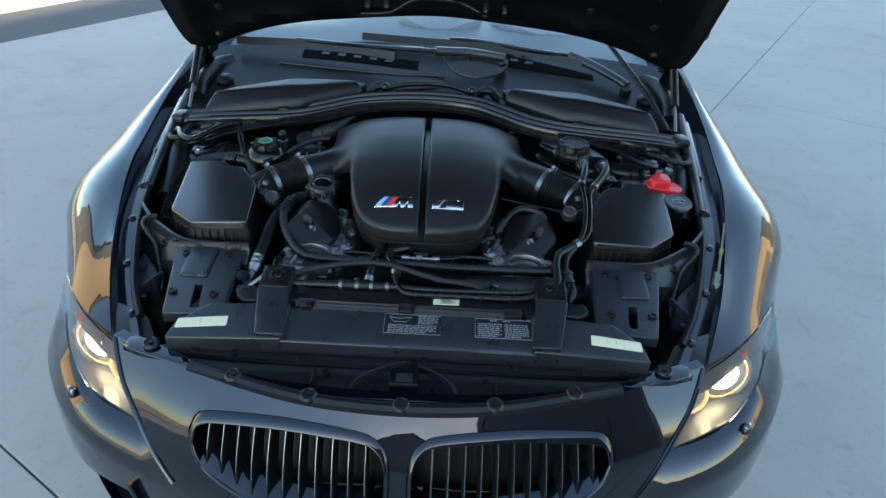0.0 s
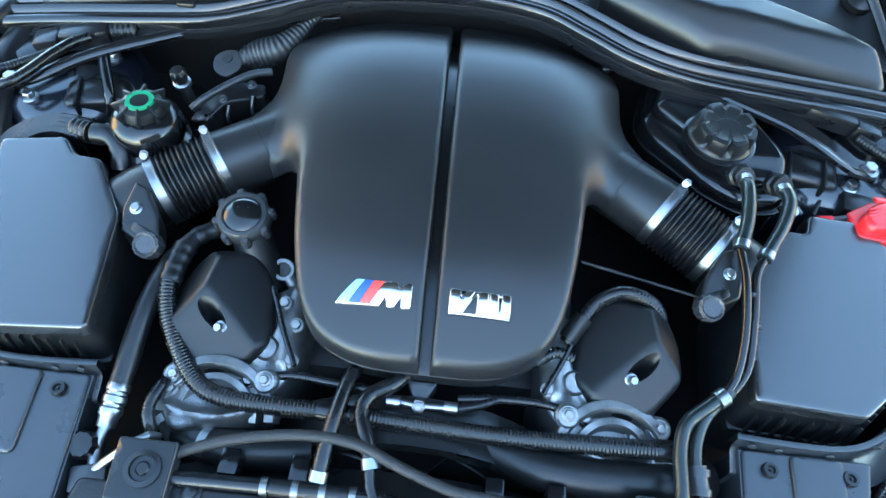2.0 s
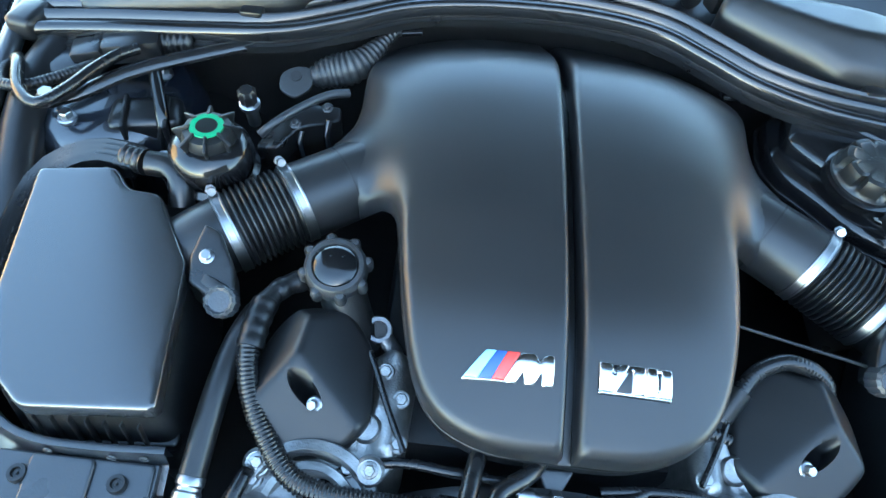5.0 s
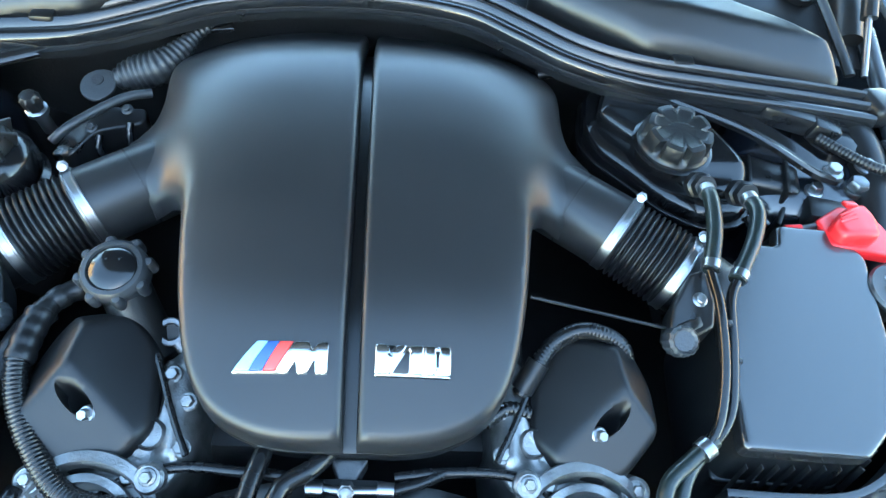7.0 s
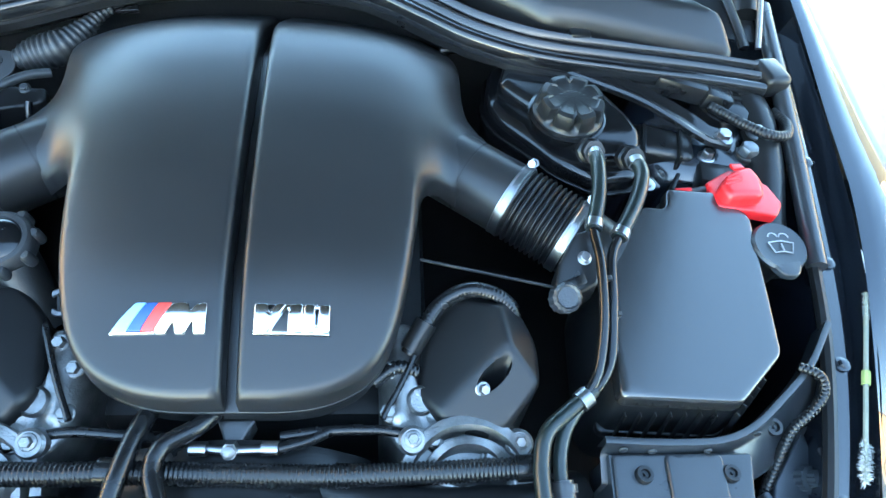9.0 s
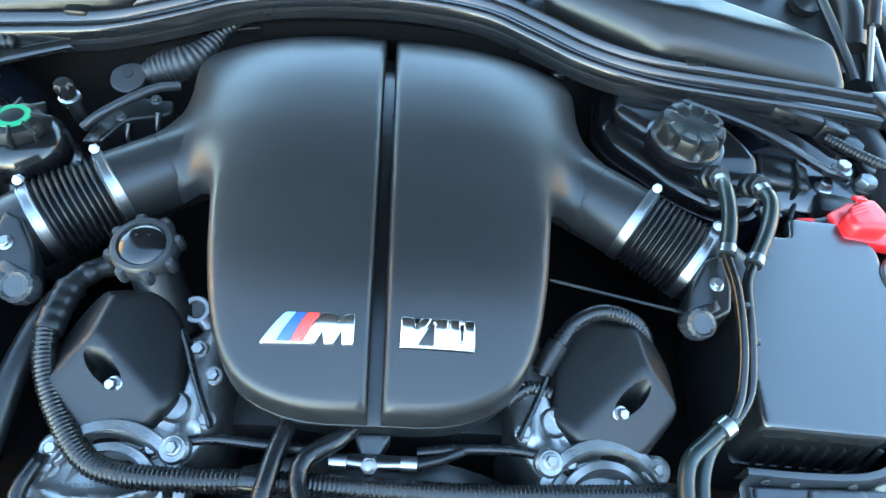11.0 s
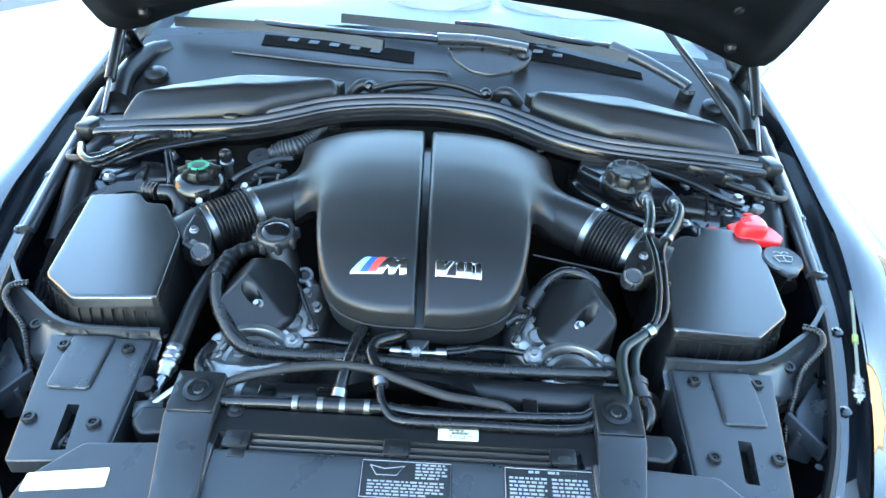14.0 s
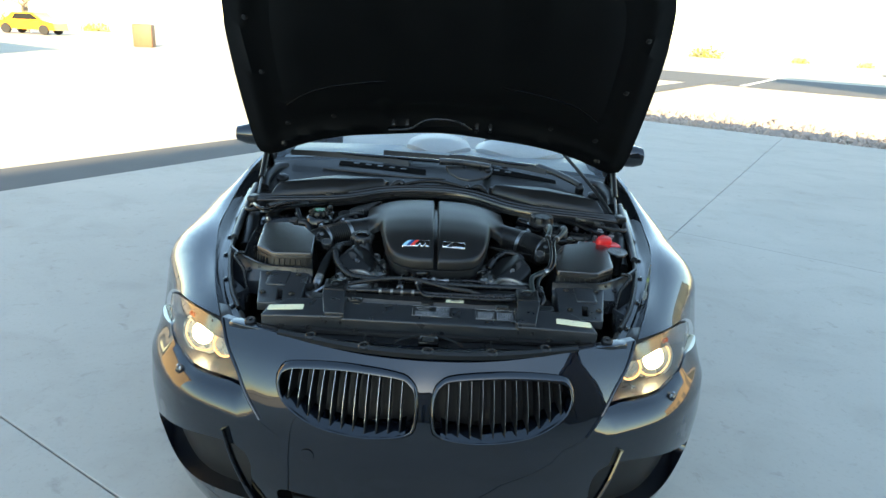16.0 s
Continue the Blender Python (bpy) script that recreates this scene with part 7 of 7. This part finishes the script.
part("lower_bend", tube([(0.331, 0.427, 0.849), (0.337, 0.408, 0.845), (0.334, 0.392, 0.836), (0.325, 0.385, 0.815)], 0.0085, 12), M_HOSE, tl)
part("band", tube([(0.360, 0.5315, 0.886), (0.350, 0.5245, 0.8835)], 0.0112, 16), M_CLAMP, tl)
for p in ((0.388, 0.645, 0.932), (0.396, 0.610, 0.916), (0.390, 0.575, 0.902)):
    part("line_holder", box((0.012, 0.006, 0.006), p, (0, 0, 0), 0.001), M_BLK, tl)

# ---- rear of the bay ----
SEAL = [(-0.690, 1.000, 0.948), (-0.60, 1.013, 0.952), (-0.48, 1.026, 0.957), (-0.38, 1.038, 0.963), (-0.30, 1.066, 0.972), (-0.235, 1.092, 0.981), (-0.17, 1.106, 0.987), (-0.08, 1.115, 0.992), (0.03, 1.117, 0.993), (0.13, 1.105, 0.988), (0.20, 1.074, 0.979), (0.27, 1.042, 0.968), (0.36, 1.018, 0.960), (0.48, 1.006, 0.955), (0.60, 0.998, 0.950), (0.685, 0.990, 0.946)]
rs = thing("bulkhead_seal", "ribbed black rubber bulkhead seal strip", "seal", (0, 1.1, 0.93))
part("strip", sweep(SEAL, [(0.027, -0.02), (0.027, -0.004), (0.024, 0.002), (0.018, 0.004), (0.012, 0.002), (0.009, -0.005), (0.006, -0.005), (0.003, 0.004), (-0.003, 0.008), (-0.009, 0.004), (-0.011, -0.002), (-0.013, -0.002), (-0.016, 0.008), (-0.021, 0.012), (-0.026, 0.008), (-0.028, -0.002), (-0.028, -0.02)], 0.015), M_SEAL, rs, sharp=50)
part("channel", sweep([(x, y + 0.002, z - 0.022) for x, y, z in SEAL], [(0.036, -0.006), (0.036, 0.004), (-0.03, 0.004), (-0.03, -0.05)], 0.03), M_BLK, rs)
for s in (1, -1):
    part("end_block", box((0.04, 0.055, 0.035), (s * 0.70, 0.998, 0.942), (0, 0, s * 10), 0.010, 3), M_RUB, rs)
    # wide rod from the tower to the bulkhead, under the seal
part("brace", sweep([(-0.632, 0.872, 0.925), (-0.60, 0.885, 0.930), (-0.555, 0.925, 0.936), (-0.50, 0.962, 0.938), (-0.40, 1.02, 0.938), (-0.30, 1.065, 0.935), (-0.2, 1.10, 0.93)], [(-0.010, -0.004), (0.010, -0.004), (0.010, 0.001), (0.006, 0.006), (0.0, 0.0075), (-0.006, 0.006), (-0.010, 0.001)], 0.02), M_SEAL, rs, "glossy black steel brace")
part("brace", sweep([(0.21, 1.10, 0.93), (0.30, 1.058, 0.936), (0.42, 0.992, 0.938), (0.50, 0.950, 0.936), (0.548, 0.912, 0.932), (0.580, 0.888, 0.925), (0.61, 0.885, 0.918)], [(-0.016, -0.004), (0.016, -0.004), (0.016, 0.003), (0.013, 0.006), (0.008, 0.005), (0.0, 0.002), (-0.008, 0.005), (-0.013, 0.006), (-0.016, 0.003)], 0.02), M_SEAL, rs, "glossy black steel brace")
for p in ((-0.628, 0.872, 0.93), (0.602, 0.886, 0.922), (0.66, 0.905, 0.915)):
    part("brace_bolt", bolt(p, (0, 0, 1), 0.0095, 0.012), M_CLAMP, rs)

# moulded cabin filter covers
for s in (1, -1):
    co = flip([(0.205, 1.138), (0.236, 1.182), (0.33, 1.176), (0.46, 1.145), (0.575, 1.104), (0.628, 1.066), (0.648, 1.024), (0.632, 1.016), (0.370, 1.052), (0.345, 1.066)], s)

    def co_z(x, y, s=s):
        a = abs(x)
        front = float(np.interp(a, [0.20, 0.34, 0.38, 0.60], [1.165, 1.105, 1.094, 1.064]))
        z = 1.020 - 0.10 * max(0, a - 0.42)
        return z - 0.85 * max(0, front - y) - 0.25 * max(0, y - 1.15)

    cf = thing("cabin_filter_cover", "smooth moulded black cabin filter cover", "cover", (s * 0.43, 1.1, 0.93), "filter covers")
    part("cover", pillow(rounded(co, 0.022), co_z, 0.014, 0.06, 0.008), M_COVER, cf, sharp=60)
    part("cover_edge", pillow(rounded([(s * (0.43 + (abs(x) - 0.43) * 1.05), 1.1 + (y - 1.1) * 1.06) for x, y in co], 0.02), 0.948, 0.003, 0.01, 0.04), M_BLK, cf)
    part("cover_clip", box((0.03, 0.02, 0.02), (s * 0.42, 1.040, 0.962), (0, 0, 0), 0.004), M_BLK, cf)
    part("inlet_hose", tube([(s * 0.195, 1.20, 0.965), (s * 0.17, 1.205, 0.99), (s * 0.145, 1.21, 0.985), (s * 0.135, 1.22, 0.95)], 0.014, 14), M_RUB, cf)
    part("plug_socket", box((0.035, 0.03, 0.03), (s * 0.225, 1.185, 0.985), (0, 0, s * 20), 0.004), M_BLK, cf)

# plastic scuttle under the windscreen
scut = thing("windscreen_scuttle", "dark plastic scuttle panel under the windscreen", "scuttle", (0, 1.3, 0.97))


def scut_y(x, v):
    bow = 0.105 * (abs(x) / 0.72) ** 2
    return (1.18 + 0.29 * v) - bow * (0.5 + 0.5 * v)


def scut_z(x, v):
    return 0.955 + 0.075 * v - 0.008 * (abs(x) / 0.7) ** 2


part("panel", loft([[(x, scut_y(x, v), scut_z(x, v)) for x in np.linspace(-0.72, 0.72, 49)] for v in (-0.15, 0, 0.04, 0.06, 0.2, 0.35, 0.44, 0.47, 0.7, 1.0)]), M_COVER, scut)
def on_scuttle(x, v, up=0.0):
    return (x, scut_y(x, v), scut_z(x, v) + up)


# black sheets laid on the panel in place of the shade inside the vents
for name_, x0, x1, lo, hi in (("vent_shade", -0.44, -0.06, (0.80, 0.57), (0.96, 0.74)), ("vent_shade", 0.21, 0.50, (0.76, 0.64), (1.0, 0.74))):
    xs = np.linspace(x0, x1, 13)
    rows_ = []
    for k in range(4):
        rows_.append([on_scuttle(x, lo[0] + (lo[1] - lo[0]) * i_ / 12 + k / 3 * (hi[0] - lo[0] + (hi[1] - hi[0] - lo[1] + lo[0]) * i_ / 12), 0.0025) for i_, x in enumerate(xs)])
    part(name_, thicken(loft(rows_), 0.0015), M_VENT, scut, "black sheet painted as the deep shade of the vent under the wiper")
for x, v in [(-0.365 + 0.052 * k, 0.85 - 0.036 * k) for k in range(5)] + [(0.250 + 0.048 * k, 0.86 - 0.03 * k) for k in range(2)] + [(0.09 + 0.05 * k, 1.03) for k in range(5)]:
    c_ = on_scuttle(x, v, 0.0068)
    part("vent_slot", pillow([(c_[0] - 0.014, c_[1] - 0.006), (c_[0] + 0.010, c_[1] - 0.009), (c_[0] + 0.014, c_[1] + 0.006), (c_[0] - 0.010, c_[1] + 0.009)], lambda x, y, c_=c_: c_[2] + 0.2 * (y - c_[1]), 0.0, 0.001, 0.02), M_CARRIER, scut, "pale grey vent slot")
for s in (1, -1):
    part("corner_foam", tube([(s * 0.70, 1.13, 0.955), (s * 0.705, 1.2, 0.985), (s * 0.69, 1.30, 1.0), (s * 0.66, 1.345, 1.0)], 0.022, 12), M_RUB, scut)
    part("end_cap", lathe([(0.026, 0), (0.026, 0.012), (0.015, 0.02)], (s * 0.645, 1.22, 0.975), (0, -0.3, 1), 20), M_BLK, scut)
for x in (-0.15, 0.115):
    part("stud", lathe([(0.013, 0), (0.013, 0.012), (0.008, 0.018), (0.002, 0.02)], (x, 1.20, 0.985), (0, -0.4, 0.9), 16), M_GLOSSPL, scut)
part("loom", tube([(-0.15, 1.195, 0.985), (-0.08, 1.205, 1.0), (0.0, 1.21, 1.003), (0.06, 1.205, 0.998), (0.11, 1.195, 0.985)], 0.008, 10), M_RUB, scut)
part("drain_flap", pillow(rounded([(0.020, 1.350), (0.228, 1.356), (0.222, 1.328), (0.182, 1.303), (0.130, 1.291), (0.080, 1.298), (0.040, 1.322)], 0.010), lambda x, y: 1.002 + 0.73 * (y - 1.291), 0.003, 0.006, 0.012), M_PLATE, scut, "rounded drain flap under the wiper")
part("raised_seam", tube([(-0.50, 1.335, 1.004), (-0.15, 1.318, 0.992), (0.0, 1.318, 0.993), (0.030, 1.302, 0.989), (0.018, 1.270, 0.980), (-0.03, 1.246, 0.974), (-0.12, 1.230, 0.970)], 0.0045, 8), M_COVER, scut)

for pts_a, root, pts_b, piv in (
        ([(0.0, 1.345, 1.062), (-0.05, 1.338, 1.066), (-0.18, 1.340, 1.068), (-0.34, 1.362, 1.068), (-0.45, 1.390, 1.066)], [(-0.004, 1.347, 1.062), (0.10, 1.356, 1.060), (0.20, 1.345, 1.054), (0.214, 1.342, 1.052)], [(-0.13, 1.318, 1.046), (-0.38, 1.376, 1.054), (-0.643, 1.374, 1.056)], (0.205, 1.345, 1.030)),
        ([(0.43, 1.380, 1.058), (0.308, 1.404, 1.062), (0.13, 1.464, 1.068), (0.036, 1.472, 1.068)], [(0.425, 1.384, 1.058), (0.50, 1.330, 1.042), (0.57, 1.272, 1.020), (0.588, 1.256, 1.012)], [(0.46, 1.345, 1.040), (0.24, 1.428, 1.052), (-0.255, 1.482, 1.058)], (0.588, 1.255, 0.995))):
    wp = thing("wiper", "black windscreen wiper parked under the glass", "wiper", piv, "wipers")
    part("arm", tube(pts_a, lambda u: 0.013 - 0.003 * u, 10, 0.02, flat=0.6), M_GLOSSPL, wp)
    part("arm_root", tube(root, lambda u: 0.0185 - 0.003 * u, 14, 0.01, flat=0.8), M_PLATE, wp, "grey-black rounded wiper arm root")
    part("blade", sweep(pts_b, [(-0.012, -0.006), (0.012, -0.006), (0.008, 0.010), (-0.004, 0.016)], 0.03), M_RUB, wp)
    part("pivot", lathe([(0.018, -0.02), (0.018, 0.012), (0.012, 0.018)], piv, (0, -0.3, 1), 16), M_BLK, wp)

for ob, by in ((psr, (-0.004, 0.010, -0.001)), (wc, (0.006, 0.011, 0.0))):
    ob.location = Vector(ob.location) + Vector(by)

# ---- rear left of the bay: boot, bracket, valve ----
bt = thing("ribbed_boot", "grey ribbed rubber boot on the bulkhead", "boot", (-0.30, 1.04, 0.9))
part("boot", tube([(-0.338, 0.998, 0.905), (-0.312, 1.008, 0.910), (-0.280, 1.018, 0.918), (-0.258, 1.042, 0.927), (-0.243, 1.066, 0.934), (-0.228, 1.082, 0.938)], lambda u: float(np.interp(u, [0, 0.08, 0.22, 0.4, 0.6, 0.8, 1.0], [0.012, 0.019, 0.0235, 0.0235, 0.0165, 0.011, 0.008])), 22, corr=0.0028, pitch=0.0078), M_DARKB, bt, sharp=120)
part("boot_ear", pillow(rounded([(-0.377, 0.972), (-0.354, 0.962), (-0.332, 0.978), (-0.334, 1.002), (-0.357, 1.004), (-0.377, 0.992)], 0.010), lambda x, y: 0.905 + 0.5 * (y - 0.98) + 0.001, 0.001, 0.003, 0.01), M_DARKB, bt)
# black disc on the ear as the painted shade of its hole
part("ear_hole", lathe([(0.0075, 0), (0.0075, 0.0015)], (-0.356, 0.990, 0.9106), (0, -0.45, 0.9), 16), M_DULL, bt)
part("boot_tail", tube([(-0.232, 1.078, 0.937), (-0.21, 1.09, 0.941), (-0.19, 1.10, 0.944)], 0.0035, 8), M_HOSE, bt)
bk = thing("throttle_bracket", "black steel bracket with a pipe behind the intake", "bracket", (-0.36, 0.92, 0.89))
part("bracket_plate", pillow(rounded([(-0.385, 0.872), (-0.355, 0.868), (-0.335, 0.900), (-0.285, 0.935), (-0.290, 0.958), (-0.330, 0.945), (-0.372, 0.915)], 0.008), lambda x, y: 0.898 + 0.10 * (y - 0.9) + 0.006 * math.sin(70 * x), 0.004, 0.03, 0.006), M_BLK, bk)
part("bracket_pipe", tube([(-0.378, 0.880, 0.905), (-0.362, 0.893, 0.915), (-0.335, 0.922, 0.919), (-0.305, 0.950, 0.920), (-0.28, 0.965, 0.915)], 0.0058, 12), M_GREYPL, bk, "grey steel pipe")
for p in ((-0.338, 0.903, 0.908), (-0.303, 0.935, 0.912)):
    part("bracket_bolt", bolt(p, (0, -0.3, 1), 0.0048, 0.006), M_GREYPL, bk)
vl = thing("service_valve", "bright service valve with black cap", "valve", (-0.393, 0.905, 0.91))
part("valve_body", lathe([(0.008, -0.03), (0.008, 0.0), (0.013, 0.003), (0.013, 0.009), (0.008, 0.012)], (-0.393, 0.905, 0.925), (0, -0.15, 1), 12), M_CLAMP, vl)
part("valve_cap", lathe([(0.010, 0.012), (0.0115, 0.028), (0.008, 0.033), (0.001, 0.034)], (-0.393, 0.905, 0.925), (0, -0.15, 1), 32, lambda a, h: 1 + 0.06 * math.cos(8 * a)), M_BLK, vl)
for p, q in (((-0.33, 0.90, 0.90), (-0.325, 0.88, 0.86)), ((-0.30, 0.925, 0.90), (-0.295, 0.90, 0.85))):
    lone("small_pipe", tube([p, ((p[0] + q[0]) / 2 - 0.004, (p[1] + q[1]) / 2, (p[2] + q[2]) / 2 + 0.01), q], 0.0045, 10), M_STEEL, "short dark pipe behind the intake", "pipe", "short pipes")
# right rear: bolts and a small fitting beside the intake
fb = thing("hose_fitting", "bright clamp on a small black hose", "fitting", (0.262, 1.03, 0.93))
part("fitting_hose", tube([(0.225, 1.035, 0.93), (0.262, 1.04, 0.935), (0.30, 1.035, 0.93)], 0.008, 10), M_HOSE, fb)
part("fitting_clamp", tube([(0.255, 1.039, 0.9345), (0.265, 1.0395, 0.935)], 0.011, 14), M_CLAMP, fb)

# connectors and looms on the towers
for s in (1, -1):
    cn = thing("wiring_connector", "black wiring plug with corrugated loom", "connector", (s * 0.56, 1.0, 0.93), "tower connectors")
    part("plug_body", join(box((0.075, 0.042, 0.03), (s * 0.565, 0.985, 0.933), (0, s * 6, s * -12), 0.006), box((0.04, 0.036, 0.026), (s * 0.615, 0.965, 0.928), (0, s * 10, s * -12), 0.004)), M_BLK, cn)
    part("boot_end", tube([(s * 0.53, 0.993, 0.936), (s * 0.49, 1.0, 0.938)], 0.014, 14, corr=0.003, pitch=0.008), M_RUB, cn, sharp=120)
    part("loom", tube([(s * 0.60, 0.945, 0.928), (s * 0.635, 0.905, 0.932), (s * 0.66, 0.885, 0.934), (s * 0.69, 0.888, 0.93), (s * 0.705, 0.92, 0.925), (s * 0.70, 0.95, 0.92)], 0.0075, 12, corr=0.0010, pitch=0.005), M_RUB, cn, sharp=120)
    part("foam_loom", tube([(s * 0.665, 0.99, 0.915), (s * 0.675, 0.93, 0.905), (s * 0.668, 0.86, 0.89), (s * 0.655, 0.79, 0.868), (s * 0.65, 0.72, 0.84)], 0.026, 14), M_RUB, cn)
    part("tower_box", join(box((0.09, 0.055, 0.05), (s * 0.53, 0.90, 0.88), (0, 0, s * -14), 0.012, 3), box((0.006, 0.06, 0.055), (s * 0.50, 0.895, 0.883), (0, 0, s * -14), 0.002), box((0.006, 0.06, 0.055), (s * 0.55, 0.888, 0.883), (0, 0, s * -14), 0.002)), M_BLK, cn)
lone("flat_conduit", sweep([(-0.50, 0.806, 0.910), (-0.54, 0.812, 0.910), (-0.58, 0.803, 0.902), (-0.608, 0.77, 0.890), (-0.616, 0.70, 0.868), (-0.613, 0.63, 0.845), (-0.605, 0.57, 0.82)], [(-0.018, -0.012), (-0.018, 0.010), (-0.012, 0.015), (-0.008, 0.011), (-0.004, 0.015), (0.0, 0.011), (0.004, 0.015), (0.008, 0.011), (0.012, 0.015), (0.018, 0.010), (0.018, -0.012)], 0.015), M_HOSE, "flat ribbed black cable conduit round the air box", "conduit")
lone("elbow_connector", join(tube([(-0.485, 0.80, 0.918), (-0.46, 0.798, 0.917), (-0.445, 0.783, 0.908), (-0.442, 0.765, 0.89)], 0.015, 14), tube([(-0.515, 0.808, 0.917), (-0.487, 0.801, 0.918)], 0.0165, 14, corr=0.002, pitch=0.008)), M_BLK, "black elbow connector beside the air box", "connector")

lone("cable_loop", tube([(-0.70, 0.935, 0.925), (-0.678, 0.915, 0.945), (-0.650, 0.862, 0.950), (-0.620, 0.842, 0.950), (-0.598, 0.872, 0.950), (-0.582, 0.911, 0.950), (-0.565, 0.945, 0.948), (-0.55, 0.965, 0.944)], 0.0075, 12), M_HOSE, "black cable looping over the strut tower", "cable")
lone("drain_tube", tube([(-0.505, 0.86, 0.84), (-0.500, 0.88, 0.90), (-0.515, 0.92, 0.925), (-0.53, 0.955, 0.93)], 0.0085, 12), M_GLOSSPL, "glossy black tube beside the strut tower", "tube")

# the brush left in the right gutter
br = thing("bottle_brush", "thin pale brush with white bristles in the gutter", "brush", (0.70, 0.56, 0.85))
b0, b1 = Vector((0.733, 0.665, 0.882)), Vector((0.655, 0.452, 0.845))
part("stick", tube([tuple(b0), tuple(b1)], 0.0027, 8), M_WOOD, br)
part("tape", tube([tuple(b0.lerp(b1, 0.45)), tuple(b0.lerp(b1, 0.52))], 0.0048, 8), M_TAPE, br)


def bristles(a, b, r, n, seed):
    rr = random.Random(seed)
    bm = bmesh.new()
    for i in range(n):
        c = a.lerp(b, rr.random())
        d = Vector((rr.gauss(0, 1), rr.gauss(0, 1), rr.gauss(0, 1))).normalized() * r * rr.uniform(0.6, 1.1)
        sd = Vector((rr.gauss(0, 1), rr.gauss(0, 1), rr.gauss(0, 1))).normalized() * 0.0012
        bm.faces.new([bm.verts.new(p) for p in (c - sd, c + sd, c + d)])
    return bm


part("bristle_head", bristles(b0.lerp(b1, 0.82), b1, 0.0095, 420, 1), M_BRISTLE, br)
part("bristle_tip", bristles(b0, b0.lerp(b1, 0.15), 0.0055, 200, 2), M_BRISTLE, br)
